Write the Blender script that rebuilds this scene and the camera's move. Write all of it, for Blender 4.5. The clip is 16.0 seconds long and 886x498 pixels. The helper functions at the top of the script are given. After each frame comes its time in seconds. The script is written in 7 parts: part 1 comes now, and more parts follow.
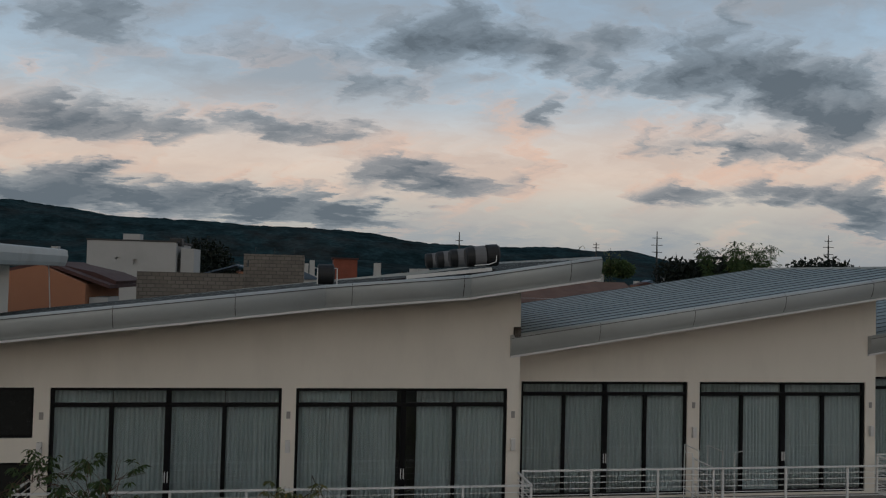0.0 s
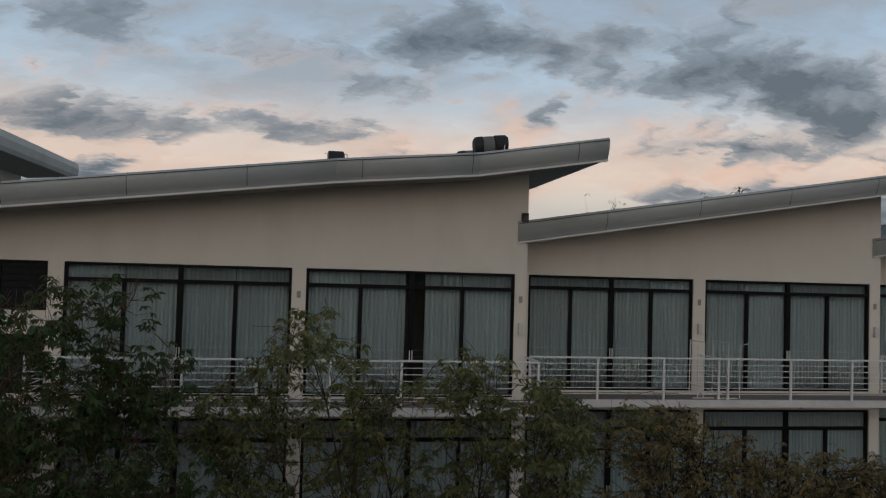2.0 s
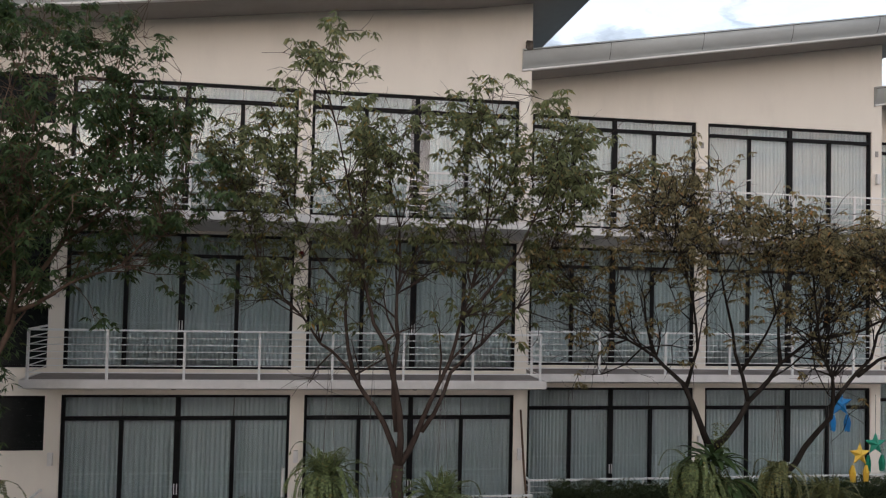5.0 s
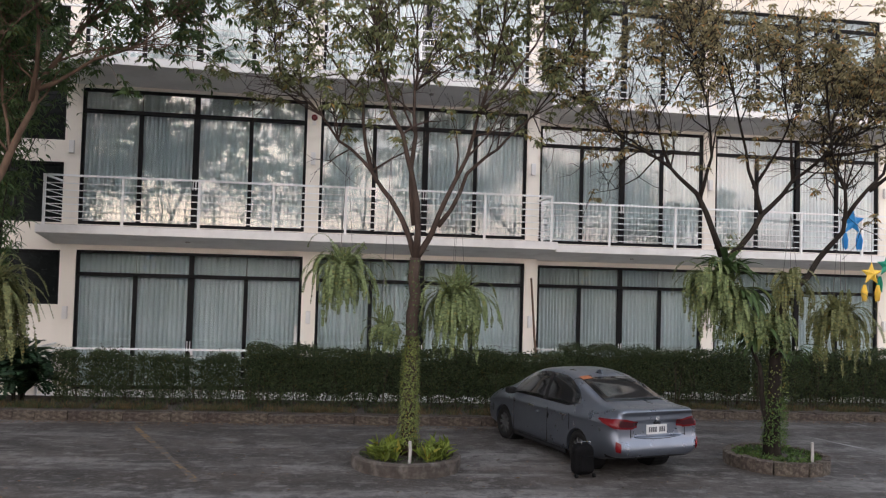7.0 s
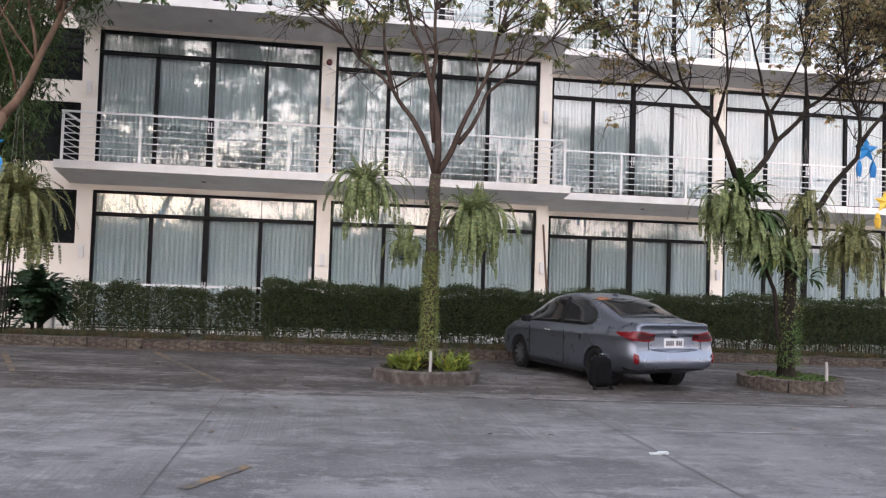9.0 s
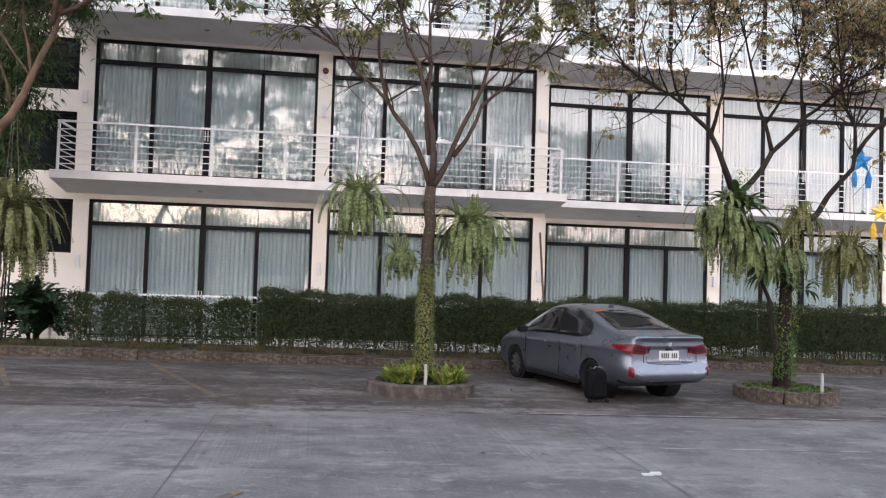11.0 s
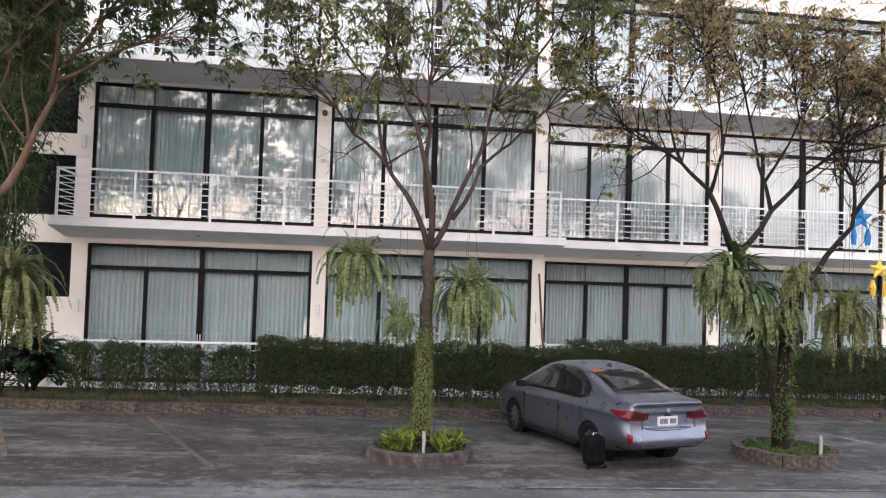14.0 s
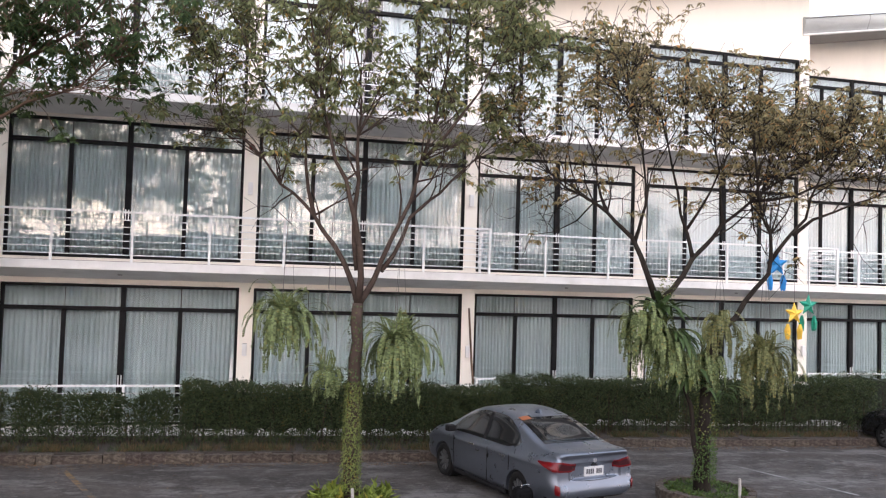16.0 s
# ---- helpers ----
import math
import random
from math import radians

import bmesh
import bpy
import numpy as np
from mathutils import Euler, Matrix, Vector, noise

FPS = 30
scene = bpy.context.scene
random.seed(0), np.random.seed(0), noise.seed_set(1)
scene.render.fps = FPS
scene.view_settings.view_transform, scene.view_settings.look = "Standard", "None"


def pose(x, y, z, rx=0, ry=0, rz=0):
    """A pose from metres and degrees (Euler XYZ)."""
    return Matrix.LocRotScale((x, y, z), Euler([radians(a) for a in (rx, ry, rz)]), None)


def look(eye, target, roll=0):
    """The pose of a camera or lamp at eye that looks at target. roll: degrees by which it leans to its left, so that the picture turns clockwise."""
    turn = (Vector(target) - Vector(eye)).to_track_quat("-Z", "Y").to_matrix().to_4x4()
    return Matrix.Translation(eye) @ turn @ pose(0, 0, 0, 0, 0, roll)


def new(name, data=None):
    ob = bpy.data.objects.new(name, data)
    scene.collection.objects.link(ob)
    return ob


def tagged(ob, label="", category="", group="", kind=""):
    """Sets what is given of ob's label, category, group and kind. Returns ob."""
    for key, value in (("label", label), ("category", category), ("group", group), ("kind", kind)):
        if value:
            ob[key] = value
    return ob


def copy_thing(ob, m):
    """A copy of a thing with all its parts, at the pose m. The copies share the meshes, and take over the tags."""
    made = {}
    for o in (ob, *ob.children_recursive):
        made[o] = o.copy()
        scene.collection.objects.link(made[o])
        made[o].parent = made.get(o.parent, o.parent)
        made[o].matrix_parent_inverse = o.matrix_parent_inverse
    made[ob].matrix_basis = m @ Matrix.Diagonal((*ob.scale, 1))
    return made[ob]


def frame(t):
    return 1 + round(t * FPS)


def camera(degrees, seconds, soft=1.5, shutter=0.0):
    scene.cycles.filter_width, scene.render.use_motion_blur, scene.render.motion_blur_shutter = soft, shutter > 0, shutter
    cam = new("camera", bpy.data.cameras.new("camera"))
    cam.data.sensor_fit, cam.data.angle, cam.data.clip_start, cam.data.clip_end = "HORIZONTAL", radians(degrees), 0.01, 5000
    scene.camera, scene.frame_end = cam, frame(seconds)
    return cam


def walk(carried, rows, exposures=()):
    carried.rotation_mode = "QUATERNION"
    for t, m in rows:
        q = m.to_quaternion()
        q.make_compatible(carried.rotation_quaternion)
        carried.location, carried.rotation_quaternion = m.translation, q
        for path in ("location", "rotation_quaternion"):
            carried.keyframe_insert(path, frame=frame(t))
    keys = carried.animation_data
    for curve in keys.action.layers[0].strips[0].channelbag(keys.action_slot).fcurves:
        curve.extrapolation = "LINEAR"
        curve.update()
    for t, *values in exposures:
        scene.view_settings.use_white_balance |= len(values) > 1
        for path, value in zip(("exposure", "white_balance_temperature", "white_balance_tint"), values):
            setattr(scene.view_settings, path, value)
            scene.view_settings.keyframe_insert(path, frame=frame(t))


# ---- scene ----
cam = camera(57.2, 16.0, 1.2)
PATH = [
    (0, (-5.363, -21.658, 14.874), (-5.045, -19.684, 14.94), 1.4),
    (0.5, (-5.387, -21.68, 14.121), (-5.07, -19.707, 14.187), 1.4),
    (1, (-5.423, -21.712, 13.356), (-5.105, -19.739, 13.423), 1.5),
    (1.5, (-5.415, -21.747, 12.535), (-5.103, -19.773, 12.602), 1.5),
    (2, (-5.458, -21.761, 11.755), (-5.147, -19.786, 11.82), 1.6),
    (2.5, (-5.45, -21.778, 10.913), (-5.14, -19.803, 10.98), 1.7),
    (3, (-5.423, -21.762, 10.079), (-5.115, -19.787, 10.147), 1.7),
    (3.5, (-5.438, -21.755, 9.211), (-5.131, -19.78, 9.279), 1.7),
    (3.7, (-5.448, -21.77, 8.991), (-5.14, -19.794, 9.05), 1.7),
    (5.8, (-5.514, -21.802, 5.52), (-5.206, -19.827, 5.593), 1.2),
    (6, (-5.537, -21.741, 5.196), (-5.23, -19.766, 5.266), 1.6),
    (6.5, (-5.599, -21.761, 4.193), (-5.291, -19.786, 4.266), 1.6),
    (7, (-5.662, -21.779, 3.266), (-5.356, -19.803, 3.339), 1.6),
    (7.5, (-5.798, -21.767, 2.488), (-5.491, -19.792, 2.56), 1.5),
    (8, (-5.985, -21.768, 2.035), (-5.678, -19.793, 2.108), 1.7),
    (8.5, (-6.001, -21.819, 1.759), (-5.694, -19.844, 1.832), 1.9),
    (11, (-5.922, -21.852, 1.997), (-5.614, -19.877, 2.069), 1.8),
    (11.5, (-5.956, -21.841, 2.118), (-5.646, -19.867, 2.189), 1.9),
    (12, (-5.935, -21.825, 2.235), (-5.627, -19.85, 2.308), 1.9),
    (12.5, (-5.929, -21.853, 2.398), (-5.622, -19.878, 2.473), 1.9),
    (13, (-5.939, -21.852, 2.579), (-5.631, -19.877, 2.652), 1.9),
    (13.5, (-5.956, -21.862, 2.829), (-5.648, -19.887, 2.901), 1.9),
    (14, (-5.936, -21.87, 3.124), (-5.628, -19.895, 3.197), 1.9),
    (14.5, (-5.963, -21.871, 3.416), (-5.617, -19.903, 3.49), 1.8),
    (15, (-5.965, -21.855, 3.641), (-5.601, -19.89, 3.718), 2.0),
    (15.5, (-5.947, -21.862, 3.828), (-5.522, -19.91, 3.909), 1.9),
    (16, (-5.913, -21.866, 4.002), (-5.441, -19.924, 4.088), 1.7),
]
walk(cam, [(t, look(eye, target, roll)) for t, eye, target, roll in PATH],
     [(0.0, -1.16, 6300, 6), (1.5, -1.10, 6350, 7), (2.5, -0.94, 6350, 8), (3.0, -0.70, 6400, 10), (3.5, -0.42, 6400, 12), (5.8, 0.86, 6400, 12), (6.5, 1.16, 6400, 13), (7.5, 1.72, 6350, 15), (8.5, 1.91, 6300, 17), (16.0, 1.91, 6300, 17)])

# ---- light: dusk sky with broken cloud, the glow of the sunset behind the camera ----
world = bpy.data.worlds.new("dusk_sky")
scene.world = world
world.use_nodes = True
wn, wl = world.node_tree.nodes, world.node_tree.links
wn.clear()


def wnode(kind, **kw):
    n = wn.new(kind)
    for k, v in kw.items():
        n.inputs[k].default_value = v
    return n


def wmath(op, a, b=None):
    n = wn.new("ShaderNodeMath")
    n.operation = op
    for i, v in enumerate((a, b)):
        if v is None:
            continue
        if isinstance(v, (int, float)):
            n.inputs[i].default_value = v
        else:
            wl.new(v, n.inputs[i])
    return n.outputs[0]


def wmix(fac, a, b, mode="MIX"):
    n = wn.new("ShaderNodeMix")
    n.data_type, n.blend_type = "RGBA", mode
    for i, v in ((0, fac), (6, a), (7, b)):
        if isinstance(v, (int, float)):
            n.inputs[i].default_value = v
        elif isinstance(v, tuple):
            n.inputs[i].default_value = (*v, 1)
        else:
            wl.new(v, n.inputs[i])
    return n.outputs[2]


def wramp(fac, stops):
    n = wn.new("ShaderNodeValToRGB")
    e = n.color_ramp.elements
    while len(e) < len(stops):
        e.new(0.5)
    for el, (p, c) in zip(e, stops):
        el.position, el.color = p, (*c, 1) if isinstance(c, tuple) else (c, c, c, 1)
    wl.new(fac, n.inputs[0])
    return n.outputs[0]


tc = wn.new("ShaderNodeTexCoord")
sep = wn.new("ShaderNodeSeparateXYZ")
wl.new(tc.outputs["Generated"], sep.inputs[0])
dx, dy, dz = sep.outputs
sky = wn.new("ShaderNodeTexSky")
sky.sky_type, sky.sun_disc = "NISHITA", False
sky.sun_elevation, sky.sun_rotation = radians(14.0), radians(193)
sky.air_density, sky.dust_density = 1.0, 2.0
elev = wmath("MAXIMUM", dz, 0.0)
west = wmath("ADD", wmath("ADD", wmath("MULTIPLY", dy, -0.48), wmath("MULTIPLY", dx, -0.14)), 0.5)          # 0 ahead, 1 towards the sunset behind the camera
clear = wramp(elev, [(0.0, (0.50, 0.49, 0.51)), (0.045, (0.60, 0.55, 0.55)), (0.085, (0.78, 0.67, 0.60)), (0.125, (1.16, 0.86, 0.67)), (0.16, (1.04, 0.83, 0.69)),
                     (0.205, (0.68, 0.75, 0.81)), (0.27, (0.54, 0.68, 0.82)), (0.6, (0.22, 0.32, 0.43)), (1.0, (0.17, 0.26, 0.38))])
clear = wmix(0.05, clear, sky.outputs[0])
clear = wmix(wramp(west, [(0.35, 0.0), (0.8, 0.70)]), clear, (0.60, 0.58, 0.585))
# cloud layer seen in perspective
den = wmath("ADD", elev, 0.20)
pos = wn.new("ShaderNodeCombineXYZ")
wl.new(wmath("DIVIDE", dx, den), pos.inputs[0])
wl.new(wmath("DIVIDE", dy, den), pos.inputs[1])


def cloud_noise(scale, shift, detail, rough, stretch):
    mp = wn.new("ShaderNodeMapping")
    mp.inputs["Location"].default_value, mp.inputs["Scale"].default_value = shift, stretch
    wl.new(pos.outputs[0], mp.inputs[0])
    n = wnode("ShaderNodeTexNoise", Scale=scale, Detail=detail, Roughness=rough)
    wl.new(mp.outputs[0], n.inputs["Vector"])
    return n.outputs[0]


big = cloud_noise(1.3, (2.3, 0.7, 0), 8, 0.60, (1, 1.15, 1))
small = cloud_noise(4.2, (5.1, 3.4, 0), 8, 0.62, (0.9, 1.3, 1))
dens = wmath("ADD", wmath("MULTIPLY", big, 0.5), wmath("MULTIPLY", small, 0.5))
# banks of cloud ahead: bearing, height, half width, half height, weight
CLOUD_BANKS = [
    (0.181, 0.299, 0.149, 0.043, 1), (0.062, 0.227, 0.078, 0.017, 0.7), (0.557, 0.287, 0.177, 0.071, 0.85),
    (0.715, 0.236, 0.121, 0.046, 0.95), (-0.304, 0.175, 0.128, 0.03, 0.95), (-0.296, 0.295, 0.163, 0.039, 0.75),
    (0.142, 0.122, 0.117, 0.026, 1), (-0.086, 0.171, 0.078, 0.017, 0.75), (0.028, 0.179, 0.057, 0.017, 0.7),
    (0.293, 0.208, 0.025, 0.016, 0.8), (-0.277, 0.113, 0.039, 0.009, 0.75), (-0.275, 0.086, 0.18, 0.026, 1.0),
    (-0.09, 0.078, 0.10, 0.018, 0.95), (0.045, 0.068, 0.106, 0.016, 0.95), (0.464, 0.108, 0.06, 0.016, 0.85),
    (0.624, 0.12, 0.099, 0.017, 0.95), (0.55, 0.177, 0.135, 0.013, 0.75), (0.742, 0.101, 0.064, 0.032, 0.8),
]
uv = wn.new("ShaderNodeCombineXYZ")
ahead = wmath("MAXIMUM", dy, 0.05)
warp = wmath("MULTIPLY", wmath("SUBTRACT", small, 0.5), 0.16)
wl.new(wmath("ADD", wmath("DIVIDE", dx, ahead), warp), uv.inputs[0])
wl.new(wmath("ADD", wmath("DIVIDE", dz, ahead), wmath("MULTIPLY", warp, 0.4)), uv.inputs[1])
bank = 0.0
for u, v, w, h, a in CLOUD_BANKS:
    ma = wn.new("ShaderNodeVectorMath")
    ma.operation = "MULTIPLY_ADD"
    wl.new(uv.outputs[0], ma.inputs[0])
    ma.inputs[1].default_value, ma.inputs[2].default_value = (1 / w, 1 / h, 0), (-u / w, -v / h, 0)
    dt = wn.new("ShaderNodeVectorMath")
    dt.operation = "DOT_PRODUCT"
    wl.new(ma.outputs[0], dt.inputs[0]), wl.new(ma.outputs[0], dt.inputs[1])
    bank = wmath("ADD", wmath("MULTIPLY", wmath("POWER", 0.42, dt.outputs[1]), a), bank)
bank = wmath("MINIMUM", bank, 1.0)
front = wramp(dy, [(0.0, 0.0), (0.35, 1.0)])


def puff_noise(scale, shift, detail, rough, tall):
    """Noise in bearing and height, for clouds seen side-on ahead."""
    mp = wn.new("ShaderNodeMapping")
    mp.inputs["Location"].default_value, mp.inputs["Scale"].default_value = shift, (1, tall, 1)
    wl.new(uv.outputs[0], mp.inputs[0])
    n = wnode("ShaderNodeTexNoise", Scale=scale, Detail=detail, Roughness=rough)
    wl.new(mp.outputs[0], n.inputs["Vector"])
    return n.outputs[0]


puff = puff_noise(10.0, (1.7, 4.2, 0), 9, 0.56, 1.65)
billow = puff_noise(30.0, (3.1, 0.4, 0), 6, 0.55, 1.15)
body = wmath("ADD", wmath("MULTIPLY", wmath("SUBTRACT", puff, 0.5), 1.9), wmath("MULTIPLY", wmath("SUBTRACT", billow, 0.5), 0.6))
ahead_dens = wmath("ADD", wmath("MULTIPLY", bank, 0.86), body)
veil_n = cloud_noise(2.1, (9.4, 1.2, 0), 7, 0.58, (0.8, 1.5, 1))
veil = wramp(veil_n, [(0.40, 0.0), (0.62, 0.6)])
veil_ahead = wramp(puff_noise(5.0, (7.7, 2.9, 0), 7, 0.58, 2.6), [(0.38, 0.0), (0.64, 0.72)])
veil_mix = wmix(front, veil, veil_ahead)
veilcol = wmix(wramp(elev, [(0.05, 0.0), (0.10, 1.0), (0.17, 0.9), (0.23, 0.1)]), (0.45, 0.52, 0.59), (1.02, 0.78, 0.65))
clear = wmix(veil_mix, clear, veilcol)
mask_back = wramp(dens, [(0.47, 0.0), (0.53, 0.5), (0.62, 0.95)])
mask_ahead = wramp(ahead_dens, [(0.24, 0.0), (0.44, 0.45), (0.62, 0.78), (1.0, 0.97)])
mask = wmix(front, mask_back, mask_ahead)
thick_back = wramp(dens, [(0.49, (0.70, 0.66, 0.64)), (0.545, (0.40, 0.44, 0.50)), (0.64, (0.26, 0.30, 0.36))])
thick_ahead = wramp(ahead_dens, [(0.30, (0.56, 0.56, 0.58)), (0.55, (0.36, 0.415, 0.47)), (0.85, (0.25, 0.30, 0.35)), (1.2, (0.20, 0.245, 0.29))])
thick = wmix(front, thick_back, thick_ahead)
# sunset colour on the rims of the low cloud ahead
pink = wramp(puff, [(0.46, 0.0), (0.62, 1.0)])
low = wramp(elev, [(0.04, 0.2), (0.10, 1.0), (0.18, 0.7), (0.26, 0.1), (0.36, 0.03)])
edge = wramp(ahead_dens, [(0.10, 0.0), (0.30, 1.0), (0.52, 0.0)])
rim = wmath("MULTIPLY", wmath("MULTIPLY", pink, low), wmath("MULTIPLY", edge, front))
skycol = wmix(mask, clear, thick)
skycol = wmix(wmath("MULTIPLY", rim, 0.85), skycol, (1.28, 0.86, 0.66))
skycol = wmix(front, skycol, (1.19, 1.17, 1.18), "MULTIPLY")
glow = wramp(elev, [(0.0, 1.0), (0.35, 0.5), (1.0, 0.2)])
warm = wmath("MULTIPLY", wmath("POWER", west, 4.0), glow)
skycol = wmix(warm, skycol, (0.74, 0.645, 0.565), "ADD")
# the afterglow low over the woods behind
ember = wmath("MULTIPLY", wmath("POWER", west, 3.0), wramp(elev, [(0.0, 0.9), (0.06, 1.0), (0.16, 0.0)]))
skycol = wmix(ember, skycol, (0.30, 0.12, 0.02), "ADD")
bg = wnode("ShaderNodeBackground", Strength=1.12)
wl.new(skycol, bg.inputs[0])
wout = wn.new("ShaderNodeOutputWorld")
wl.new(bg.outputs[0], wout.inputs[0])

sun_data = bpy.data.lights.new("sun", "SUN")
sun_data.energy, sun_data.angle, sun_data.color = 0.16, radians(44), (1.0, 0.91, 0.84)
sun = new("sun", sun_data)
sun.matrix_world = look((-12, -40, 16), (-3, 0, 5))

# ---- materials ----
def mat(name, base, rough=0.7, metal=0.0, vary=0.12, scale=3.0, fine=60.0, bump=0.15, spec=0.5, stain=None, stain_amt=0.0,
        stain_scale=0.8, stretch=(1, 1, 1), rnd=0.0, coat=0.0, wear=(0.48, 0.68)):
    """A procedural surface: base colour varied at two scales, optional stains, fine relief."""
    m = bpy.data.materials.new(name)
    m.use_nodes = True
    n, l = m.node_tree.nodes, m.node_tree.links
    b = n["Principled BSDF"]
    b.inputs["Roughness"].default_value, b.inputs["Metallic"].default_value = rough, metal
    b.inputs["Specular IOR Level"].default_value = spec
    b.inputs["Coat Weight"].default_value = coat
    b.inputs["Coat Roughness"].default_value = 0.05
    co = n.new("ShaderNodeTexCoord")
    mp = n.new("ShaderNodeMapping")
    mp.inputs["Scale"].default_value = stretch
    l.new(co.outputs["Object"], mp.inputs[0])

    def noise_of(sc, detail=5, rg=0.6):
        t = n.new("ShaderNodeTexNoise")
        t.inputs["Scale"].default_value, t.inputs["Detail"].default_value, t.inputs["Roughness"].default_value = sc, detail, rg
        l.new(mp.outputs[0], t.inputs["Vector"])
        return t.outputs[0]

    def mixc(fac, a, c, mode="MIX"):
        x = n.new("ShaderNodeMix")
        x.data_type, x.blend_type = "RGBA", mode
        for i, v in ((0, fac), (6, a), (7, c)):
            if isinstance(v, (int, float)):
                x.inputs[i].default_value = v
            elif isinstance(v, tuple):
                x.inputs[i].default_value = (*v, 1)
            else:
                l.new(v, x.inputs[i])
        return x.outputs[2]

    def span(v, lo, hi, a=0.0, c=1.0):
        x = n.new("ShaderNodeMapRange")
        x.inputs[1].default_value, x.inputs[2].default_value, x.inputs[3].default_value, x.inputs[4].default_value = lo, hi, a, c
        l.new(v, x.inputs[0])
        return x.outputs[0]

    lo, hi = tuple(c * (1 - vary) for c in base), tuple(min(1, c * (1 + vary)) for c in base)
    col = mixc(span(noise_of(scale), 0.3, 0.7), lo, hi)
    fn = noise_of(fine, 3)
    col = mixc(span(fn, 0.3, 0.7, 0, 0.5), col, tuple(c * (1 - 1.6 * vary) for c in base))
    if stain:
        col = mixc(span(noise_of(stain_scale, 8, 0.65), *wear, 0, stain_amt), col, stain)
    if rnd:
        oi = n.new("ShaderNodeObjectInfo")
        geo = n.new("ShaderNodeNewGeometry")
        ad = n.new("ShaderNodeMath")
        ad.operation = "ADD"
        l.new(oi.outputs["Random"], ad.inputs[0])
        l.new(geo.outputs["Random Per Island"], ad.inputs[1])
        hs = n.new("ShaderNodeHueSaturation")
        l.new(span(ad.outputs[0], 0, 2, 1 - rnd, 1 + rnd), hs.inputs["Value"])
        l.new(span(ad.outputs[0], 0, 2, 0.5 - rnd * 0.06, 0.5 + rnd * 0.06), hs.inputs["Hue"])
        l.new(col, hs.inputs["Color"])
        col = hs.outputs[0]
    l.new(col, b.inputs["Base Color"])
    l.new(span(noise_of(scale * 2.3), 0.3, 0.7, max(0.02, rough - 0.08), min(1, rough + 0.08)), b.inputs["Roughness"])
    if bump:
        bp = n.new("ShaderNodeBump")
        bp.inputs["Strength"].default_value, bp.inputs["Distance"].default_value = bump, 0.01
        l.new(fn, bp.inputs["Height"])
        l.new(bp.outputs[0], b.inputs["Normal"])
    return m


def leaf_mat(name, base, rnd=0.5, hue=0.0, trans=0.35):
    """Leaves: colour varied leaf by leaf, some light through them."""
    m = bpy.data.materials.new(name)
    m.use_nodes = True
    n, l = m.node_tree.nodes, m.node_tree.links
    b = n["Principled BSDF"]
    b.inputs["Roughness"].default_value = 0.5
    b.inputs["Specular IOR Level"].default_value = 0.22
    geo = n.new("ShaderNodeNewGeometry")
    rp = n.new("ShaderNodeValToRGB")
    e = rp.color_ramp.elements
    e.new(0.5), e.new(0.88)
    warm = (base[0] * (1.7 + hue), base[1] * (1.05 + hue * 0.3), base[2] * 0.7)
    for el, p, c in zip(e, (0.0, 0.5, 0.88, 1.0), (tuple(v * (1 - rnd) for v in base), base, tuple(v * (1 + rnd) for v in base), warm)):
        el.position, el.color = p, (*c, 1)
    l.new(geo.outputs["Random Per Island"], rp.inputs[0])
    l.new(rp.outputs[0], b.inputs["Base Color"])
    tr = n.new("ShaderNodeBsdfTranslucent")
    l.new(rp.outputs[0], tr.inputs[0])
    mx = n.new("ShaderNodeMixShader")
    mx.inputs[0].default_value = trans
    l.new(b.outputs[0], mx.inputs[1])
    l.new(tr.outputs[0], mx.inputs[2])
    l.new(mx.outputs[0], n["Material Output"].inputs[0])
    return m


def glass_mat(name, tint, gloss, rough=0.0):
    """A thin pane: gloss by angle over a tinted clear sheet."""
    m = bpy.data.materials.new(name)
    m.use_nodes = True
    n, l = m.node_tree.nodes, m.node_tree.links
    n.remove(n["Principled BSDF"])
    lw = n.new("ShaderNodeLayerWeight")
    lw.inputs[0].default_value = 0.5
    pw = n.new("ShaderNodeMath")
    pw.operation = "POWER"
    pw.inputs[1].default_value = 4.0
    l.new(lw.outputs["Facing"], pw.inputs[0])
    fr = n.new("ShaderNodeMapRange")
    fr.inputs[3].default_value, fr.inputs[4].default_value = gloss, 0.95
    l.new(pw.outputs[0], fr.inputs[0])
    t = n.new("ShaderNodeBsdfTransparent")
    t.inputs[0].default_value = (*tint, 1)
    g = n.new("ShaderNodeBsdfGlossy")
    g.inputs["Roughness"].default_value = rough
    wv = n.new("ShaderNodeTexNoise")
    wv.inputs["Scale"].default_value, wv.inputs["Detail"].default_value = 0.8, 0.0
    wco = n.new("ShaderNodeTexCoord")
    l.new(wco.outputs["Object"], wv.inputs["Vector"])
    bp = n.new("ShaderNodeBump")
    bp.inputs["Strength"].default_value, bp.inputs["Distance"].default_value = 0.006, 0.02
    l.new(wv.outputs[0], bp.inputs["Height"])
    l.new(bp.outputs[0], g.inputs["Normal"])
    mx = n.new("ShaderNodeMixShader")
    l.new(fr.outputs[0], mx.inputs[0])
    l.new(t.outputs[0], mx.inputs[1])
    l.new(g.outputs[0], mx.inputs[2])
    l.new(mx.outputs[0], n["Material Output"].inputs[0])
    return m


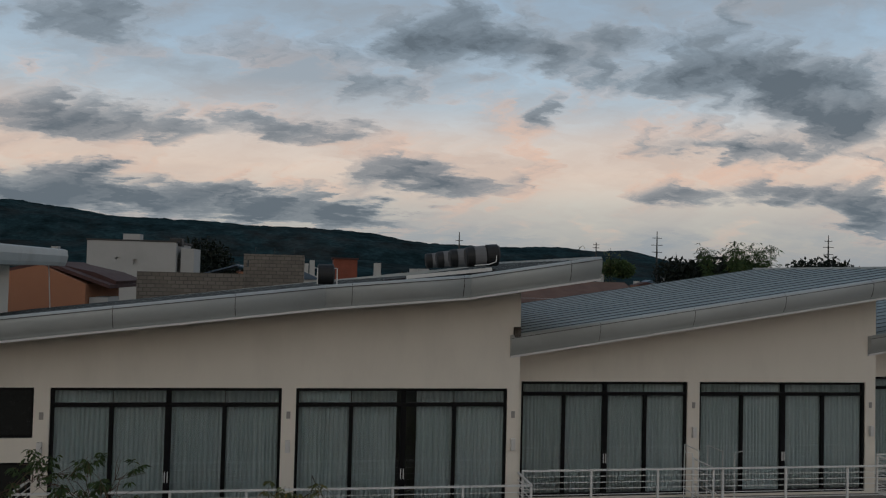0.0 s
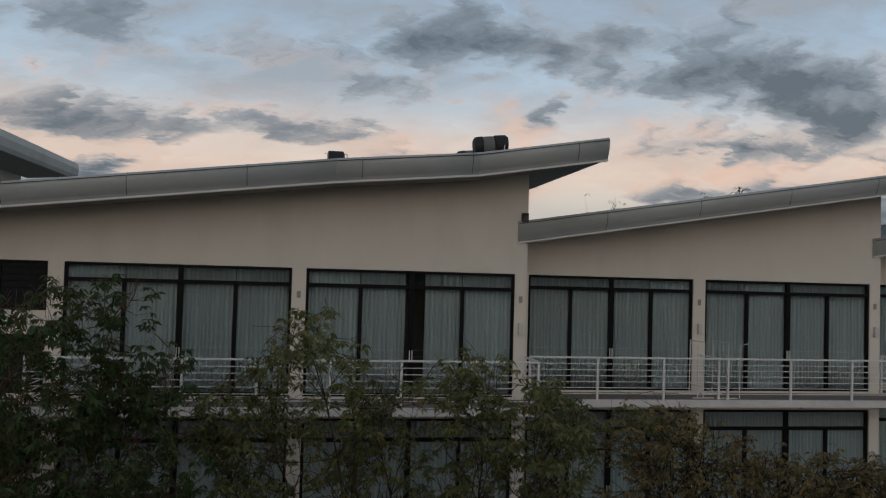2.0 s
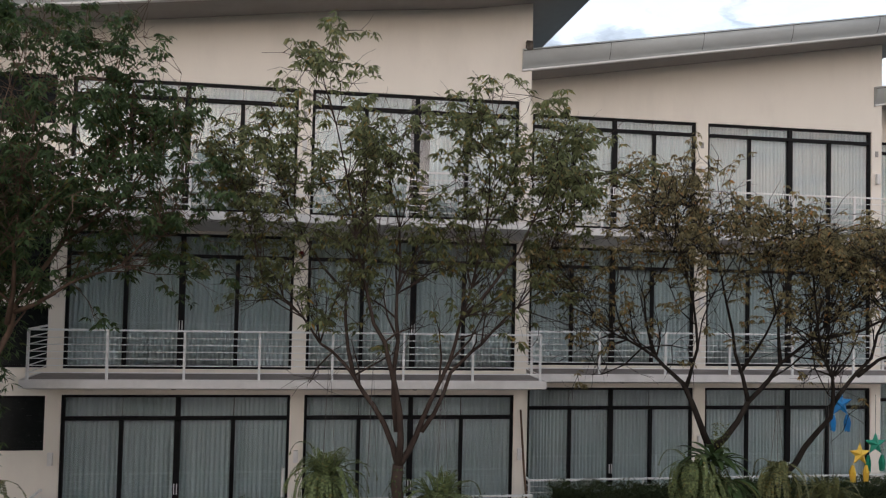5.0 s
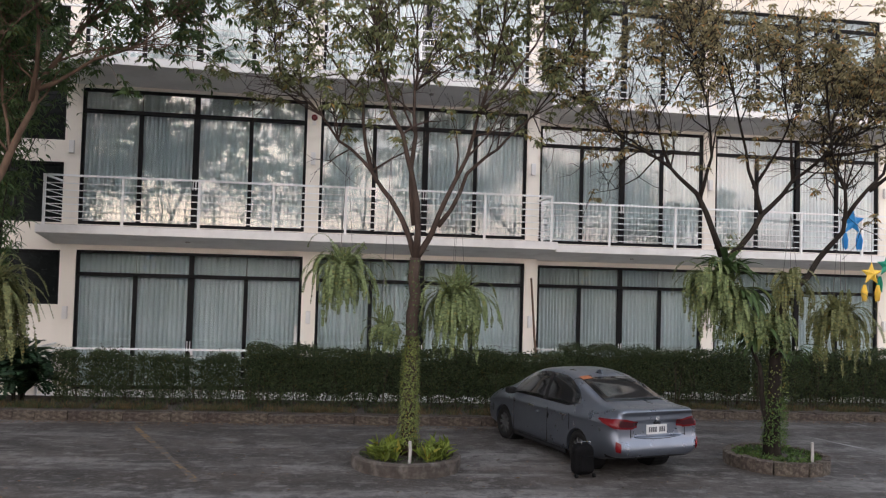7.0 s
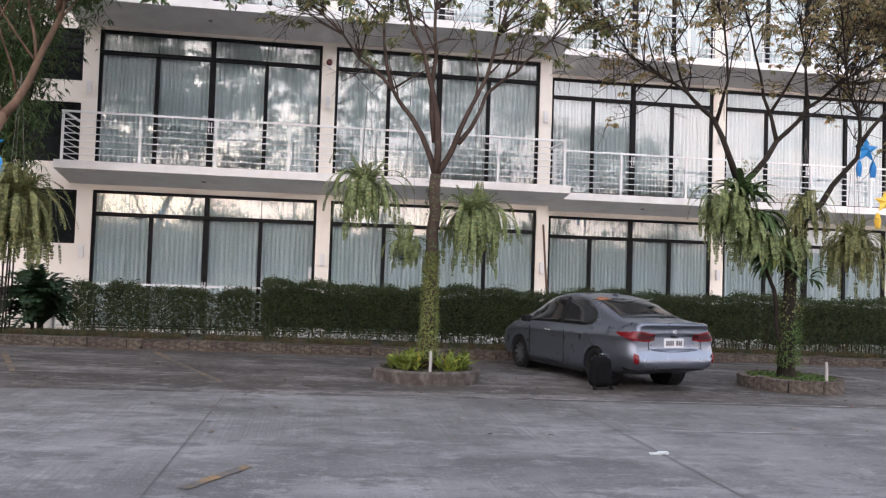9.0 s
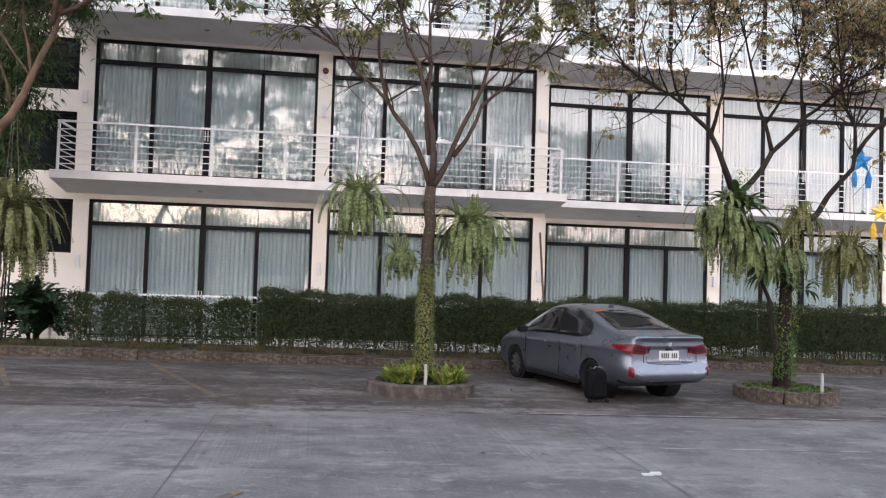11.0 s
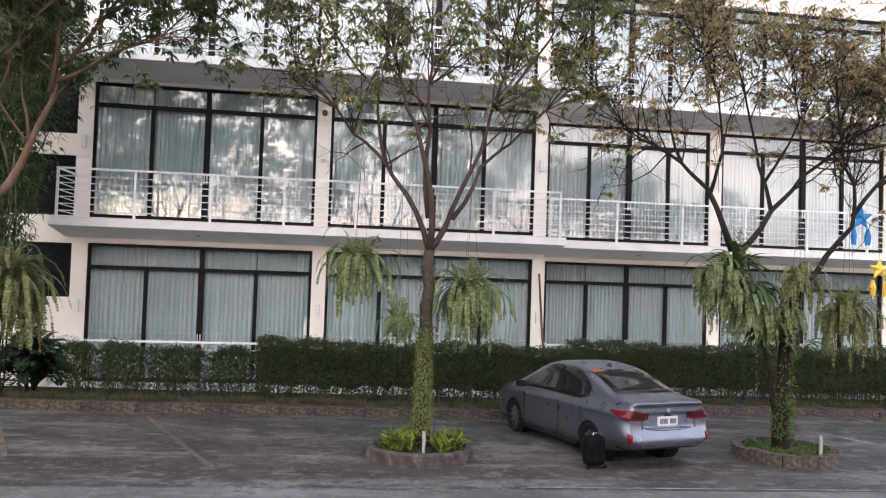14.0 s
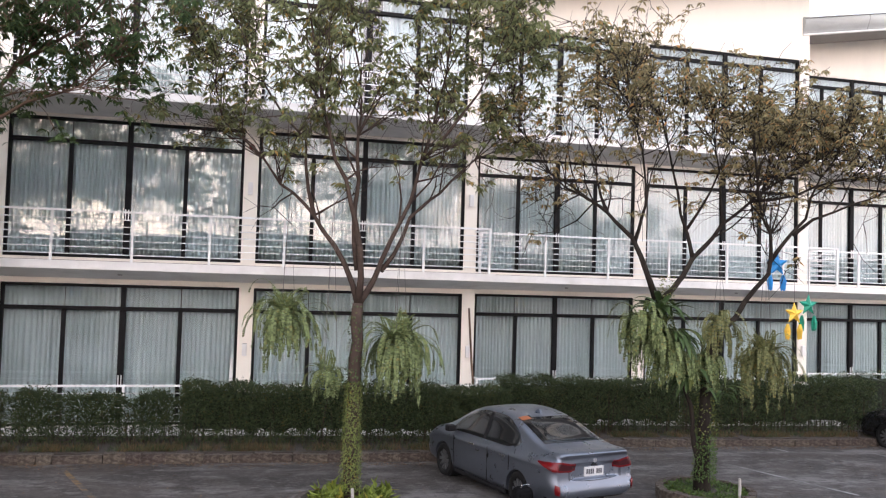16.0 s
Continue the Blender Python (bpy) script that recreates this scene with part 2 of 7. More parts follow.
M_CREAM = mat("cream_render", (0.82, 0.762, 0.675), 0.85, vary=0.035, scale=0.7, fine=90, bump=0.12, stain=(0.52, 0.48, 0.43), stain_amt=0.18, stretch=(1, 1, 0.35))
M_SLAB = mat("white_painted_concrete", (0.74, 0.72, 0.70), 0.8, vary=0.05, scale=1.5, fine=70, bump=0.15, stain=(0.42, 0.40, 0.37), stain_amt=0.35, stain_scale=1.3)
M_FRAME = mat("dark_bronze_aluminium", (0.008, 0.008, 0.009), 0.5, 0.0, vary=0.2, bump=0.0, spec=0.12)
M_GLASS = glass_mat("window_glass", (0.975, 0.99, 0.99), 0.078)
# upright streaks in the cloth colour paint in the shading of the pleats
M_CURTAIN = mat("pleat_shaded_cloth", (0.78, 0.90, 0.915), 0.9, vary=0.19, scale=3.6, fine=140, bump=0.1, stretch=(3, 1, 0.05))
M_RAIL = mat("white_painted_steel", (0.80, 0.80, 0.79), 0.45, vary=0.05, fine=30, bump=0.05, stain=(0.5, 0.42, 0.33), stain_amt=0.2, stain_scale=3)
M_FASCIA = mat("grey_roof_fascia", (0.46, 0.485, 0.48), 0.5, 0.1, vary=0.06, scale=0.9, fine=40, bump=0.06, stain=(0.27, 0.26, 0.25), stain_amt=0.3, stretch=(0.5, 1, 1))
M_DRIP = mat("white_drip_edge", (0.72, 0.71, 0.70), 0.5, vary=0.05, bump=0.05)
M_ROOF = mat("grey_green_roof_sheet", (0.20, 0.25, 0.255), 0.5, 0.0, vary=0.16, scale=1.2, fine=25, bump=0.06, stain=(0.11, 0.13, 0.125), stain_amt=0.6, stretch=(0.25, 1.6, 1))
# front faces of the roof ribs, their shade put into the colour
M_RIBSHADE = mat("shaded_rib_face", (0.045, 0.055, 0.06), 0.5, 0.0, vary=0.15, bump=0.0)
M_SOFFIT = mat("grey_soffit_board", (0.34, 0.32, 0.30), 0.85, vary=0.05, bump=0.05)
M_SEAM = mat("dark_joint", (0.07, 0.065, 0.06), 0.9, bump=0.0)
# room walls and ceilings: the unlit interior is put into this dark colour
M_INSIDE = mat("room_dimness", (0.14, 0.13, 0.12), 0.9, bump=0.0)
M_FLOORT = mat("balcony_floor_tile", (0.22, 0.19, 0.18), 0.6, vary=0.1, scale=4)


def ground_mat(name, dark, mid, pale, streak, brush):
    """Worn paving: broad patches, cross streaks, spots and a fine brushed grain."""
    m = bpy.data.materials.new(name)
    m.use_nodes = True
    n, l = m.node_tree.nodes, m.node_tree.links
    b = n["Principled BSDF"]
    b.inputs["Specular IOR Level"].default_value = 0.35
    co = n.new("ShaderNodeTexCoord")

    def nz(scale, stretch, detail=7, rough=0.62):
        mp = n.new("ShaderNodeMapping")
        mp.inputs["Scale"].default_value = stretch
        l.new(co.outputs["Object"], mp.inputs[0])
        t = n.new("ShaderNodeTexNoise")
        t.inputs["Scale"].default_value, t.inputs["Detail"].default_value, t.inputs["Roughness"].default_value = scale, detail, rough
        l.new(mp.outputs[0], t.inputs["Vector"])
        return t.outputs[0]

    def span(v, lo, hi, a=0.0, c=1.0):
        x = n.new("ShaderNodeMapRange")
        x.inputs[1].default_value, x.inputs[2].default_value, x.inputs[3].default_value, x.inputs[4].default_value = lo, hi, a, c
        l.new(v, x.inputs[0])
        return x.outputs[0]

    def mixc(fac, a, c):
        x = n.new("ShaderNodeMix")
        x.data_type = "RGBA"
        for i, v in ((0, fac), (6, a), (7, c)):
            if isinstance(v, tuple):
                x.inputs[i].default_value = (*v, 1)
            else:
                l.new(v, x.inputs[i])
        return x.outputs[2]
    tight = 0.55 if brush <= 1 else 0.8
    col = mixc(span(nz(0.42, (1, 1, 1)), 0.38, 0.60), dark, mid)
    col = mixc(span(nz(0.55, (0.36, 1.6, 1)), 0.50, 0.50 + 0.18 * tight, 0, streak), col, pale)
    col = mixc(span(nz(1.4, (0.7, 1.2, 1)), 0.52, 0.52 + 0.13 * tight, 0, 0.8), col, dark)
    col = mixc(span(nz(2.6, (0.7, 1.4, 1)), 0.56, 0.56 + 0.10 * tight, 0, 0.5), col, pale)
    col = mixc(span(nz(3.8, (0.8, 1.2, 1)), 0.55, 0.55 + 0.09 * tight, 0, 0.6), col, dark)
    col = mixc(span(nz(8.0, (0.8, 1.2, 1)), 0.57, 0.57 + 0.12 * tight, 0, 0.5), col, pale)
    if brush > 1:
        # raked lines left by the finishing broom, worn away in patches
        rk = n.new("ShaderNodeMath")
        rk.operation = "MULTIPLY"
        l.new(span(nz(15.0, (brush, 0.010, 1), 0), 0.40, 0.62), rk.inputs[0])
        l.new(span(nz(0.7, (0.6, 1.2, 1)), 0.42, 0.58, 0.05, 0.50), rk.inputs[1])
        col = mixc(rk.outputs[0], col, dark)
    else:
        col = mixc(span(nz(9.0, (brush, 0.5, 1), 4), 0.50, 0.68, 0, 0.55), col, dark)
    if brush <= 1:
        # brown soil trodden into the surface
        col = mixc(span(nz(0.55, (0.5, 1.4, 1)), 0.50, 0.66, 0, 0.45), col, (0.058, 0.043, 0.033))
    fine = nz(60, (1, 1, 1), 3)
    col = mixc(span(fine, 0.50, 0.70, 0, 0.65), col, dark)
    col = mixc(span(nz(34, (1, 1, 1), 4), 0.56, 0.70, 0, 0.55), col, pale)
    l.new(col, b.inputs["Base Color"])
    l.new(span(nz(1.1, (1, 1, 1)), 0.3, 0.7, 0.62, 0.92), b.inputs["Roughness"])
    bp = n.new("ShaderNodeBump")
    bp.inputs["Strength"].default_value, bp.inputs["Distance"].default_value = 0.45, 0.012
    l.new(fine, bp.inputs["Height"])
    l.new(bp.outputs[0], b.inputs["Normal"])
    return m


M_ASPH = ground_mat("worn_parking_surface", (0.028, 0.024, 0.021), (0.070, 0.061, 0.055), (0.190, 0.178, 0.170), 0.62, 1.0)
M_ROAD = ground_mat("brushed_concrete_road", (0.066, 0.063, 0.061), (0.138, 0.133, 0.130), (0.222, 0.215, 0.211), 0.55, 4.5)
M_YELLOW = mat("worn_yellow_paint", (0.175, 0.105, 0.042), 0.8, vary=0.2, scale=6, stain=(0.066, 0.058, 0.052), stain_amt=1.0, stain_scale=5.0, wear=(0.42, 0.54))
M_PALELINE = mat("worn_pale_line", (0.27, 0.265, 0.258), 0.85, vary=0.2, scale=6, stain=(0.105, 0.099, 0.095), stain_amt=1.0, stain_scale=2.4, wear=(0.42, 0.56))
M_KERB = mat("old_kerb_stone", (0.060, 0.043, 0.033), 0.95, vary=0.5, scale=5, fine=34, bump=1.0, stain=(0.13, 0.112, 0.094), stain_amt=0.6, stain_scale=5.0, rnd=0.4)
M_KERBTOP = mat("planter_concrete", (0.058, 0.046, 0.037), 0.95, vary=0.4, scale=5, fine=36, bump=0.9, stain=(0.19, 0.17, 0.15), stain_amt=0.55, stain_scale=4.5, rnd=0.15)
M_SOIL = mat("dark_soil", (0.045, 0.035, 0.028), 0.95, vary=0.3, scale=8, bump=0.8)
M_BARK = mat("tree_bark", (0.062, 0.044, 0.036), 0.9, vary=0.35, scale=5, fine=35, bump=0.9, stain=(0.085, 0.062, 0.047), stain_amt=0.5, stain_scale=3, stretch=(1, 1, 0.35), spec=0.12)
M_BARKDARK = mat("dark_tree_bark", (0.024, 0.019, 0.016), 0.9, vary=0.35, scale=5, fine=35, bump=0.9, stain=(0.055, 0.046, 0.036), stain_amt=0.5, stain_scale=3, stretch=(1, 1, 0.35), spec=0.12)
M_BARKPALE = mat("pale_brown_bark", (0.15, 0.098, 0.068), 0.9, vary=0.3, scale=5, fine=35, bump=0.9, stain=(0.07, 0.05, 0.04), stain_amt=0.6, stain_scale=3, stretch=(1, 1, 0.35), spec=0.12)
M_LEAF_A = leaf_mat("green_leaf", (0.205, 0.222, 0.104), 0.5, 0.2, 0.6)
M_LEAF_B = leaf_mat("olive_brown_leaf", (0.260, 0.218, 0.110), 0.5, 0.3, 0.6)
M_LEAF_C = leaf_mat("deep_green_leaf", (0.070, 0.108, 0.042), 0.5, 0.0, 0.5)
M_HEDGE = leaf_mat("hedge_leaf", (0.056, 0.078, 0.036), 0.65, 0.3)
M_FERN = leaf_mat("fern_frond", (0.165, 0.205, 0.088), 0.5, -0.4)
M_FERNY = leaf_mat("pale_fern_frond", (0.160, 0.170, 0.072), 0.45, -0.4)
M_VINE = leaf_mat("vine_leaf", (0.145, 0.175, 0.055), 0.5)
M_CROTON = leaf_mat("yellow_green_leaf", (0.15, 0.19, 0.035), 0.45, 0.2)
M_GROUNDC = leaf_mat("ground_cover_leaf", (0.070, 0.115, 0.032), 0.5)
M_PALM = leaf_mat("palm_leaf", (0.022, 0.045, 0.022), 0.4)
M_FAR = leaf_mat("far_tree_leaf", (0.010, 0.016, 0.010), 0.4, 0.0, 0.15)


# ---- building helpers ----
def bm_box(bm, x0, x1, y0, y1, z0, z1):
    v = [bm.verts.new(p) for p in ((x0, y0, z0), (x1, y0, z0), (x1, y1, z0), (x0, y1, z0), (x0, y0, z1), (x1, y0, z1), (x1, y1, z1), (x0, y1, z1))]
    for q in ((0, 3, 2, 1), (4, 5, 6, 7), (0, 1, 5, 4), (1, 2, 6, 5), (2, 3, 7, 6), (3, 0, 4, 7)):
        bm.faces.new([v[i] for i in q])
    return v


def box(x0, x1, y0, y1, z0, z1, bevel=0.0):
    bm = bmesh.new()
    bm_box(bm, x0, x1, y0, y1, z0, z1)
    if bevel:
        bmesh.ops.bevel(bm, geom=bm.edges[:], offset=bevel, segments=2, affect="EDGES", profile=0.6)
    return bm


def prism(bm, outline, axis, a, b):
    """A closed outline of 2D points drawn along an axis from a to b. axis 'y': points are (x, z); 'x': (y, z); 'z': (x, y)."""
    def at(p, s):
        return {"y": (p[0], s, p[1]), "x": (s, p[0], p[1]), "z": (p[0], p[1], s)}[axis]
    lo, hi = [bm.verts.new(at(p, a)) for p in outline], [bm.verts.new(at(p, b)) for p in outline]
    n = len(outline)
    bm.faces.new(lo[::-1]), bm.faces.new(hi)
    for i in range(n):
        bm.faces.new((lo[i], lo[(i + 1) % n], hi[(i + 1) % n], hi[i]))


def tube(bm, pts, radii, seg=8, cap=True):
    """A tapered tube through points."""
    pts = [Vector(p) for p in pts]
    rings, side = [], None
    for i, p in enumerate(pts):
        d = (pts[min(i + 1, len(pts) - 1)] - pts[max(i - 1, 0)]).normalized()
        if side is None:
            side = d.orthogonal().normalized()
        side = (side - d * side.dot(d)).normalized()
        up = d.cross(side)
        rings.append([bm.verts.new(p + (side * math.cos(a) + up * math.sin(a)) * radii[i]) for a in (2 * math.pi * k / seg for k in range(seg))])
    for r0, r1 in zip(rings, rings[1:]):
        for k in range(seg):
            bm.faces.new((r0[k], r0[(k + 1) % seg], r1[(k + 1) % seg], r1[k]))
    if cap:
        bm.faces.new(rings[0][::-1]), bm.faces.new(rings[-1])


def to_mesh(name, bm, material, smooth=False):
    bmesh.ops.recalc_face_normals(bm, faces=bm.faces[:])
    me = bpy.data.meshes.new(name)
    bm.to_mesh(me)
    bm.free()
    for m in (material if isinstance(material, (list, tuple)) else [material]):
        me.materials.append(m)
    if smooth:
        for p in me.polygons:
            p.use_smooth = True
    return me


def part(name, bm, material, parent, label="", smooth=False):
    ob = new(name, to_mesh(name, bm, material, smooth) if isinstance(bm, bmesh.types.BMesh) else bm)
    ob.parent = parent
    return tagged(ob, label)


def thing(name, label, category, group="", at=(0, 0, 0), kind=""):
    ob = new(name)
    ob.location = at
    ob.empty_display_size = 0.2
    return tagged(ob, label, category, group, kind)


def solid(name, bm, material, label, category, group="", kind="", smooth=False, at=(0, 0, 0)):
    ob = new(name, to_mesh(name, bm, material, smooth))
    ob.location = at
    return tagged(ob, label, category, group, kind)


def leaves_mesh(name, items, material, lobes=False):
    """Many leaves in one mesh: items are (place, along, normal, length, width). Each leaf is a folded, pointed blade."""
    vs, fs = [], []
    for p, d, nrm, ln, wd in items:
        d = d.normalized()
        s = d.cross(nrm)
        if s.length < 1e-4:
            s = d.orthogonal()
        s.normalize()
        up = s.cross(d)
        k = len(vs)
        mid, tip = p + d * ln * 0.5 - up * ln * 0.04, p + d * ln - up * ln * 0.16
        a, b = p + d * ln * 0.42 + s * wd * 0.5 + up * wd * 0.15, p + d * ln * 0.42 - s * wd * 0.5 + up * wd * 0.15
        vs += [p, a, mid, b, tip]
        fs += [(k, k + 1, k + 2), (k, k + 2, k + 3), (k + 1, k + 4, k + 2), (k + 2, k + 4, k + 3)]
    me = bpy.data.meshes.new(name)
    me.from_pydata([tuple(v) for v in vs], [], fs)
    me.materials.append(material)
    return me


def ring(bm, x0, x1, y0, y1, z0, z1, f, fb):
    """A rectangular frame standing in the x-z plane, as one closed piece."""
    o = ((x0, z0), (x1, z0), (x1, z1), (x0, z1))
    i = ((x0 + f, z0 + fb), (x1 - f, z0 + fb), (x1 - f, z1 - f), (x0 + f, z1 - f))
    v = [[bm.verts.new((x, y, z)) for x, z in c] for y in (y0, y1) for c in (o, i)]
    for k in range(4):
        j = (k + 1) % 4
        for a, b in ((0, 1), (1, 3), (3, 2), (2, 0)):
            bm.faces.new((v[a][k], v[a][j], v[b][j], v[b][k]))


def rv(rng, s=1.0):
    return Vector((rng.gauss(0, s), rng.gauss(0, s), rng.gauss(0, s)))


def crown_line(*knots):
    """A height by x, along a broken line: the top of a crown or a roof."""
    def at(x):
        for (xa, za), (xb, zb) in zip(knots, knots[1:]):
            if x < xb:
                return za + (zb - za) * max(0.0, (x - xa) / (xb - xa))
        return knots[-1][1]
    return at


def ground_z(x, y=0):
    """The car park falls gently along the houses."""
    return -0.014 * (x + 6)


# ---- the row of stepped houses ----
STOREYS = ((0.22, 3.745), (4.40, 7.90), (8.47, 11.85))      # sill and head of the glazing
TRANSOMS = (0.61, 0.58, 0.44)                                # height of the lights over the doors
SLABS = (4.30, 8.40)                                         # balcony floors
DEPTH = 10.0
ROOFLEN = 1.67                                               # eaves in front of the wall


def wall_front(bm, x0, x1, y0, y1, holes, top):
    """A wall with openings, as one closed piece; top(x) is its sloping head."""
    xs = sorted({x0, x1, *(h[0] for h in holes), *(h[1] for h in holes)})
    zs = sorted({-0.6, *(h[2] for h in holes), *(h[3] for h in holes)})
    rows = len(zs)
    grid = {}

    def vert(i, j, k):
        if (i, j, k) not in grid:
            grid[i, j, k] = bm.verts.new((xs[i], (y0, y1)[k], zs[j] if j < rows else top(xs[i])))
        return grid[i, j, k]
    full = {}
    for i in range(len(xs) - 1):
        for j in range(rows):
            za, zb = zs[j], zs[j + 1] if j + 1 < rows else 99
            full[i, j] = not any(h[0] <= xs[i] + 1e-6 and h[1] >= xs[i + 1] - 1e-6 and h[2] <= za + 1e-6 and h[3] >= zb - 1e-6 for h in holes)
    for (i, j), f in full.items():
        if not f:
            continue
        for k in (0, 1):
            bm.faces.new((vert(i, j, k), vert(i + 1, j, k), vert(i + 1, j + 1, k), vert(i, j + 1, k)))
        for di, dj, a, b in ((-1, 0, (0, 0), (0, 1)), (1, 0, (1, 0), (1, 1)), (0, -1, (0, 0), (1, 0)), (0, 1, (0, 1), (1, 1))):
            if not full.get((i + di, j + dj)):
                bm.faces.new((vert(i + a[0], j + a[1], 0), vert(i + b[0], j + b[1], 0), vert(i + b[0], j + b[1], 1), vert(i + a[0], j + a[1], 1)))


def glazing(house, x0, x1, y, z0, z1, light=0.6):
    """Sliding doors of four panels with transom lights, as one window part with its panes."""
    w, h = x1 - x0, z1 - z0
    bm = bmesh.new()
    f, fy0, fy1 = 0.075, y + 0.05, y + 0.15
    ring(bm, x0, x1, fy0, fy1, z0, z1, f, f * 1.2)
    win = part("window", bm, M_FRAME, house, "dark bronze sliding door frame with transom")
    tz, xm = z1 - light, (x0 + x1) / 2
    part("transom_bar", box(x0 + f, x1 - f, fy0 - 0.012, fy1, tz - 0.05, tz + 0.05, 0.006), M_FRAME, win)
    part("meeting_stile", box(xm - 0.075, xm + 0.075, fy0 - 0.02, fy1, z0 + f * 1.2, tz - 0.05, 0.006), M_FRAME, win)
    part("mullion", box(xm - 0.06, xm + 0.06, fy0 - 0.008, fy1, tz + 0.05, z1 - f, 0.006), M_FRAME, win)
    for q in (x0 + w * 0.255, x1 - w * 0.255):
        part("stile", box(q - 0.05, q + 0.05, fy0 + 0.01, fy1, z0 + f * 1.2, tz - 0.05, 0.006), M_FRAME, win)
    panes = [(x0 + f, xm - 0.06, tz + 0.05, z1 - f), (xm + 0.06, x1 - f, tz + 0.05, z1 - f)]
    cuts = (x0 + f, x0 + w * 0.255 - 0.05, x0 + w * 0.255 + 0.05, xm - 0.075, xm + 0.075, x1 - w * 0.255 - 0.05, x1 - w * 0.255 + 0.05, x1 - f)
    panes += [(cuts[i], cuts[i + 1], z0 + f * 1.2, tz - 0.05) for i in (0, 2, 4, 6)]
    for i, (a, b, c, d) in enumerate(panes):
        yy = y + 0.10 + (0.02 if i in (3, 4) else 0.0)
        bm = box(a + 0.002, b - 0.002, yy, yy + 0.008, c + 0.002, d - 0.002)
        # each pane leans by a hair, as hung glass does
        tilt = math.radians(rng_pane.uniform(-0.15, 0.15))
        turn = math.radians(rng_pane.uniform(-0.25, 0.25))
        m = Matrix.Translation(((a + b) / 2, yy, (c + d) / 2)) @ Euler((tilt, 0, turn)).to_matrix().to_4x4() @ Matrix.Translation((-(a + b) / 2, -yy, -(c + d) / 2))
        bmesh.ops.transform(bm, matrix=m, verts=bm.verts[:])
        p = part("pane", bm, M_GLASS, win)
        p.visible_shadow = False
    for s in (-0.035, 0.035):
        bm = box(xm + s - 0.012, xm + s + 0.012, fy0 - 0.055, fy0 - 0.018, z0 + 0.98, z0 + 1.25, 0.004)
        part("handle", bm, M_RAIL, win, "white pull handle")
    return win


rng_pane = random.Random(5)
CURTAINS = {}


def curtain(x0, x1, y, z0, z1, seed):
    """A pleated curtain panel hung behind the glass."""
    rng = random.Random(seed)
    w, n = x1 - x0, max(8, int((x1 - x0) / 0.0125))
    ph = [rng.uniform(0, 6.28) for _ in range(4)]
    pitch = 0.115
    cols = []
    for i in range(n + 1):
        u = i / n * w
        d = -0.095 * abs(math.sin(math.pi * u / pitch + 1.1 * math.sin(u * 2.1 + ph[0]) + 0.5 * math.sin(u * 7.3 + ph[3]))) ** 0.62 + 0.012 * math.sin(u * 13 + ph[1])
        cols.append((x0 + u, d))
    bm = bmesh.new()
    rows = 5
    grid = []
    for j in range(rows):
        v = j / (rows - 1)
        grid.append([bm.verts.new((x + 0.012 * math.sin(x * 5 + v * 3 + ph[2]) * (1 - v), y + d * (1.15 - 0.45 * v), z0 + (z1 - z0) * v)) for x, d in cols])
    for j in range(rows - 1):
        for i in range(n):
            bm.faces.new((grid[j][i], grid[j][i + 1], grid[j + 1][i + 1], grid[j + 1][i]))
    bmesh.ops.solidify(bm, geom=bm.faces[:], thickness=0.004)
    return solid("curtain", bm, M_CURTAIN, "pale grey-blue pleated curtain hanging behind glass doors", "curtain", "curtains of the houses", smooth=True)


def railing(house, x0, x1, yf, yb, z, left=True, right=True, posts=7, height=1.2, name="railing"):
    """White steel railing: posts, top rail and six thin rails, returning to the wall at its ends."""
    bm = bmesh.new()
    bm_box(bm, x0, x1, yf - 0.03, yf + 0.03, z + height - 0.045, z + height)
    rail = part("railing", bm, M_RAIL, house, "white steel balcony railing")
    for i in range(posts):
        x = x0 + 0.03 + (x1 - x0 - 0.06) * i / (posts - 1)
        bm = box(x - 0.028, x + 0.028, yf - 0.02, yf + 0.036, z, z + height - 0.045)
        part("post", bm, M_RAIL, rail)
    for k in range(6):
        zz = z + 0.16 + k * (height - 0.30) / 5.4
        bm = bmesh.new()
        tube(bm, [(x0 + 0.03, yf + 0.05, zz), (x1 - 0.03, yf + 0.05, zz)], [0.012, 0.012], 6)
        part("rail", bm, M_RAIL, rail)
    for side, use in ((x0, left), (x1, right)):
        if not use:
            continue
        s = 1 if side == x0 else -1
        bm = box(side + (0 if s > 0 else -0.05), side + (0.05 if s > 0 else 0), yf + 0.03, yb, z + height - 0.045, z + height)
        part("return_rail", bm, M_RAIL, rail)
        for k in range(6):
            zz = z + 0.16 + k * (height - 0.30) / 5.4
            bm = bmesh.new()
            tube(bm, [(side + s * 0.03, yf + 0.03, zz), (side + s * 0.03, yb, zz)], [0.012, 0.012], 6)
            part("rail", bm, M_RAIL, rail)
    return rail


def wall_lamp(x, y, z):
    ob = thing("wall_lamp", "small white box wall lamp fixed on a pier", "wall lamp", "wall lamps", (x, y, z))
    part("body", box(-0.06, 0.06, -0.12, -0.02, -0.16, 0.16, 0.012), M_SLAB, ob)
    part("back_plate", box(-0.045, 0.045, -0.02, 0.0, -0.10, 0.10), M_SOFFIT, ob)
    return ob


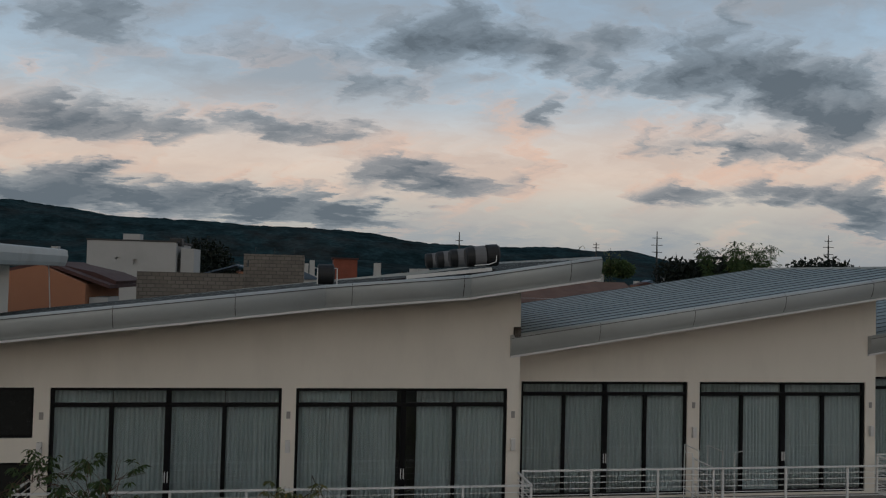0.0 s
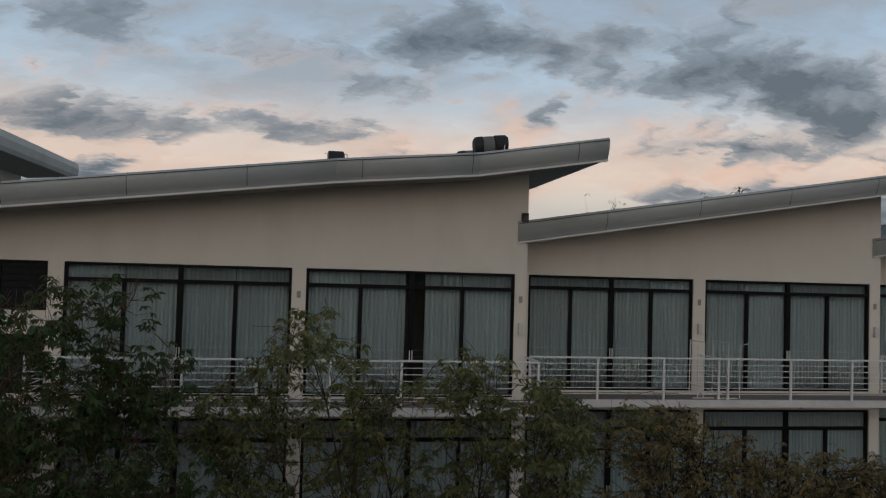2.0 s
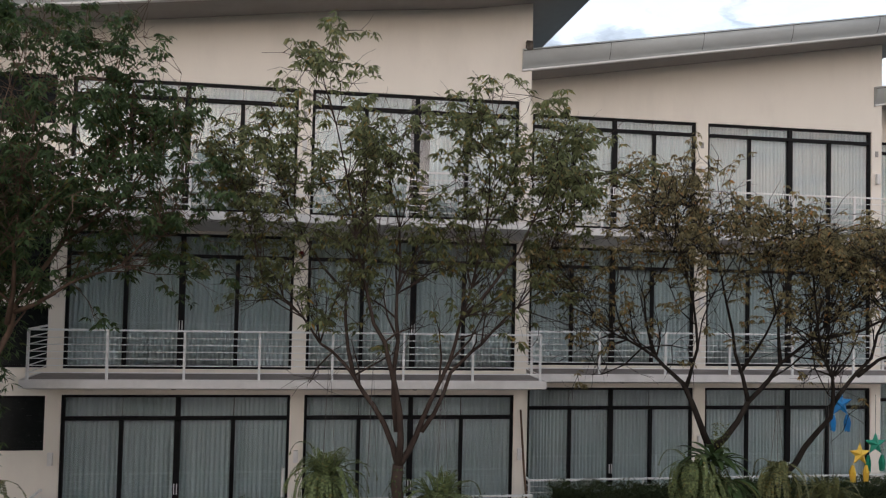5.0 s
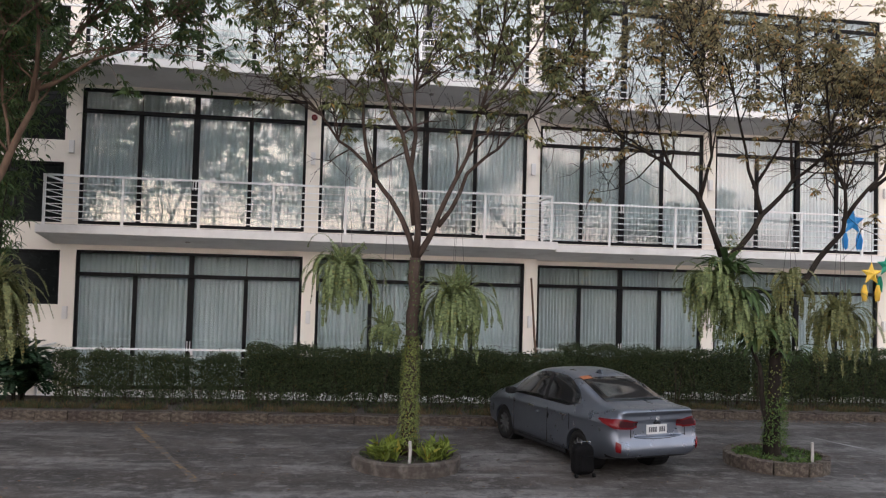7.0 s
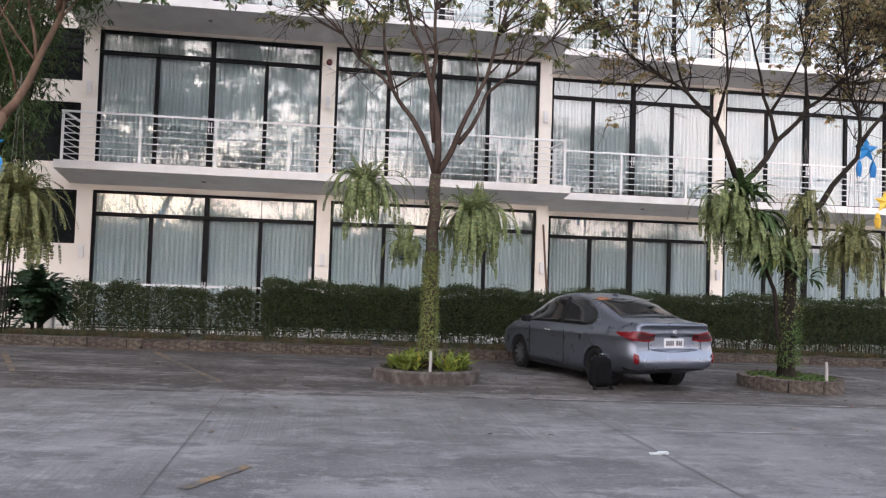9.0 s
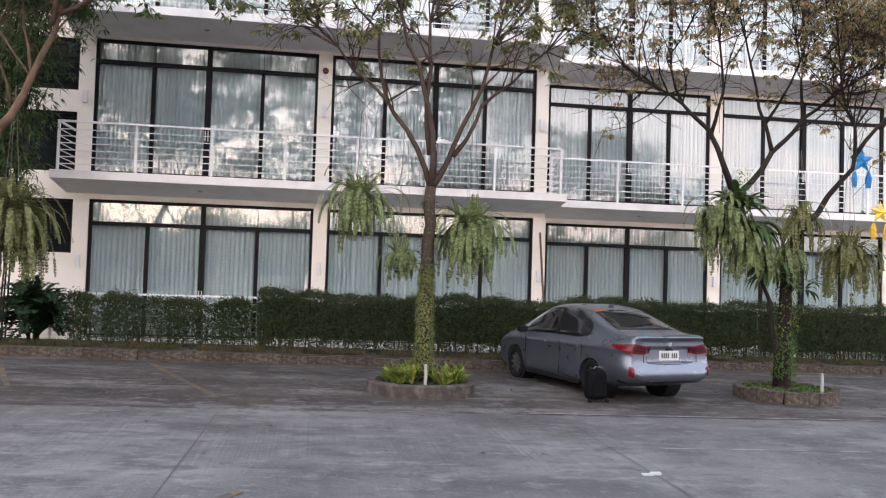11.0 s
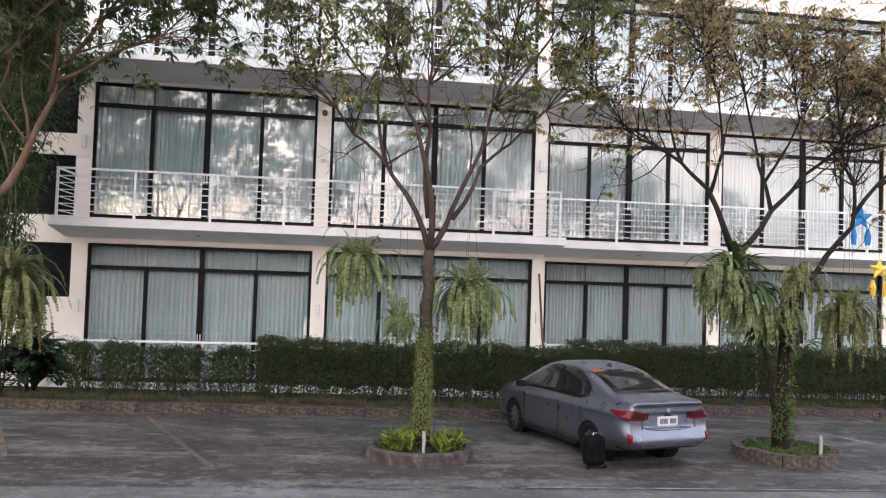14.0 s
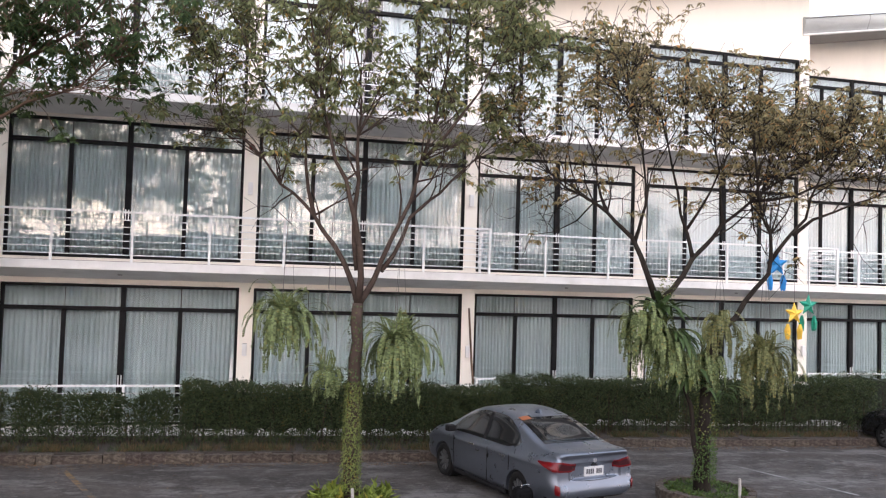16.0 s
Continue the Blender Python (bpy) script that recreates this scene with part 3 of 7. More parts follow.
def fascia(bm, xa, za, xb, zb, yf, yback, h=0.56):
    """The rolled front of the eaves gutter: an outline in y and z, drawn along the slope."""
    prof = [(yf + 0.10, 0.0), (yf + 0.06, -0.008), (yf + 0.03, -0.03), (yf + 0.004, -0.07), (yf - 0.008, -0.12), (yf - 0.010, -0.18), (yf, -0.25), (yf + 0.02, -0.325), (yf + 0.05, -0.40), (yf + 0.087, -0.465), (yf + 0.13, -0.52), (yf + 0.13, -h), (yf + 0.22, -h), (yf + 0.22, 0.0)]
    a, b = [bm.verts.new((xa, y, za + z)) for y, z in prof], [bm.verts.new((xb, y, zb + z)) for y, z in prof]
    n = len(prof)
    for i in range(n):
        bm.faces.new((a[i], b[i], b[(i + 1) % n], a[(i + 1) % n]))
    bm.faces.new(a[::-1]), bm.faces.new(b)


def house_unit(x0, x1, y, bays, roof, louvres=(), slab=None, label="", open_bay=None, end_left=True, seed=1, joint_at=0.0):
    ob = thing("row_house", label, "house", "row of stepped houses")
    (xa, za), (xb, zb) = roof[0], roof[-1]
    roof_at = crown_line(*roof)

    def top(x):
        return roof_at(x) - 0.56
    holes = [(a, b, lo, hi) for a, b in bays for lo, hi in STOREYS] + list(louvres)
    bm = bmesh.new()
    wall_front(bm, x0, x1, y, y + 0.25, holes, top)
    part("wall", bm, M_CREAM, ob, "cream painted rendered front wall")
    for name, (a, b) in (("side_wall", (x0, x0 + 0.22)), ("side_wall", (x1 - 0.22, x1))):
        bm = bmesh.new()
        prism(bm, [(a, -0.6), (b, -0.6), (b, top(b)), (a, top(a))], "y", y + 0.25, y + DEPTH - 0.2)
        part(name, bm, M_CREAM, ob)
    bm = bmesh.new()
    prism(bm, [(x0, -0.6), (x1, -0.6), (x1, top(x1)), (x0, top(x0))], "y", y + DEPTH - 0.2, y + DEPTH)
    part("back_wall", bm, M_CREAM, ob)
    part("room_wall", box(x0 + 0.22, x1 - 0.22, y + 3.2, y + 3.35, -0.5, min(top(x0), top(x1)) - 0.02), M_INSIDE, ob, "inner wall coloured dark for the unlit room")
    for z in (0.2, SLABS[0], SLABS[1]):
        part("floor_slab", box(x0 + 0.22, x1 - 0.22, y + 0.25, y + DEPTH - 0.2, z - 0.24, z - 0.002), M_FLOORT, ob)
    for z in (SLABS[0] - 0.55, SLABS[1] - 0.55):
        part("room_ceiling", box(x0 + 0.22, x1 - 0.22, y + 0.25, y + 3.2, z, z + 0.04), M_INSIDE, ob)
    # roof sheet with ribs along the slope
    yf, yb = y - ROOFLEN, y + DEPTH + 0.3
    bm = bmesh.new()
    ribs, nrm = [], 0
    yy = yf + 0.22
    while yy < yb - 0.2:
        ribs += [(yy, 0.0), (yy + 0.66, 0.0), (yy + 0.668, 0.022), (yy + 0.73, 0.022), (yy + 0.75, 0.0)]
        yy += 0.78
    ribs.append((yb, 0.0))
    up = [[bm.verts.new((x, q, z - 0.06 + r)) for q, r in ribs] for x, z in roof]
    dn = [[bm.verts.new((x, q, z - 0.16)) for q in (yf + 0.22, yb)] for x, z in roof]
    for j in range(len(roof) - 1):
        for i in range(len(ribs) - 1):
            fc = bm.faces.new((up[j][i], up[j + 1][i], up[j + 1][i + 1], up[j][i + 1]))
            # only the rising front of each rib takes the painted shade
            fc.material_index = 1 if i % 5 == 1 else 0
        bm.faces.new((dn[j][0], dn[j][1], dn[j + 1][1], dn[j + 1][0]))
    part("roof", bm, [M_ROOF, M_RIBSHADE], ob, "ribbed grey-green metal roof sheet")
    bm = bmesh.new()
    for (p, zp), (q, zq) in zip(roof, roof[1:]):
        fascia(bm, p, zp, q, zq, yf, yb)
    fa = part("gutter", bm, M_FASCIA, ob, "grey rolled metal eaves gutter")
    for pl in fa.data.polygons:
        pl.use_smooth = len(pl.vertices) == 4 and abs(pl.normal.x) < 0.5 and pl.normal.y < 0.3 and pl.normal.z < 0.98
    bm = bmesh.new()
    # the folded lip along the top of the gutter
    for (p, zp), (q, zq) in zip(roof, roof[1:]):
        v = [(yf - 0.014, -0.082), (yf - 0.020, -0.074), (yf - 0.014, -0.066), (yf + 0.03, -0.07)]
        ra, rb = [bm.verts.new((p, y2, zp + z2)) for y2, z2 in v], [bm.verts.new((q, y2, zq + z2)) for y2, z2 in v]
        for i in range(4):
            bm.faces.new((ra[i], rb[i], rb[(i + 1) % 4], ra[(i + 1) % 4]))
        bm.faces.new(ra[::-1]), bm.faces.new(rb)
    part("lip", bm, M_SEAM, fa, "dark folded lip along the gutter")
    for i in range(-8, 8):
        x = joint_at + 2.78 * i
        if not xa + 0.05 < x < xb - 0.05:
            continue
        z = roof_at(x)
        bm = bmesh.new()
        prism(bm, [(yf + 0.09, 0.006 + z), (yf + 0.028, -0.028 + z), (yf - 0.014, -0.12 + z), (yf - 0.004, -0.25 + z), (yf + 0.045, -0.40 + z), (yf + 0.125, -0.525 + z), (yf + 0.14, -0.50 + z), (yf + 0.06, -0.40 + z), (yf + 0.012, -0.25 + z), (yf + 0.004, -0.12 + z), (yf + 0.05, -0.04 + z)], "x", x - 0.008, x + 0.008)
        part("joint", bm, M_SEAM, fa)
    bm = bmesh.new()
    v = [(yf + 0.10, -0.565), (yf + 0.25, -0.565), (yf + 0.25, -0.615), (yf + 0.10, -0.615)]
    for (p, zp), (q2, zq) in zip(roof, roof[1:]):
        a, b = [bm.verts.new((p, q, zp + z)) for q, z in v], [bm.verts.new((q2, q, zq + z)) for q, z in v]
        for i in range(4):
            bm.faces.new((a[i], b[i], b[(i + 1) % 4], a[(i + 1) % 4]))
        bm.faces.new(a[::-1]), bm.faces.new(b)
    part("drip_edge", bm, M_DRIP, ob, "white drip edge under the gutter")
    # soffit in front of the wall and beyond the gable end
    bm = bmesh.new()
    for (p, q, r, s) in [(a[0], b[0], yf + 0.25, y - 0.002) for a, b in zip(roof, roof[1:])] + [(x1 + 0.002, xb, y - 0.002, yb)]:
        zp, zq = roof_at(p) - 0.575, roof_at(q) - 0.575
        lo = [bm.verts.new(c) for c in ((p, r, zp), (q, r, zq), (q, s, zq), (p, s, zp))]
        hi = [bm.verts.new(c) for c in ((p, r, zp + 0.03), (q, r, zq + 0.03), (q, s, zq + 0.03), (p, s, zp + 0.03))]
        bm.faces.new(lo[::-1]), bm.faces.new(hi)
        for i in range(4):
            bm.faces.new((lo[i], lo[(i + 1) % 4], hi[(i + 1) % 4], hi[i]))
    part("soffit", bm, M_SOFFIT, ob, "grey soffit under the eaves")
    bm = bmesh.new()
    bm_box(bm, xb - 0.10, xb, yf + 0.22, yb, zb - 0.57, zb)
    part("end_fascia", bm, M_FASCIA, ob)
    bm = bmesh.new()
    bm_box(bm, xa, xb, yb - 0.12, yb, 0, 0.5)
    for vv in bm.verts:
        vv.co.z += roof_at(vv.co.x) - 0.55
    part("back_fascia", bm, M_FASCIA, ob)
    # glazing, curtains, balconies
    sx0, sx1 = slab
    for si, (lo, hi) in enumerate(STOREYS):
        for bi, (a, b) in enumerate(bays):
            glazing(ob, a, b, y, lo, hi, TRANSOMS[si] if si < 2 or y < 1 else 0.37)
            w = b - a
            gaps = [a + 0.02, a + w * 0.255, (a + b) / 2, b - w * 0.255, b - 0.02]
            for ci in range(4):
                p, q = gaps[ci], gaps[ci + 1]
                if open_bay == (bi, si):
                    p, q = (p, q) if ci in (0, 3) else ((p, q - 0.16) if ci == 1 else (p + 0.36, q))
                curtain(p + 0.01, q - 0.01, y + 0.25, lo + 0.03, hi - 0.02, seed * 97 + si * 13 + bi * 5 + ci)
    for si, z in enumerate(SLABS):
        bm = bmesh.new()
        yo = y - 1.42
        # edge beam with a floor that thins towards the front
        prism(bm, [(y - 0.001, z - 0.42), (y - 0.001, z), (yo, z), (yo, z - 0.20), (yo + 0.14, z - 0.22)], "x", sx0, sx1)
        part("balcony_slab", bm, M_SLAB, ob, "white painted concrete balcony slab")
        part("balcony_floor", box(sx0 + 0.12, sx1 - 0.12, yo + 0.12, y - 0.01, z + 0.001, z + 0.012), M_FLOORT, ob)
        railing(ob, sx0 + 0.13, sx1 - 0.13, yo + 0.06, y, z, end_left, True, 8 if sx1 - sx0 > 12.2 else 7)
    railing(ob, sx0 + 0.13, sx1 - 0.3, y - 1.35, y, 0.2, True, False, 8)
    part("terrace", box(sx0, sx1, y - 1.5, y - 0.002, -0.6, 0.2, 0.02), M_SLAB, ob, "white painted ground terrace edge")
    return ob


ROOF_A = ((-15.6, 13.31), (-5.0, 14.58), (-1.4, 14.91), (2.02, 15.47))
house_a = house_unit(-15.8, 0.33, 0.0, ((-11.70, -6.03), (-5.66, 0.0)), ROOF_A,
                     [(-15.2, -12.08, lo, hi) for lo, hi in ((2.35, 3.72), (4.42, 5.96), (6.52, 7.86), (8.52, 10.0), (10.6, 11.85))],
                     (-12.25, 0.50), "cream stepped house with dark glazing and white balconies", (1, 2), seed=1, joint_at=1.2)
house_b = house_unit(0.33, 12.25, 1.51, ((0.79, 5.96), (6.35, 11.90)), ((0.05, 13.30), (14.1, 15.56)), (), (0.36, 12.45),
                     "cream stepped house set back beside the taller one", seed=2, end_left=False, joint_at=2.56)
house_c = house_unit(12.25, 24.1, 3.02, ((12.71, 17.88), (18.27, 23.82)), ((11.97, 13.30), (26.0, 15.56)), (), (12.28, 24.3),
                     "cream stepped house at the end of the row", seed=3, end_left=False, joint_at=14.5)


def louvre_window(x0, x1, y, z0, z1):
    f = 0.06
    bm = bmesh.new()
    ring(bm, x0, x1, y + 0.05, y + 0.15, z0, z1, f, f)
    xm = x1 - 1.15
    win = part("louvre_window", bm, M_FRAME, house_a, "dark framed louvre window")
    part("mullion", box(xm - 0.03, xm + 0.03, y + 0.055, y + 0.15, z0 + f, z1 - f), M_FRAME, win)
    n = int((z1 - z0) / 0.16)
    for i in range(n):
        z = z0 + f + 0.07 + (z1 - z0 - 2 * f - 0.1) * i / (n - 1)
        for a, b in ((x0 + f, xm - 0.03), (xm + 0.03, x1 - f)):
            bm = bmesh.new()
            prism(bm, [(y + 0.070, z - 0.085), (y + 0.076, z - 0.087), (y + 0.112, z + 0.085), (y + 0.106, z + 0.087)], "x", a + 0.003, b - 0.003)
            part("slat", bm, M_DARKGLASS, win)


M_DARKGLASS = mat("dark_louvre_glass", (0.010, 0.012, 0.012), 0.25, 0.0, vary=0.1, bump=0.0, spec=0.06)
for lo, hi in ((2.35, 3.72), (4.42, 5.96), (6.52, 7.86), (8.52, 10.0), (10.6, 11.85)):
    louvre_window(-15.2, -12.08, 0.0, lo, hi)

for x, y in ((-11.89, 0.0), (-5.845, 0.0), (0.165, 0.0), (6.155, 1.51), (12.07, 1.51)):
    for z in (2.15, 6.35, 10.35):
        wall_lamp(x, y, z)

# the neighbouring house of the row: its roof end and side wall
house_z = thing("row_house", "neighbouring cream house end with a high grey roof", "house", "row of stepped houses")
part("wall", box(-30, -15.85, -1.51, 9.0, -0.6, 14.9), M_CREAM, house_z)
bm = bmesh.new()
prism(bm, [(-30, 13.4), (-14.22, 15.25), (-14.22, 15.45), (-30, 13.6)], "y", -3.1, 9.6)
part("roof", bm, M_ROOF, house_z)
bm = bmesh.new()
prism(bm, [(-14.18, 14.9), (-14.12, 15.02), (-14.08, 15.25), (-14.12, 15.46), (-14.24, 15.50), (-14.24, 14.9)], "y", -3.1, 9.6)
part("gutter", bm, M_FASCIA, house_z, "grey rolled metal eaves gutter", )
bm = bmesh.new()
prism(bm, [(-15.84, 14.86), (-14.25, 14.98), (-14.25, 15.02), (-15.84, 14.90)], "y", -3.1, 9.6)
part("soffit", bm, M_SOFFIT, house_z)


# ---- ground ----
def sheet(name, x0, x1, y0, y1, material, label, lift=0.0, nx=2, kind="structure", cat="ground"):
    bm = bmesh.new()
    g = [[bm.verts.new((x0 + (x1 - x0) * i / nx, yy, ground_z(x0 + (x1 - x0) * i / nx) + lift)) for i in range(nx + 1)] for yy in (y0, y1)]
    for i in range(nx):
        bm.faces.new((g[0][i], g[0][i + 1], g[1][i + 1], g[1][i]))
    return solid(name, bm, material, label, cat, kind=kind)


M_FARLAND = mat("far_land", (0.05, 0.055, 0.04), 0.95, vary=0.4, scale=0.02, fine=0.3, bump=0.0, stain=(0.13, 0.11, 0.09), stain_amt=0.7, stain_scale=0.03)
bm = bmesh.new()
R = [(-3500, -3500), (3500, -3500), (3500, 4000), (-3500, 4000)]
bm.faces.new([bm.verts.new((x, y, -1.2)) for x, y in R])
solid("ground", bm, M_FARLAND, "dark open land reaching to the horizon", "ground", kind="structure")
sheet("car_park", -40, 40, -9.75, -1.6, M_ASPH, "dark worn stained parking surface", 0.0, cat="car park")
road = sheet("road", -40, 40, -45, -9.75, M_ROAD, "grey brushed concrete road slab", 0.004, 320, cat="road")
for v in road.data.vertices:
    if v.co.y > -10:
        # the worn, uneven edge of the slab
        v.co.y += 0.10 * noise.noise(Vector((v.co.x * 0.5, 2.0, 0))) + 0.07 * noise.noise(Vector((v.co.x * 2.3, 5.0, 0)))
def strip(name, a, b, width, material, label, lift, cat, group=""):
    """A thin painted or cut line on the ground from a to b."""
    a, b = Vector(a), Vector(b)
    d = (b - a).normalized()
    s = Vector((-d.y, d.x)) * width / 2
    bm = bmesh.new()
    n = 10
    rng = random.Random(name + str(a))
    L, Rr = [], []
    for i in range(n + 1):
        p = a.lerp(b, i / n)
        e = rng.uniform(0.75, 1.1)
        L.append(bm.verts.new((p.x + s.x * e, p.y + s.y * e, ground_z(p.x) + lift)))
        Rr.append(bm.verts.new((p.x - s.x * e, p.y - s.y * e, ground_z(p.x) + lift)))
    for i in range(n):
        bm.faces.new((L[i], L[i + 1], Rr[i + 1], Rr[i]))
    return solid(name, bm, material, label, cat, group, "structure")


for a, b in (((-9.30, -4.05), (-7.38, -8.65)), ((-11.75, -5.3), (-10.7, -7.95))):
    strip("parking_line", a, b, 0.11, M_YELLOW, "worn yellow parking bay line", 0.006, "parking line", "parking lines")
for a, b in (((5.66, -4.2), (6.80, -7.2)), ((8.2, -2.3), (8.36, -2.8)), ((10.7, -2.75), (11.1, -4.4)), ((1.6, -5.2), (0.9, -3.5))):
    strip("parking_line", a, b, 0.10, M_PALELINE, "worn pale parking bay line", 0.006, "parking line", "parking lines")
strip("road_edge_line", (-2.6, -9.62), (16, -9.75), 0.065, M_PALELINE, "pale worn edge line along the road", 0.012, "road line")
strip("road_scuff_line", (-1.5, -12.1), (9, -12.3), 0.05, M_PALELINE, "pale scuffed line across the road", 0.010, "road line")
strip("parking_line", (-6.98, -15.05), (-6.53, -14.25), 0.12, M_YELLOW, "worn yellow stroke painted on the road", 0.012, "parking line", "parking lines")
for x in (-12.3, -7.2, -2.2, 2.9, 8.0):
    strip("expansion_joint", (x, -10.0), (x - 0.12, -24), 0.013, M_SEAM, "dark joint between concrete road slabs", 0.011, "joint", "road joints")
strip("expansion_joint", (-20, -17.2), (20, -17.2), 0.013, M_SEAM, "dark joint between concrete road slabs", 0.011, "joint", "road joints")

# small litter on the road
bm = bmesh.new()
for k, (x, y) in enumerate(((0, 0), (0.10, 0.02))):
    bm_box(bm, x - 0.055, x + 0.055, y - 0.03, y + 0.03, 0.0, 0.016 + 0.01 * k)
solid("litter_scrap", bm, M_FASCIA, "crumpled white paper scrap on the road", "litter", at=(-2.32, -13.5, ground_z(-2.3) + 0.005))
rngl = random.Random(44)
M_DRYLEAF = leaf_mat("dry_leaf", (0.12, 0.075, 0.038), 0.5, 0.2, 0.1)
items = []
for _ in range(420):
    x = rngl.uniform(-14, 12)
    y = -9.4 + abs(rngl.gauss(0, 1)) * 2.6 if rngl.random() < 0.7 else rngl.uniform(-13, -9)
    if y > -2.2:
        y = -3.6
    for cx, cy in ((-4.0, -7.5), (3.15, -7.25)):
        if (x - cx) ** 2 + (y - cy) ** 2 < 1.1:
            x += 1.6
    a = rngl.uniform(0, 6.28)
    items.append((Vector((x, y, ground_z(x) + 0.012)), Vector((math.cos(a), math.sin(a), 0.08)), Vector((0, 0, 1)) + rv(rngl, 0.2), rngl.uniform(0.04, 0.09), 0.03))
for _ in range(2600):
    # drifted litter and crumbs of soil along the foot of the kerb
    x = rngl.uniform(-15, 12.3)
    y = (-3.62 if x < 0.5 else -2.12) - abs(rngl.gauss(0, 0.16)) - (0.25 * rngl.random() if math.sin(x * 1.9) > 0.2 else 0)
    a = rngl.uniform(0, 6.28)
    items.append((Vector((x, y, ground_z(x) + 0.008)), Vector((math.cos(a), math.sin(a), rngl.uniform(0, 0.3))), Vector((0, 0, 1)) + rv(rngl, 0.3), rngl.uniform(0.02, 0.07), 0.022))
fl = new("fallen_leaves", leaves_mesh("fallen_leaves", items, M_DRYLEAF))
tagged(fl, "small dry brown leaves scattered over the car park", "fallen leaves", kind="stuff")

# kerb of stone blocks, stepping back with the houses
M_BED = M_SOIL
for name, x0, x1, y0, y1 in (("planting_bed", -22, 0.6, -3.42, -1.5), ("planting_bed", 0.6, 12.5, -1.92, 0.02), ("planting_bed", 12.5, 30, -0.4, 1.52)):
    bm = bmesh.new()
    prism(bm, [(x0, ground_z(x0) - 0.1), (x1, ground_z(x1) - 0.1), (x1, ground_z(x1) + 0.20), (x0, ground_z(x0) + 0.20)], "y", y0, y1)
    solid(name, bm, M_BED, "dark soil planting bed in front of the terrace", "planting bed", "planting beds", "structure")
sheet("car_park_edge", 0.6, 40, -1.6, -0.2, M_ASPH, "dark worn parking surface beside the bed", -0.004, cat="car park")

kerb = thing("kerb", "old brown stone block kerb along the planting bed", "kerb", kind="structure")
rngk = random.Random(8)
KB = []
for k in range(6):
    bm = bmesh.new()
    bm_box(bm, -0.5, 0.5, -0.5, 0.5, -0.5, 0.5)
    for v in bm.verts:
        v.co += rv(rngk, 0.03)
    bmesh.ops.bevel(bm, geom=bm.edges[:], offset=0.03, segments=1, affect="EDGES")
    KB.append(to_mesh("kerb_stone", bm, M_KERB))


def kerb_run(x0, x1, y):
    x = x0
    while x < x1:
        w = rngk.uniform(0.26, 0.52)
        for row in range(1):
            ob = new("kerb_stone", rngk.choice(KB))
            ob.parent = kerb
            ob.matrix_local = pose(x + w / 2, y + rngk.uniform(-0.012, 0.012), ground_z(x) + 0.078 + rngk.uniform(-0.03, 0.015), rngk.uniform(-3, 3), rngk.uniform(-2.5, 2.5), rngk.uniform(-2.5, 2.5)) @ Matrix.Diagonal((w - 0.006, 0.17, 0.23, 1))
        x += w


kerb_run(-16, 0.6, -3.5)
kerb_run(0.65, 12.4, -2.0)
for k in range(4):
    ob = new("kerb_stone", KB[k])
    ob.parent = kerb
    ob.matrix_local = pose(0.6, -3.2 + 0.37 * k, ground_z(0.6) + 0.115, 0, 0, 90) @ Matrix.Diagonal((0.36, 0.17, 0.27, 1))


# ---- round planters ----
def planter(cx, cy, r, h, stones, label):
    g = ground_z(cx)
    ob = thing("tree_planter", label, "planter", "tree planters", (cx, cy, g))
    rng = random.Random(int(cx * 10))
    if not stones:
        bm = bmesh.new()
        n = 40
        prof = ((r - 0.13, -0.05), (r, -0.05), (r + 0.01, h - 0.03), (r - 0.02, h), (r - 0.12, h), (r - 0.14, h - 0.03))
        rings = []
        for i in range(n):
            a = 2 * math.pi * i / n
            e = 1 + rng.uniform(-0.008, 0.008)
            rings.append([bm.verts.new((math.cos(a) * q * e, math.sin(a) * q * e, z)) for q, z in prof])
        for i in range(n):
            for k in range(len(prof)):
                bm.faces.new((rings[i][k], rings[(i + 1) % n][k], rings[(i + 1) % n][(k + 1) % len(prof)], rings[i][(k + 1) % len(prof)]))
        part("rim", bm, M_KERBTOP, ob)
    else:
        n = 19
        for i in range(n):
            a = 2 * math.pi * i / n
            s = new("stone", rng.choice(KB))
            s.parent = ob
            s.matrix_local = pose(math.cos(a) * (r - 0.07), math.sin(a) * (r - 0.07), h / 2 - 0.03 + rng.uniform(-0.015, 0.015), 0, 0, math.degrees(a) + 90) @ Matrix.Diagonal((2 * math.pi * r / n * 0.97, 0.15, h + 0.06, 1))
    bm = bmesh.new()
    n = 24
    c = bm.verts.new((0, 0, h - 0.02))
    vs = [bm.verts.new((math.cos(2 * math.pi * i / n) * (r - 0.12), math.sin(2 * math.pi * i / n) * (r - 0.12), h - 0.07)) for i in range(n)]
    lo = [bm.verts.new((v.co.x, v.co.y, -0.04)) for v in vs]
    for i in range(n):
        bm.faces.new((c, vs[i], vs[(i + 1) % n]))
        bm.faces.new((vs[i], lo[i], lo[(i + 1) % n], vs[(i + 1) % n]))
    part("soil", bm, M_SOIL, ob)
    return ob


planter(-4.0, -7.5, 0.95, 0.23, False, "round low concrete tree planter with worn rim")
planter(3.15, -7.25, 0.95, 0.24, True, "round tree planter edged with old stone blocks")


def stake(x, y, h, z):
    bm = bmesh.new()
    tube(bm, [(0, 0, 0), (0.01, 0, h * 0.6), (0.0, 0, h)], [0.028, 0.028, 0.026], 8)
    solid("stake", bm, M_SOFFIT, "short weathered white stake standing in a planter", "stake", "planter stakes", at=(x, y, z))


stake(-4.02, -8.15, 0.42, ground_z(-4) + 0.14)
stake(3.45, -7.95, 0.44, ground_z(3.4) + 0.14)


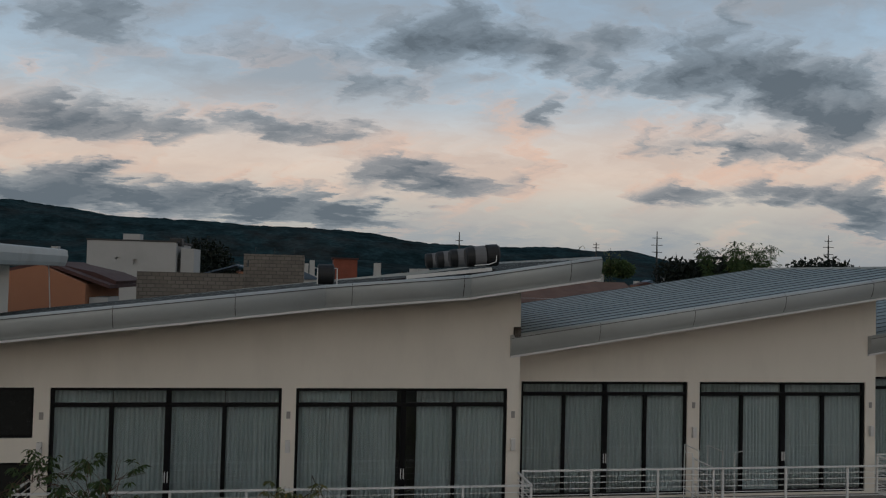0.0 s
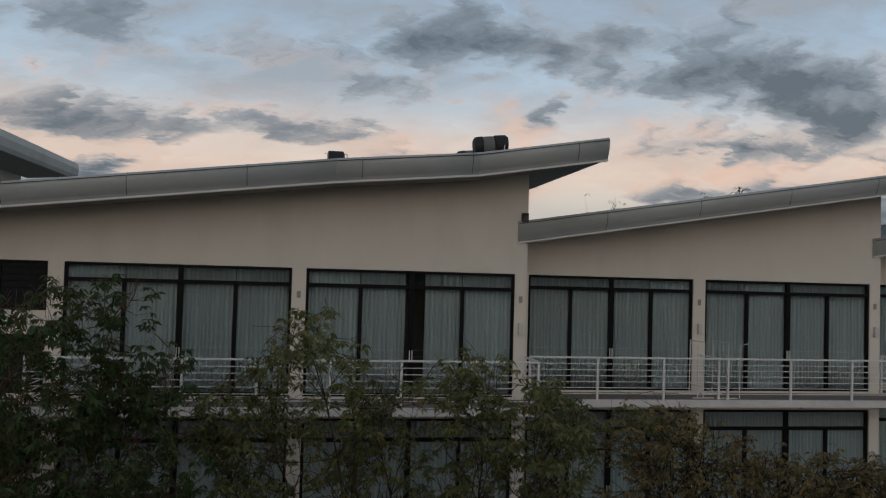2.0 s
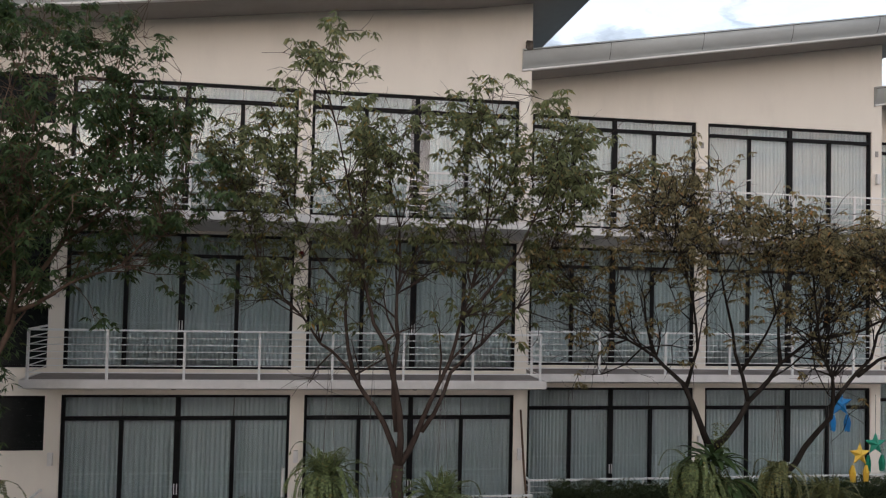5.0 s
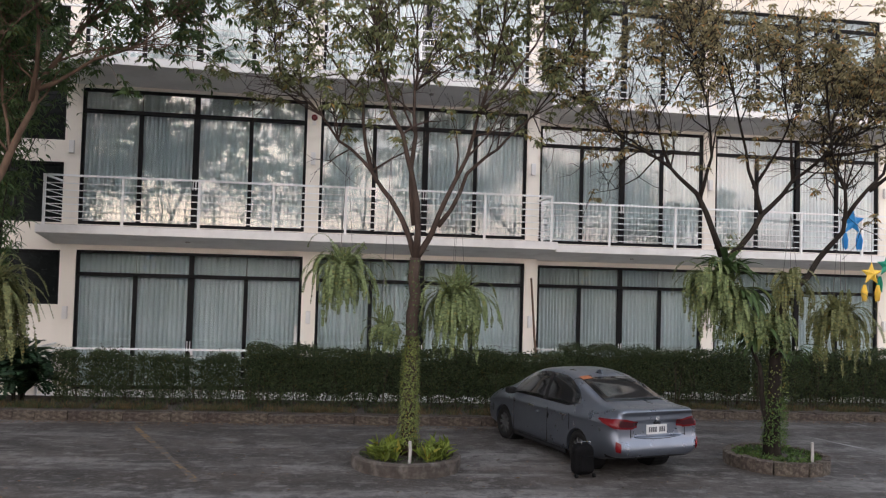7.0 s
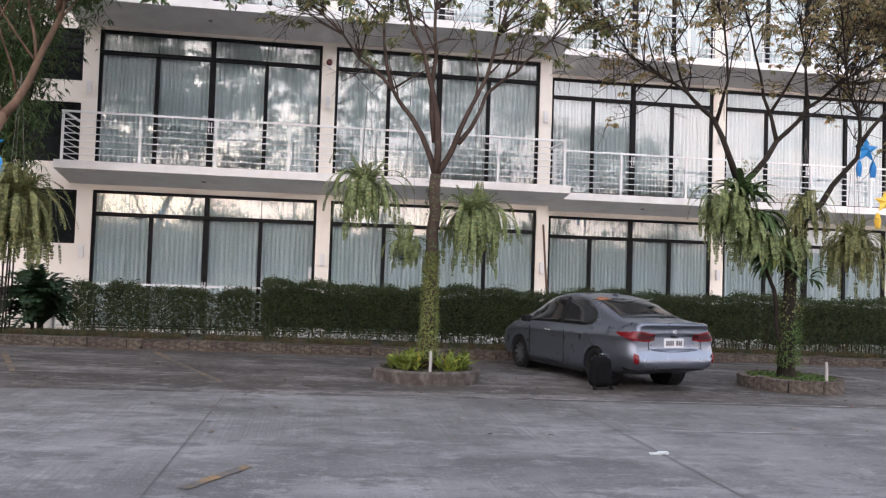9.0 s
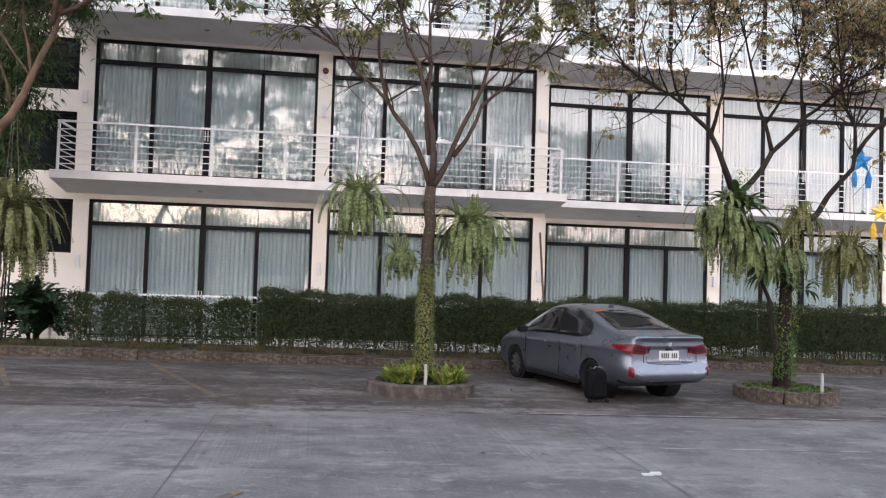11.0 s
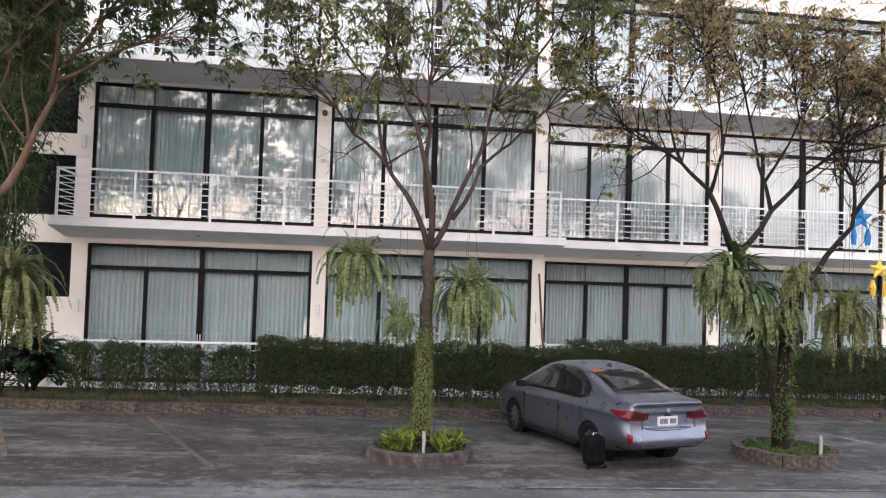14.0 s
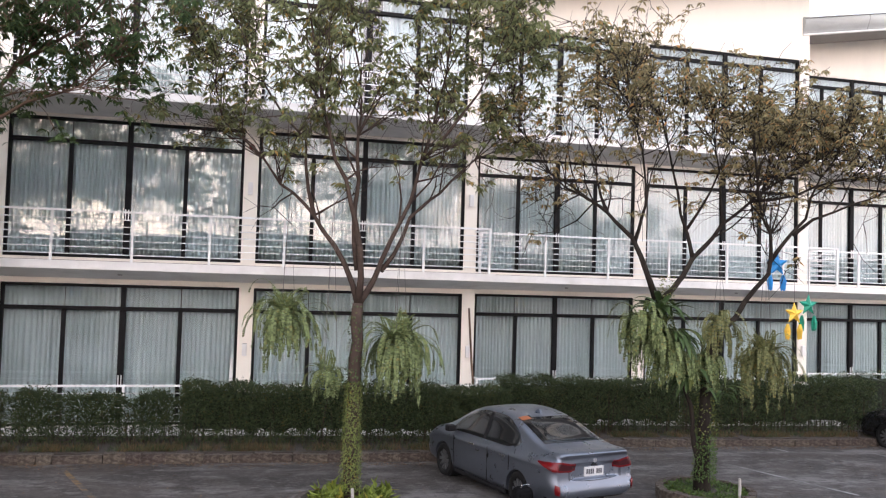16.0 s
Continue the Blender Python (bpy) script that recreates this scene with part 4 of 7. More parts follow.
# ---- low planting in the planters ----
def ground_plants(name, label, cat, cx, cy, r, n, length, material, upright, seed, avoid=0.2, z=0.15):
    rng = random.Random(seed)
    items = []
    for _ in range(n):
        a, q = rng.uniform(0, 6.28), r * math.sqrt(rng.uniform(0.02, 1))
        if q < avoid:
            continue
        p = Vector((math.cos(a) * q, math.sin(a) * q, 0))
        for _ in range(5):
            d = Vector((rng.gauss(0, 0.7), rng.gauss(0, 0.7), upright)).normalized()
            items.append((p + Vector((0, 0, rng.uniform(0, length * 0.8))), d, Vector((0, 0, 1)) + rv(rng, 0.5), length * rng.uniform(0.6, 1.2), length * 0.36))
    ob = new(name, leaves_mesh(name, items, material))
    ob.location = (cx, cy, ground_z(cx) + z)
    return tagged(ob, label, cat, kind="stuff")


for cx, cy, n, s in ((-4.38, -7.85, 22, 1), (-3.62, -7.95, 20, 2), (-4.30, -7.45, 14, 3), (-3.5, -7.5, 10, 4)):
    ground_plants("croton_shrub", "yellow-green leafy shrub growing in the round planter", "shrub", cx, cy, 0.24, n, 0.24, M_CROTON, 0.9, s, 0.0, 0.17)
ground_plants("ground_cover", "low green ground cover in the round planter", "ground cover", -4.0, -7.5, 0.8, 240, 0.07, M_HEDGE, 0.5, 9)
ground_plants("ground_cover", "bright green leafy ground cover in the stone planter", "ground cover", 3.15, -7.25, 0.84, 520, 0.085, M_GROUNDC, 0.5, 10)


# ---- hedge ----
def hedge(name, x0, x1, y0, y1, z0, z1, n, label, seed, stems=True, gap=0.0):
    rng = random.Random(seed)
    ob = thing(name, label, "hedge", "hedges before the houses", ((x0 + x1) / 2, (y0 + y1) / 2, z0))
    c = Vector(((x0 + x1) / 2, (y0 + y1) / 2, z0))
    items = []
    for _ in range(n):
        x = rng.uniform(x0, x1)
        top = z1 + 0.05 * math.sin(x * 1.3 + seed) + 0.03 * math.sin(x * 7.1) + rng.uniform(-0.09, 0.04) + (rng.uniform(0, 0.13) if rng.random() < 0.12 else 0)
        clump = math.sin(x * 5.3 + seed * 1.7) + 0.7 * math.sin(x * 12.7 + seed)
        top += 0.05 * clump * (0.5 + gap)
        lean = 1 - gap * max(0.0, 0.5 - 0.6 * clump) - 0.14 * max(0.0, -clump)
        v = rng.random() ** 0.8
        z = z0 + 0.04 + (top - z0 - 0.04) * v
        if rng.random() > lean or (z < z0 + 0.42 and rng.random() < 0.14 + 0.22 * math.sin(x * 9.1)):
            continue
        face = rng.random()
        sprig = 0.10 * noise.noise(Vector((x * 4.5, z * 3.2, seed))) + 0.06 * noise.noise(Vector((x * 11, z * 6, seed + 3)))
        y = y0 + 0.05 + sprig + abs(rng.gauss(0, 0.06)) if face < 0.68 else rng.uniform(y0, y1)
        if rng.random() < 0.16:
            z = top + rng.uniform(-0.04, 0.03)
            y = rng.uniform(y0, y1)
        d = Vector((rng.gauss(0, 0.7), -abs(rng.gauss(0.5, 0.5)) if face < 0.7 else rng.gauss(0, 0.6), rng.gauss(0.35, 0.5)))
        items.append((Vector((x, y, z)) - c, d, rv(rng, 1), rng.uniform(0.050, 0.105), rng.uniform(0.016, 0.030)))
    tagged(part("foliage", leaves_mesh("foliage", items, M_HEDGE), M_HEDGE, ob), kind="stuff")
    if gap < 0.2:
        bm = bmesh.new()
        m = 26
        # a dark solid for the inner twigs, their shade put into its colour
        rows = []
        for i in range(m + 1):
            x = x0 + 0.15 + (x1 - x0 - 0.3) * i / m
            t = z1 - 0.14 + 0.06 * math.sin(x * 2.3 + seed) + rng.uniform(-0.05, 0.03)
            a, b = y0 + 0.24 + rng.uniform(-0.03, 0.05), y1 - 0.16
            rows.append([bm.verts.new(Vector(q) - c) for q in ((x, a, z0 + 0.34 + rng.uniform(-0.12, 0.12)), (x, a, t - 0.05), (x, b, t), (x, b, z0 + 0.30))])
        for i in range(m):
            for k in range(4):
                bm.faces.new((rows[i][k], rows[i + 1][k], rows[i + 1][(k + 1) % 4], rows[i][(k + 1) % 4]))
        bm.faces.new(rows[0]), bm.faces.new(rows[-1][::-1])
        part("inner_mass", bm, M_HEDGESHADE, ob)
    bm = bmesh.new()
    x = x0 + 0.1
    while x < x1:
        for _ in range(6):
            p = Vector((x + rng.uniform(-0.1, 0.1), y0 + 0.15 + rng.uniform(-0.1, 0.3), z0 - 0.02))
            q = p + Vector((rng.uniform(-0.12, 0.12), rng.uniform(-0.1, 0.1), (z1 - z0) * rng.uniform(0.6, 0.85)))
            tube(bm, [p - c, p.lerp(q, 0.5) + rv(rng, 0.03) - c, q - c], [0.012, 0.009, 0.005], 4, False)
        x += rng.uniform(0.25, 0.4)
    tagged(part("stem", bm, M_BARK, ob), kind="stuff")
    return ob


# near-black green: the shade inside the hedge, carried by the colour
M_HEDGESHADE = mat("hedge_inner_shade", (0.016, 0.022, 0.012), 0.95, vary=0.5, scale=14, fine=60, bump=0.6)
hedge("hedge", -11.35, -6.9, -2.65, -2.1, ground_z(-9) + 0.2, 1.30, 30000, "thin loose green hedge before a white terrace", 3, gap=0.32)
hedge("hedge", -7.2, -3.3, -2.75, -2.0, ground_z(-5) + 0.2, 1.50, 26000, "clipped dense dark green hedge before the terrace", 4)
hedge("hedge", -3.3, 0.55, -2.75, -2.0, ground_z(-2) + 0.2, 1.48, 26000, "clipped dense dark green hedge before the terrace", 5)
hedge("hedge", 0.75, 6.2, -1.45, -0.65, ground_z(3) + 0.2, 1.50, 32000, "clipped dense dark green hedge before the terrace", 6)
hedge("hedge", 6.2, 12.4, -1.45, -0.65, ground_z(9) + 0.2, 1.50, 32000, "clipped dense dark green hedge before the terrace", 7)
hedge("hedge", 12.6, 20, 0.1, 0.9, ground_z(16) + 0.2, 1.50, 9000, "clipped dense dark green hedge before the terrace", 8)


# ---- weeds and dry grass along the kerb and under the hedge ----
M_DRYGRASS = leaf_mat("dry_grass", (0.105, 0.080, 0.042), 0.5, 0.2, 0.2)
for mname, m, n, seed in (("bed_weeds", M_DRYGRASS, 5200, 71), ("bed_weeds", M_HEDGE, 3000, 72)):
    rng = random.Random(seed)
    items = []
    for _ in range(n):
        x = rng.uniform(-14.5, 12.2)
        if math.sin(x * 3.1) + math.sin(x * 7.7 + seed) < rng.uniform(-1.6, 1.2):
            continue
        y = (-3.34 if x < 0.5 else -1.84) + abs(rng.gauss(0, 0.28))
        for _ in range(4):
            d = Vector((rng.gauss(0, 0.45), rng.gauss(0, 0.4), 1.0))
            items.append((Vector((x + rng.gauss(0, 0.04), y, ground_z(x) + 0.19)), d, rv(rng, 1), rng.uniform(0.06, 0.20), 0.012))
    ob = new(mname, leaves_mesh(mname, items, m))
    tagged(ob, "low dry grass and weeds along the kerb" if m is M_DRYGRASS else "low green weeds along the kerb", "weeds", kind="stuff")


# ---- trees ----
def branch_points(a, b, rng, n=4, bend=0.08):
    a, b = Vector(a), Vector(b)
    ln = (b - a).length
    side = rv(rng, 1).cross(b - a).normalized() * ln * bend
    return [a + (b - a) * (i / n) + side * math.sin(math.pi * i / n) + rv(rng, ln * 0.012) * (0 if i in (0, n) else 1) for i in range(n + 1)]


def make_tree(name, label, bark, leaf, trunk_pts, trunk_r, limbs, seed, leaf_len=0.12, per_tip=7, twigs=(3, 4), reach=1.0, droop=0.55, fill=1.0, cap=None, bare=(4.5, 7.5), slim=0.8, group="car park trees"):
    """Trunk and main limbs along given lines, three orders of finer wood grown from them, with drooping leaflets at the twigs."""
    rng = random.Random(seed)
    base = Vector(trunk_pts[0])
    ob = thing(name, label, "tree", group, tuple(base))
    bm = bmesh.new()
    pts = []
    for p, q in zip(trunk_pts, trunk_pts[1:]):
        pts += branch_points(Vector(p) - base, Vector(q) - base, rng, 3, 0.005)[:-1]
    pts.append(Vector(trunk_pts[-1]) - base)
    tube(bm, pts, [trunk_r * ((1.35, 1.12)[i] if i < 2 else 1 - 0.25 * i / len(pts)) * rng.uniform(0.98, 1.02) for i in range(len(pts))], 12)
    part("trunk", bm, bark, ob, smooth=True)
    tips, items = [], []
    twig_bm = bmesh.new()
    for limb in limbs:
        r0, *lp = limb
        lp = [Vector(p) - base for p in lp]
        fine = []
        for i in range(len(lp) - 1):
            seg = branch_points(lp[i], lp[i + 1], rng, 3, 0.05)
            fine += seg[:-1] if i < len(lp) - 2 else seg
        bm = bmesh.new()
        last = len(fine) - 1
        rad = [max(0.008, r0 * slim * (1.12 if i == 0 else 1) * (1 - 0.9 * (i / last) ** 0.8)) for i in range(last + 1)]
        tube(bm, fine, rad, 7)
        part("limb", bm, bark, ob, smooth=True)
        # finer wood along the limb, most of it towards its end
        for i in range(2, last + 1):
            far = i / last
            if fine[i].z + base.z < bare[0] - 0.2:
                continue
            for _ in range(twigs[0] if far > 0.55 else (1 if far > 0.28 and rng.random() < 0.75 else 0)):
                d = (fine[i] - fine[i - 1]).normalized()
                out = (d * 0.6 + rv(rng, 0.55) + Vector((0, 0, 0.34))).normalized()
                ln = rng.uniform(0.7, 1.6) * reach
                top = fine[i] + out * ln + base
                if top.z > cap(top.x):
                    out = Vector((out.x, out.y, 0.05)).normalized()
                    if fine[i].z + base.z > cap(top.x):
                        continue
                b2 = branch_points(fine[i], fine[i] + out * ln, rng, 3, 0.12)
                r2 = min(0.022, rad[i] * 0.55 + 0.003)
                tube(twig_bm, b2, [r2, r2 * 0.75, r2 * 0.5, 0.004], 5, False)
                for _ in range(twigs[1]):
                    j = rng.choice((1, 2, 2, 3))
                    o2 = (out * 0.5 + rv(rng, 0.6) + Vector((0, 0, 0.16))).normalized()
                    l2 = rng.uniform(0.35, 0.85) * reach
                    b3 = branch_points(b2[j], b2[j] + o2 * l2, rng, 2, 0.12)
                    if (b3[2] + base).z > cap(b3[2].x + base.x) - 0.1:
                        continue
                    tube(twig_bm, b3, [0.007, 0.005, 0.003], 4, False)
                    tips.append((b3, o2))
                    if rng.random() < 0.7:
                        o3 = (o2 * 0.5 + rv(rng, 0.6)).normalized()
                        b4 = branch_points(b3[1], b3[1] + o3 * l2 * 0.6, rng, 2, 0.12)
                        tube(twig_bm, b4, [0.004, 0.003, 0.002], 3, False)
                        if rng.random() < 0.5:
                            tips.append((b4, o3))
    tagged(part("branchwork", twig_bm, bark, ob), kind="stuff")
    up = Vector((0, 0, 1))
    for b3, o2 in tips:
        end = b3[2] + base
        if end.z > cap(end.x) - rng.random() ** 2 * 0.7:
            continue
        high = end.z > cap(end.x) - 1.2
        if rng.random() > (max(fill, 0.5) if high else fill * min(1.0, max(0.10, (end.z - bare[0]) / (bare[1] - bare[0])))):
            continue
        # shoots clothed in drooping fingered leaves, fullest towards the end
        for m in range(per_tip):
            f = 1 - rng.random() ** 1.5 * 0.9
            p = b3[0].lerp(b3[1], 2 * f) if f < 0.5 else b3[1].lerp(b3[2], 2 * f - 1)
            d = (o2 * 0.35 + rv(rng, 0.75) + up * 0.18).normalized()
            stalk = rng.uniform(0.05, 0.13)
            hub = p + d * stalk
            flat = Vector((d.x, d.y, 0))
            flat = flat.normalized() if flat.length > 0.05 else Vector((1, 0, 0))
            side = flat.cross(up)
            k = rng.choice((4, 5, 5, 6))
            hang = droop * rng.uniform(0.6, 1.7)
            for q in range(k):
                a = (q / (k - 1) - 0.5) * 3.4 + rng.uniform(-0.2, 0.2)
                dd = (flat * math.cos(a) + side * math.sin(a) - up * hang + rv(rng, 0.18)).normalized()
                ln = leaf_len * rng.uniform(0.7, 1.2) * (1.1 - 0.12 * abs(a))
                items.append((hub + dd * 0.012, dd, up + rv(rng, 0.45), ln, ln * rng.uniform(0.28, 0.40)))
    cr = part("foliage", leaves_mesh("foliage", items, leaf), leaf, ob)
    tagged(cr, kind="stuff")
    return ob


cap_mid = crown_line((-7.6, 9.6), (-6.6, 10.3), (-5.4, 11.6), (-4.2, 10.2), (-2.8, 10.7), (-1.2, 10.1), (-0.3, 9.4))
cap_right = crown_line((-1.0, 9.0), (0.6, 9.6), (2.2, 9.5), (3.2, 8.9), (4.6, 8.3), (7.5, 8.5))
cap_left = crown_line((-13, 11.4), (-10.6, 12.0), (-9.6, 11.4), (-8.6, 12.0), (-7.8, 11.3), (-7.2, 9.2))
G1, G2 = ground_z(-4.0), ground_z(3.1)
tree_mid = make_tree("car_park_tree", "slender tree with green drooping leaves in a round planter", M_BARK, M_LEAF_A,
    [(-3.97, -7.5, G1 + 0.1), (-3.97, -7.5, 1.2), (-3.97, -7.5, 2.6), (-3.94, -7.5, 3.62)], 0.125,
    [(0.075, (-3.94, -7.5, 3.60), (-4.40, -7.4, 4.65), (-4.75, -7.3, 5.15), (-5.35, -7.1, 5.70), (-6.4, -6.9, 6.8), (-7.0, -6.8, 8.6)),
     (0.085, (-3.94, -7.5, 3.58), (-4.05, -7.6, 5.05), (-4.45, -7.7, 6.1), (-4.8, -7.8, 7.6), (-5.5, -7.8, 10.5)),
     (0.075, (-3.97, -7.5, 4.2), (-4.0, -7.5, 5.8), (-3.97, -7.3, 7.0), (-4.2, -7.1, 9.3)),
     (0.085, (-3.94, -7.5, 3.62), (-3.65, -7.5, 4.1), (-3.25, -7.5, 5.05), (-2.9, -7.6, 6.2), (-2.5, -7.7, 7.8), (-2.4, -7.8, 9.7)),
     (0.055, (-3.55, -7.5, 4.2), (-3.0, -7.2, 5.2), (-2.4, -7.0, 5.7), (-1.7, -6.9, 6.4), (-0.9, -6.8, 7.9), (-0.6, -6.8, 9.0)),
     (0.050, (-4.75, -7.3, 5.15), (-4.9, -6.7, 6.6), (-6.0, -6.4, 8.2), (-6.4, -6.3, 9.6)),
     (0.050, (-2.9, -7.6, 6.2), (-2.0, -8.1, 7.4), (-1.4, -8.3, 8.9))], 11, leaf_len=0.150, per_tip=8, twigs=(5, 6), fill=0.33, cap=cap_mid, bare=(5.0, 8.0))
tree_right = make_tree("car_park_tree", "forked dark-barked tree with olive-brown leaves and ferns", M_BARKDARK, M_LEAF_B,
    [(3.05, -7.3, G2 + 0.1), (3.08, -7.3, 1.4), (3.08, -7.3, 2.6), (3.35, -7.3, 3.2)], 0.135,
    [(0.095, (3.05, -7.25, 0.5), (2.85, -7.25, 1.2), (2.68, -7.25, 2.0), (2.27, -7.25, 2.9), (1.99, -7.25, 3.9)),
     (0.085, (1.99, -7.25, 3.85), (1.46, -7.25, 5.02), (0.94, -7.2, 5.50), (0.1, -7.1, 5.95), (-0.7, -7.0, 6.9)),
     (0.055, (1.50, -7.25, 4.9), (1.62, -7.5, 5.7), (1.3, -7.7, 7.0), (0.8, -7.8, 8.4)),
     (0.085, (2.05, -7.25, 3.75), (2.82, -7.2, 4.67), (3.54, -7.1, 5.40), (4.2, -7.1, 5.9), (5.2, -7.0, 6.5), (6.4, -6.9, 7.0)),
     (0.055, (2.82, -7.2, 4.67), (2.7, -6.8, 6.0), (2.4, -6.6, 7.6), (2.0, -6.5, 8.7)),
     (0.10, (3.35, -7.3, 3.15), (3.75, -7.3, 3.5), (4.42, -7.4, 4.4), (4.38, -7.5, 5.2), (4.0, -7.6, 6.2), (3.8, -7.7, 7.9)),
     (0.060, (4.42, -7.4, 4.6), (5.2, -7.5, 5.55), (5.8, -7.6, 6.8), (6.0, -7.6, 7.8)),
     (0.045, (4.2, -7.1, 5.9), (4.9, -6.8, 6.6), (5.3, -6.6, 7.6)),
     (0.045, (2.75, -7.0, 5.2), (3.2, -7.5, 6.4), (3.0, -7.8, 7.8)),
     (0.045, (0.94, -7.2, 5.5), (0.9, -6.7, 6.6), (1.6, -6.5, 7.8)),
     (0.050, (4.9, -7.5, 5.2), (6.2, -7.7, 5.9), (7.4, -7.8, 6.6)),
     (0.050, (3.54, -7.1, 5.4), (3.9, -6.6, 6.8), (4.6, -6.4, 7.9)),
     (0.050, (4.2, -7.1, 5.9), (5.6, -7.2, 6.25), (6.9, -7.3, 6.5), (8.2, -7.4, 6.9))], 12, per_tip=6, twigs=(5, 7), fill=0.31, leaf_len=0.122, cap=cap_right, bare=(4.8, 7.6), slim=0.78)
tree_left = make_tree("car_park_tree", "leaning tree with dense deep green leaves", M_BARKPALE, M_LEAF_C,
    [(-12.3, -7.6, ground_z(-12.3)), (-12.1, -7.6, 1.6), (-11.7, -7.6, 3.0), (-11.16, -7.6, 4.25)], 0.125,
    [(0.10, (-11.16, -7.6, 4.2), (-10.68, -7.6, 5.13), (-10.29, -7.6, 6.3), (-9.6, -7.5, 7.4), (-8.9, -7.4, 8.8), (-8.8, -7.4, 10.8)),
     (0.03, (-11.0, -7.5, 4.6), (-11.1, -8.2, 5.6), (-10.5, -8.6, 6.8), (-9.7, -8.8, 7.6)),
     (0.03, (-10.68, -7.6, 5.1), (-11.3, -8.0, 6.2), (-11.2, -8.3, 7.1), (-10.6, -8.5, 7.8)),
     (0.02, (-11.4, -7.6, 3.9), (-12.2, -7.4, 5.2), (-12.4, -7.2, 6.4), (-11.9, -7.0, 7.4)),
     (0.02, (-11.2, -7.6, 4.3), (-11.7, -7.0, 5.6), (-11.5, -6.6, 6.9), (-11.2, -6.5, 8.2)),
     (0.04, (-10.68, -7.6, 5.1), (-11.0, -7.2, 6.6), (-11.0, -7.0, 8.2), (-10.5, -6.9, 11.0)),
     (0.055, (-10.29, -7.6, 6.2), (-9.4, -7.8, 6.7), (-8.6, -7.9, 7.0), (-8.0, -8.0, 7.8)),
     (0.025, (-11.7, -7.6, 3.2), (-12.4, -7.8, 5.4), (-12.6, -7.9, 7.8), (-12.2, -7.9, 9.6)),
     (0.06, (-10.4, -7.6, 6.0), (-10.2, -8.2, 7.6), (-9.8, -8.5, 9.6)),
     (0.06, (-9.6, -7.5, 7.4), (-8.7, -7.2, 8.2), (-7.9, -7.1, 9.2))], 13, leaf_len=0.150, per_tip=9, twigs=(5, 6), fill=0.33, cap=cap_left, bare=(3.0, 6.5), slim=0.75)


# ---- parked saloon car ----
M_PAINT = mat("silver_blue_car_paint", (0.17, 0.190, 0.228), 0.32, 0.85, vary=0.005, scale=2, fine=2, bump=0.0, coat=0.15)
M_TRIM = mat("black_plastic_trim", (0.008, 0.008, 0.009), 0.6, vary=0.1, bump=0.05, spec=0.2)
M_TYRE = mat("tyre_rubber", (0.010, 0.010, 0.010), 0.9, vary=0.2, scale=8, bump=0.2, spec=0.15)
M_RIM = mat("grey_alloy_rim", (0.16, 0.165, 0.17), 0.4, 0.8, vary=0.05, bump=0.0)
M_CARGLASS = mat("dark_tinted_car_glass", (0.006, 0.007, 0.008), 0.03, 0.0, vary=0.05, bump=0.0, spec=0.45, coat=0.0)
M_REDLAMP = mat("red_lamp_lens", (0.11, 0.003, 0.005), 0.2, vary=0.05, bump=0.0, coat=0.2, spec=0.3)
M_CLEARLAMP = mat("smoked_lamp_lens", (0.035, 0.006, 0.008), 0.15, vary=0.05, bump=0.0, spec=0.3)
M_PLATE = mat("white_number_plate", (0.50, 0.50, 0.50), 0.4, vary=0.03, bump=0.0)
M_INK = mat("dark_plate_ink", (0.05, 0.05, 0.06), 0.6, bump=0.0)
M_CHROME = mat("chrome_trim", (0.75, 0.76, 0.77), 0.15, 1.0, vary=0.02, bump=0.0)
M_BLACKBAG = mat("black_bag_cloth", (0.004, 0.004, 0.0045), 0.8, vary=0.3, scale=9, bump=0.3, spec=0.1)
M_ORANGE = mat("orange_sticker", (0.30, 0.095, 0.03), 0.6, bump=0.0)

# stations from tail to nose: x, half width at sill, half width at waist, waist height, half width at roof, roof height, floor height
STATIONS = [(-2.300, 0.69, 0.765, 0.90, 0.665, 1.055, 0.38), (-2.285, 0.72, 0.790, 0.91, 0.675, 1.085, 0.36), (-2.20, 0.785, 0.835, 0.935, 0.685, 1.100, 0.32), (-2.02, 0.835, 0.860, 0.945, 0.68, 1.108, 0.28),
            (-1.75, 0.85, 0.870, 0.940, 0.66, 1.140, 0.22), (-1.45, 0.86, 0.872, 0.935, 0.645, 1.235, 0.20), (-1.05, 0.86, 0.873, 0.925, 0.625, 1.395, 0.19),
            (-0.65, 0.86, 0.874, 0.915, 0.615, 1.490, 0.19), (-0.15, 0.86, 0.874, 0.905, 0.615, 1.528, 0.19), (0.35, 0.86, 0.873, 0.895, 0.605, 1.505, 0.19),
            (0.75, 0.86, 0.87, 0.89, 0.585, 1.375, 0.19), (1.10, 0.86, 0.868, 0.885, 0.60, 1.20, 0.19), (1.40, 0.85, 0.866, 0.875, 0.66, 1.03, 0.19),
            (1.70, 0.84, 0.86, 0.84, 0.68, 0.955, 0.20), (2.00, 0.81, 0.84, 0.78, 0.66, 0.875, 0.21), (2.18, 0.74, 0.78, 0.70, 0.60, 0.78, 0.23), (2.28, 0.60, 0.64, 0.60, 0.46, 0.66, 0.30)]


def ease(a, b, v):
    v = min(1.0, max(0.0, (v - a) / (b - a)))
    return v * v * (3 - 2 * v)


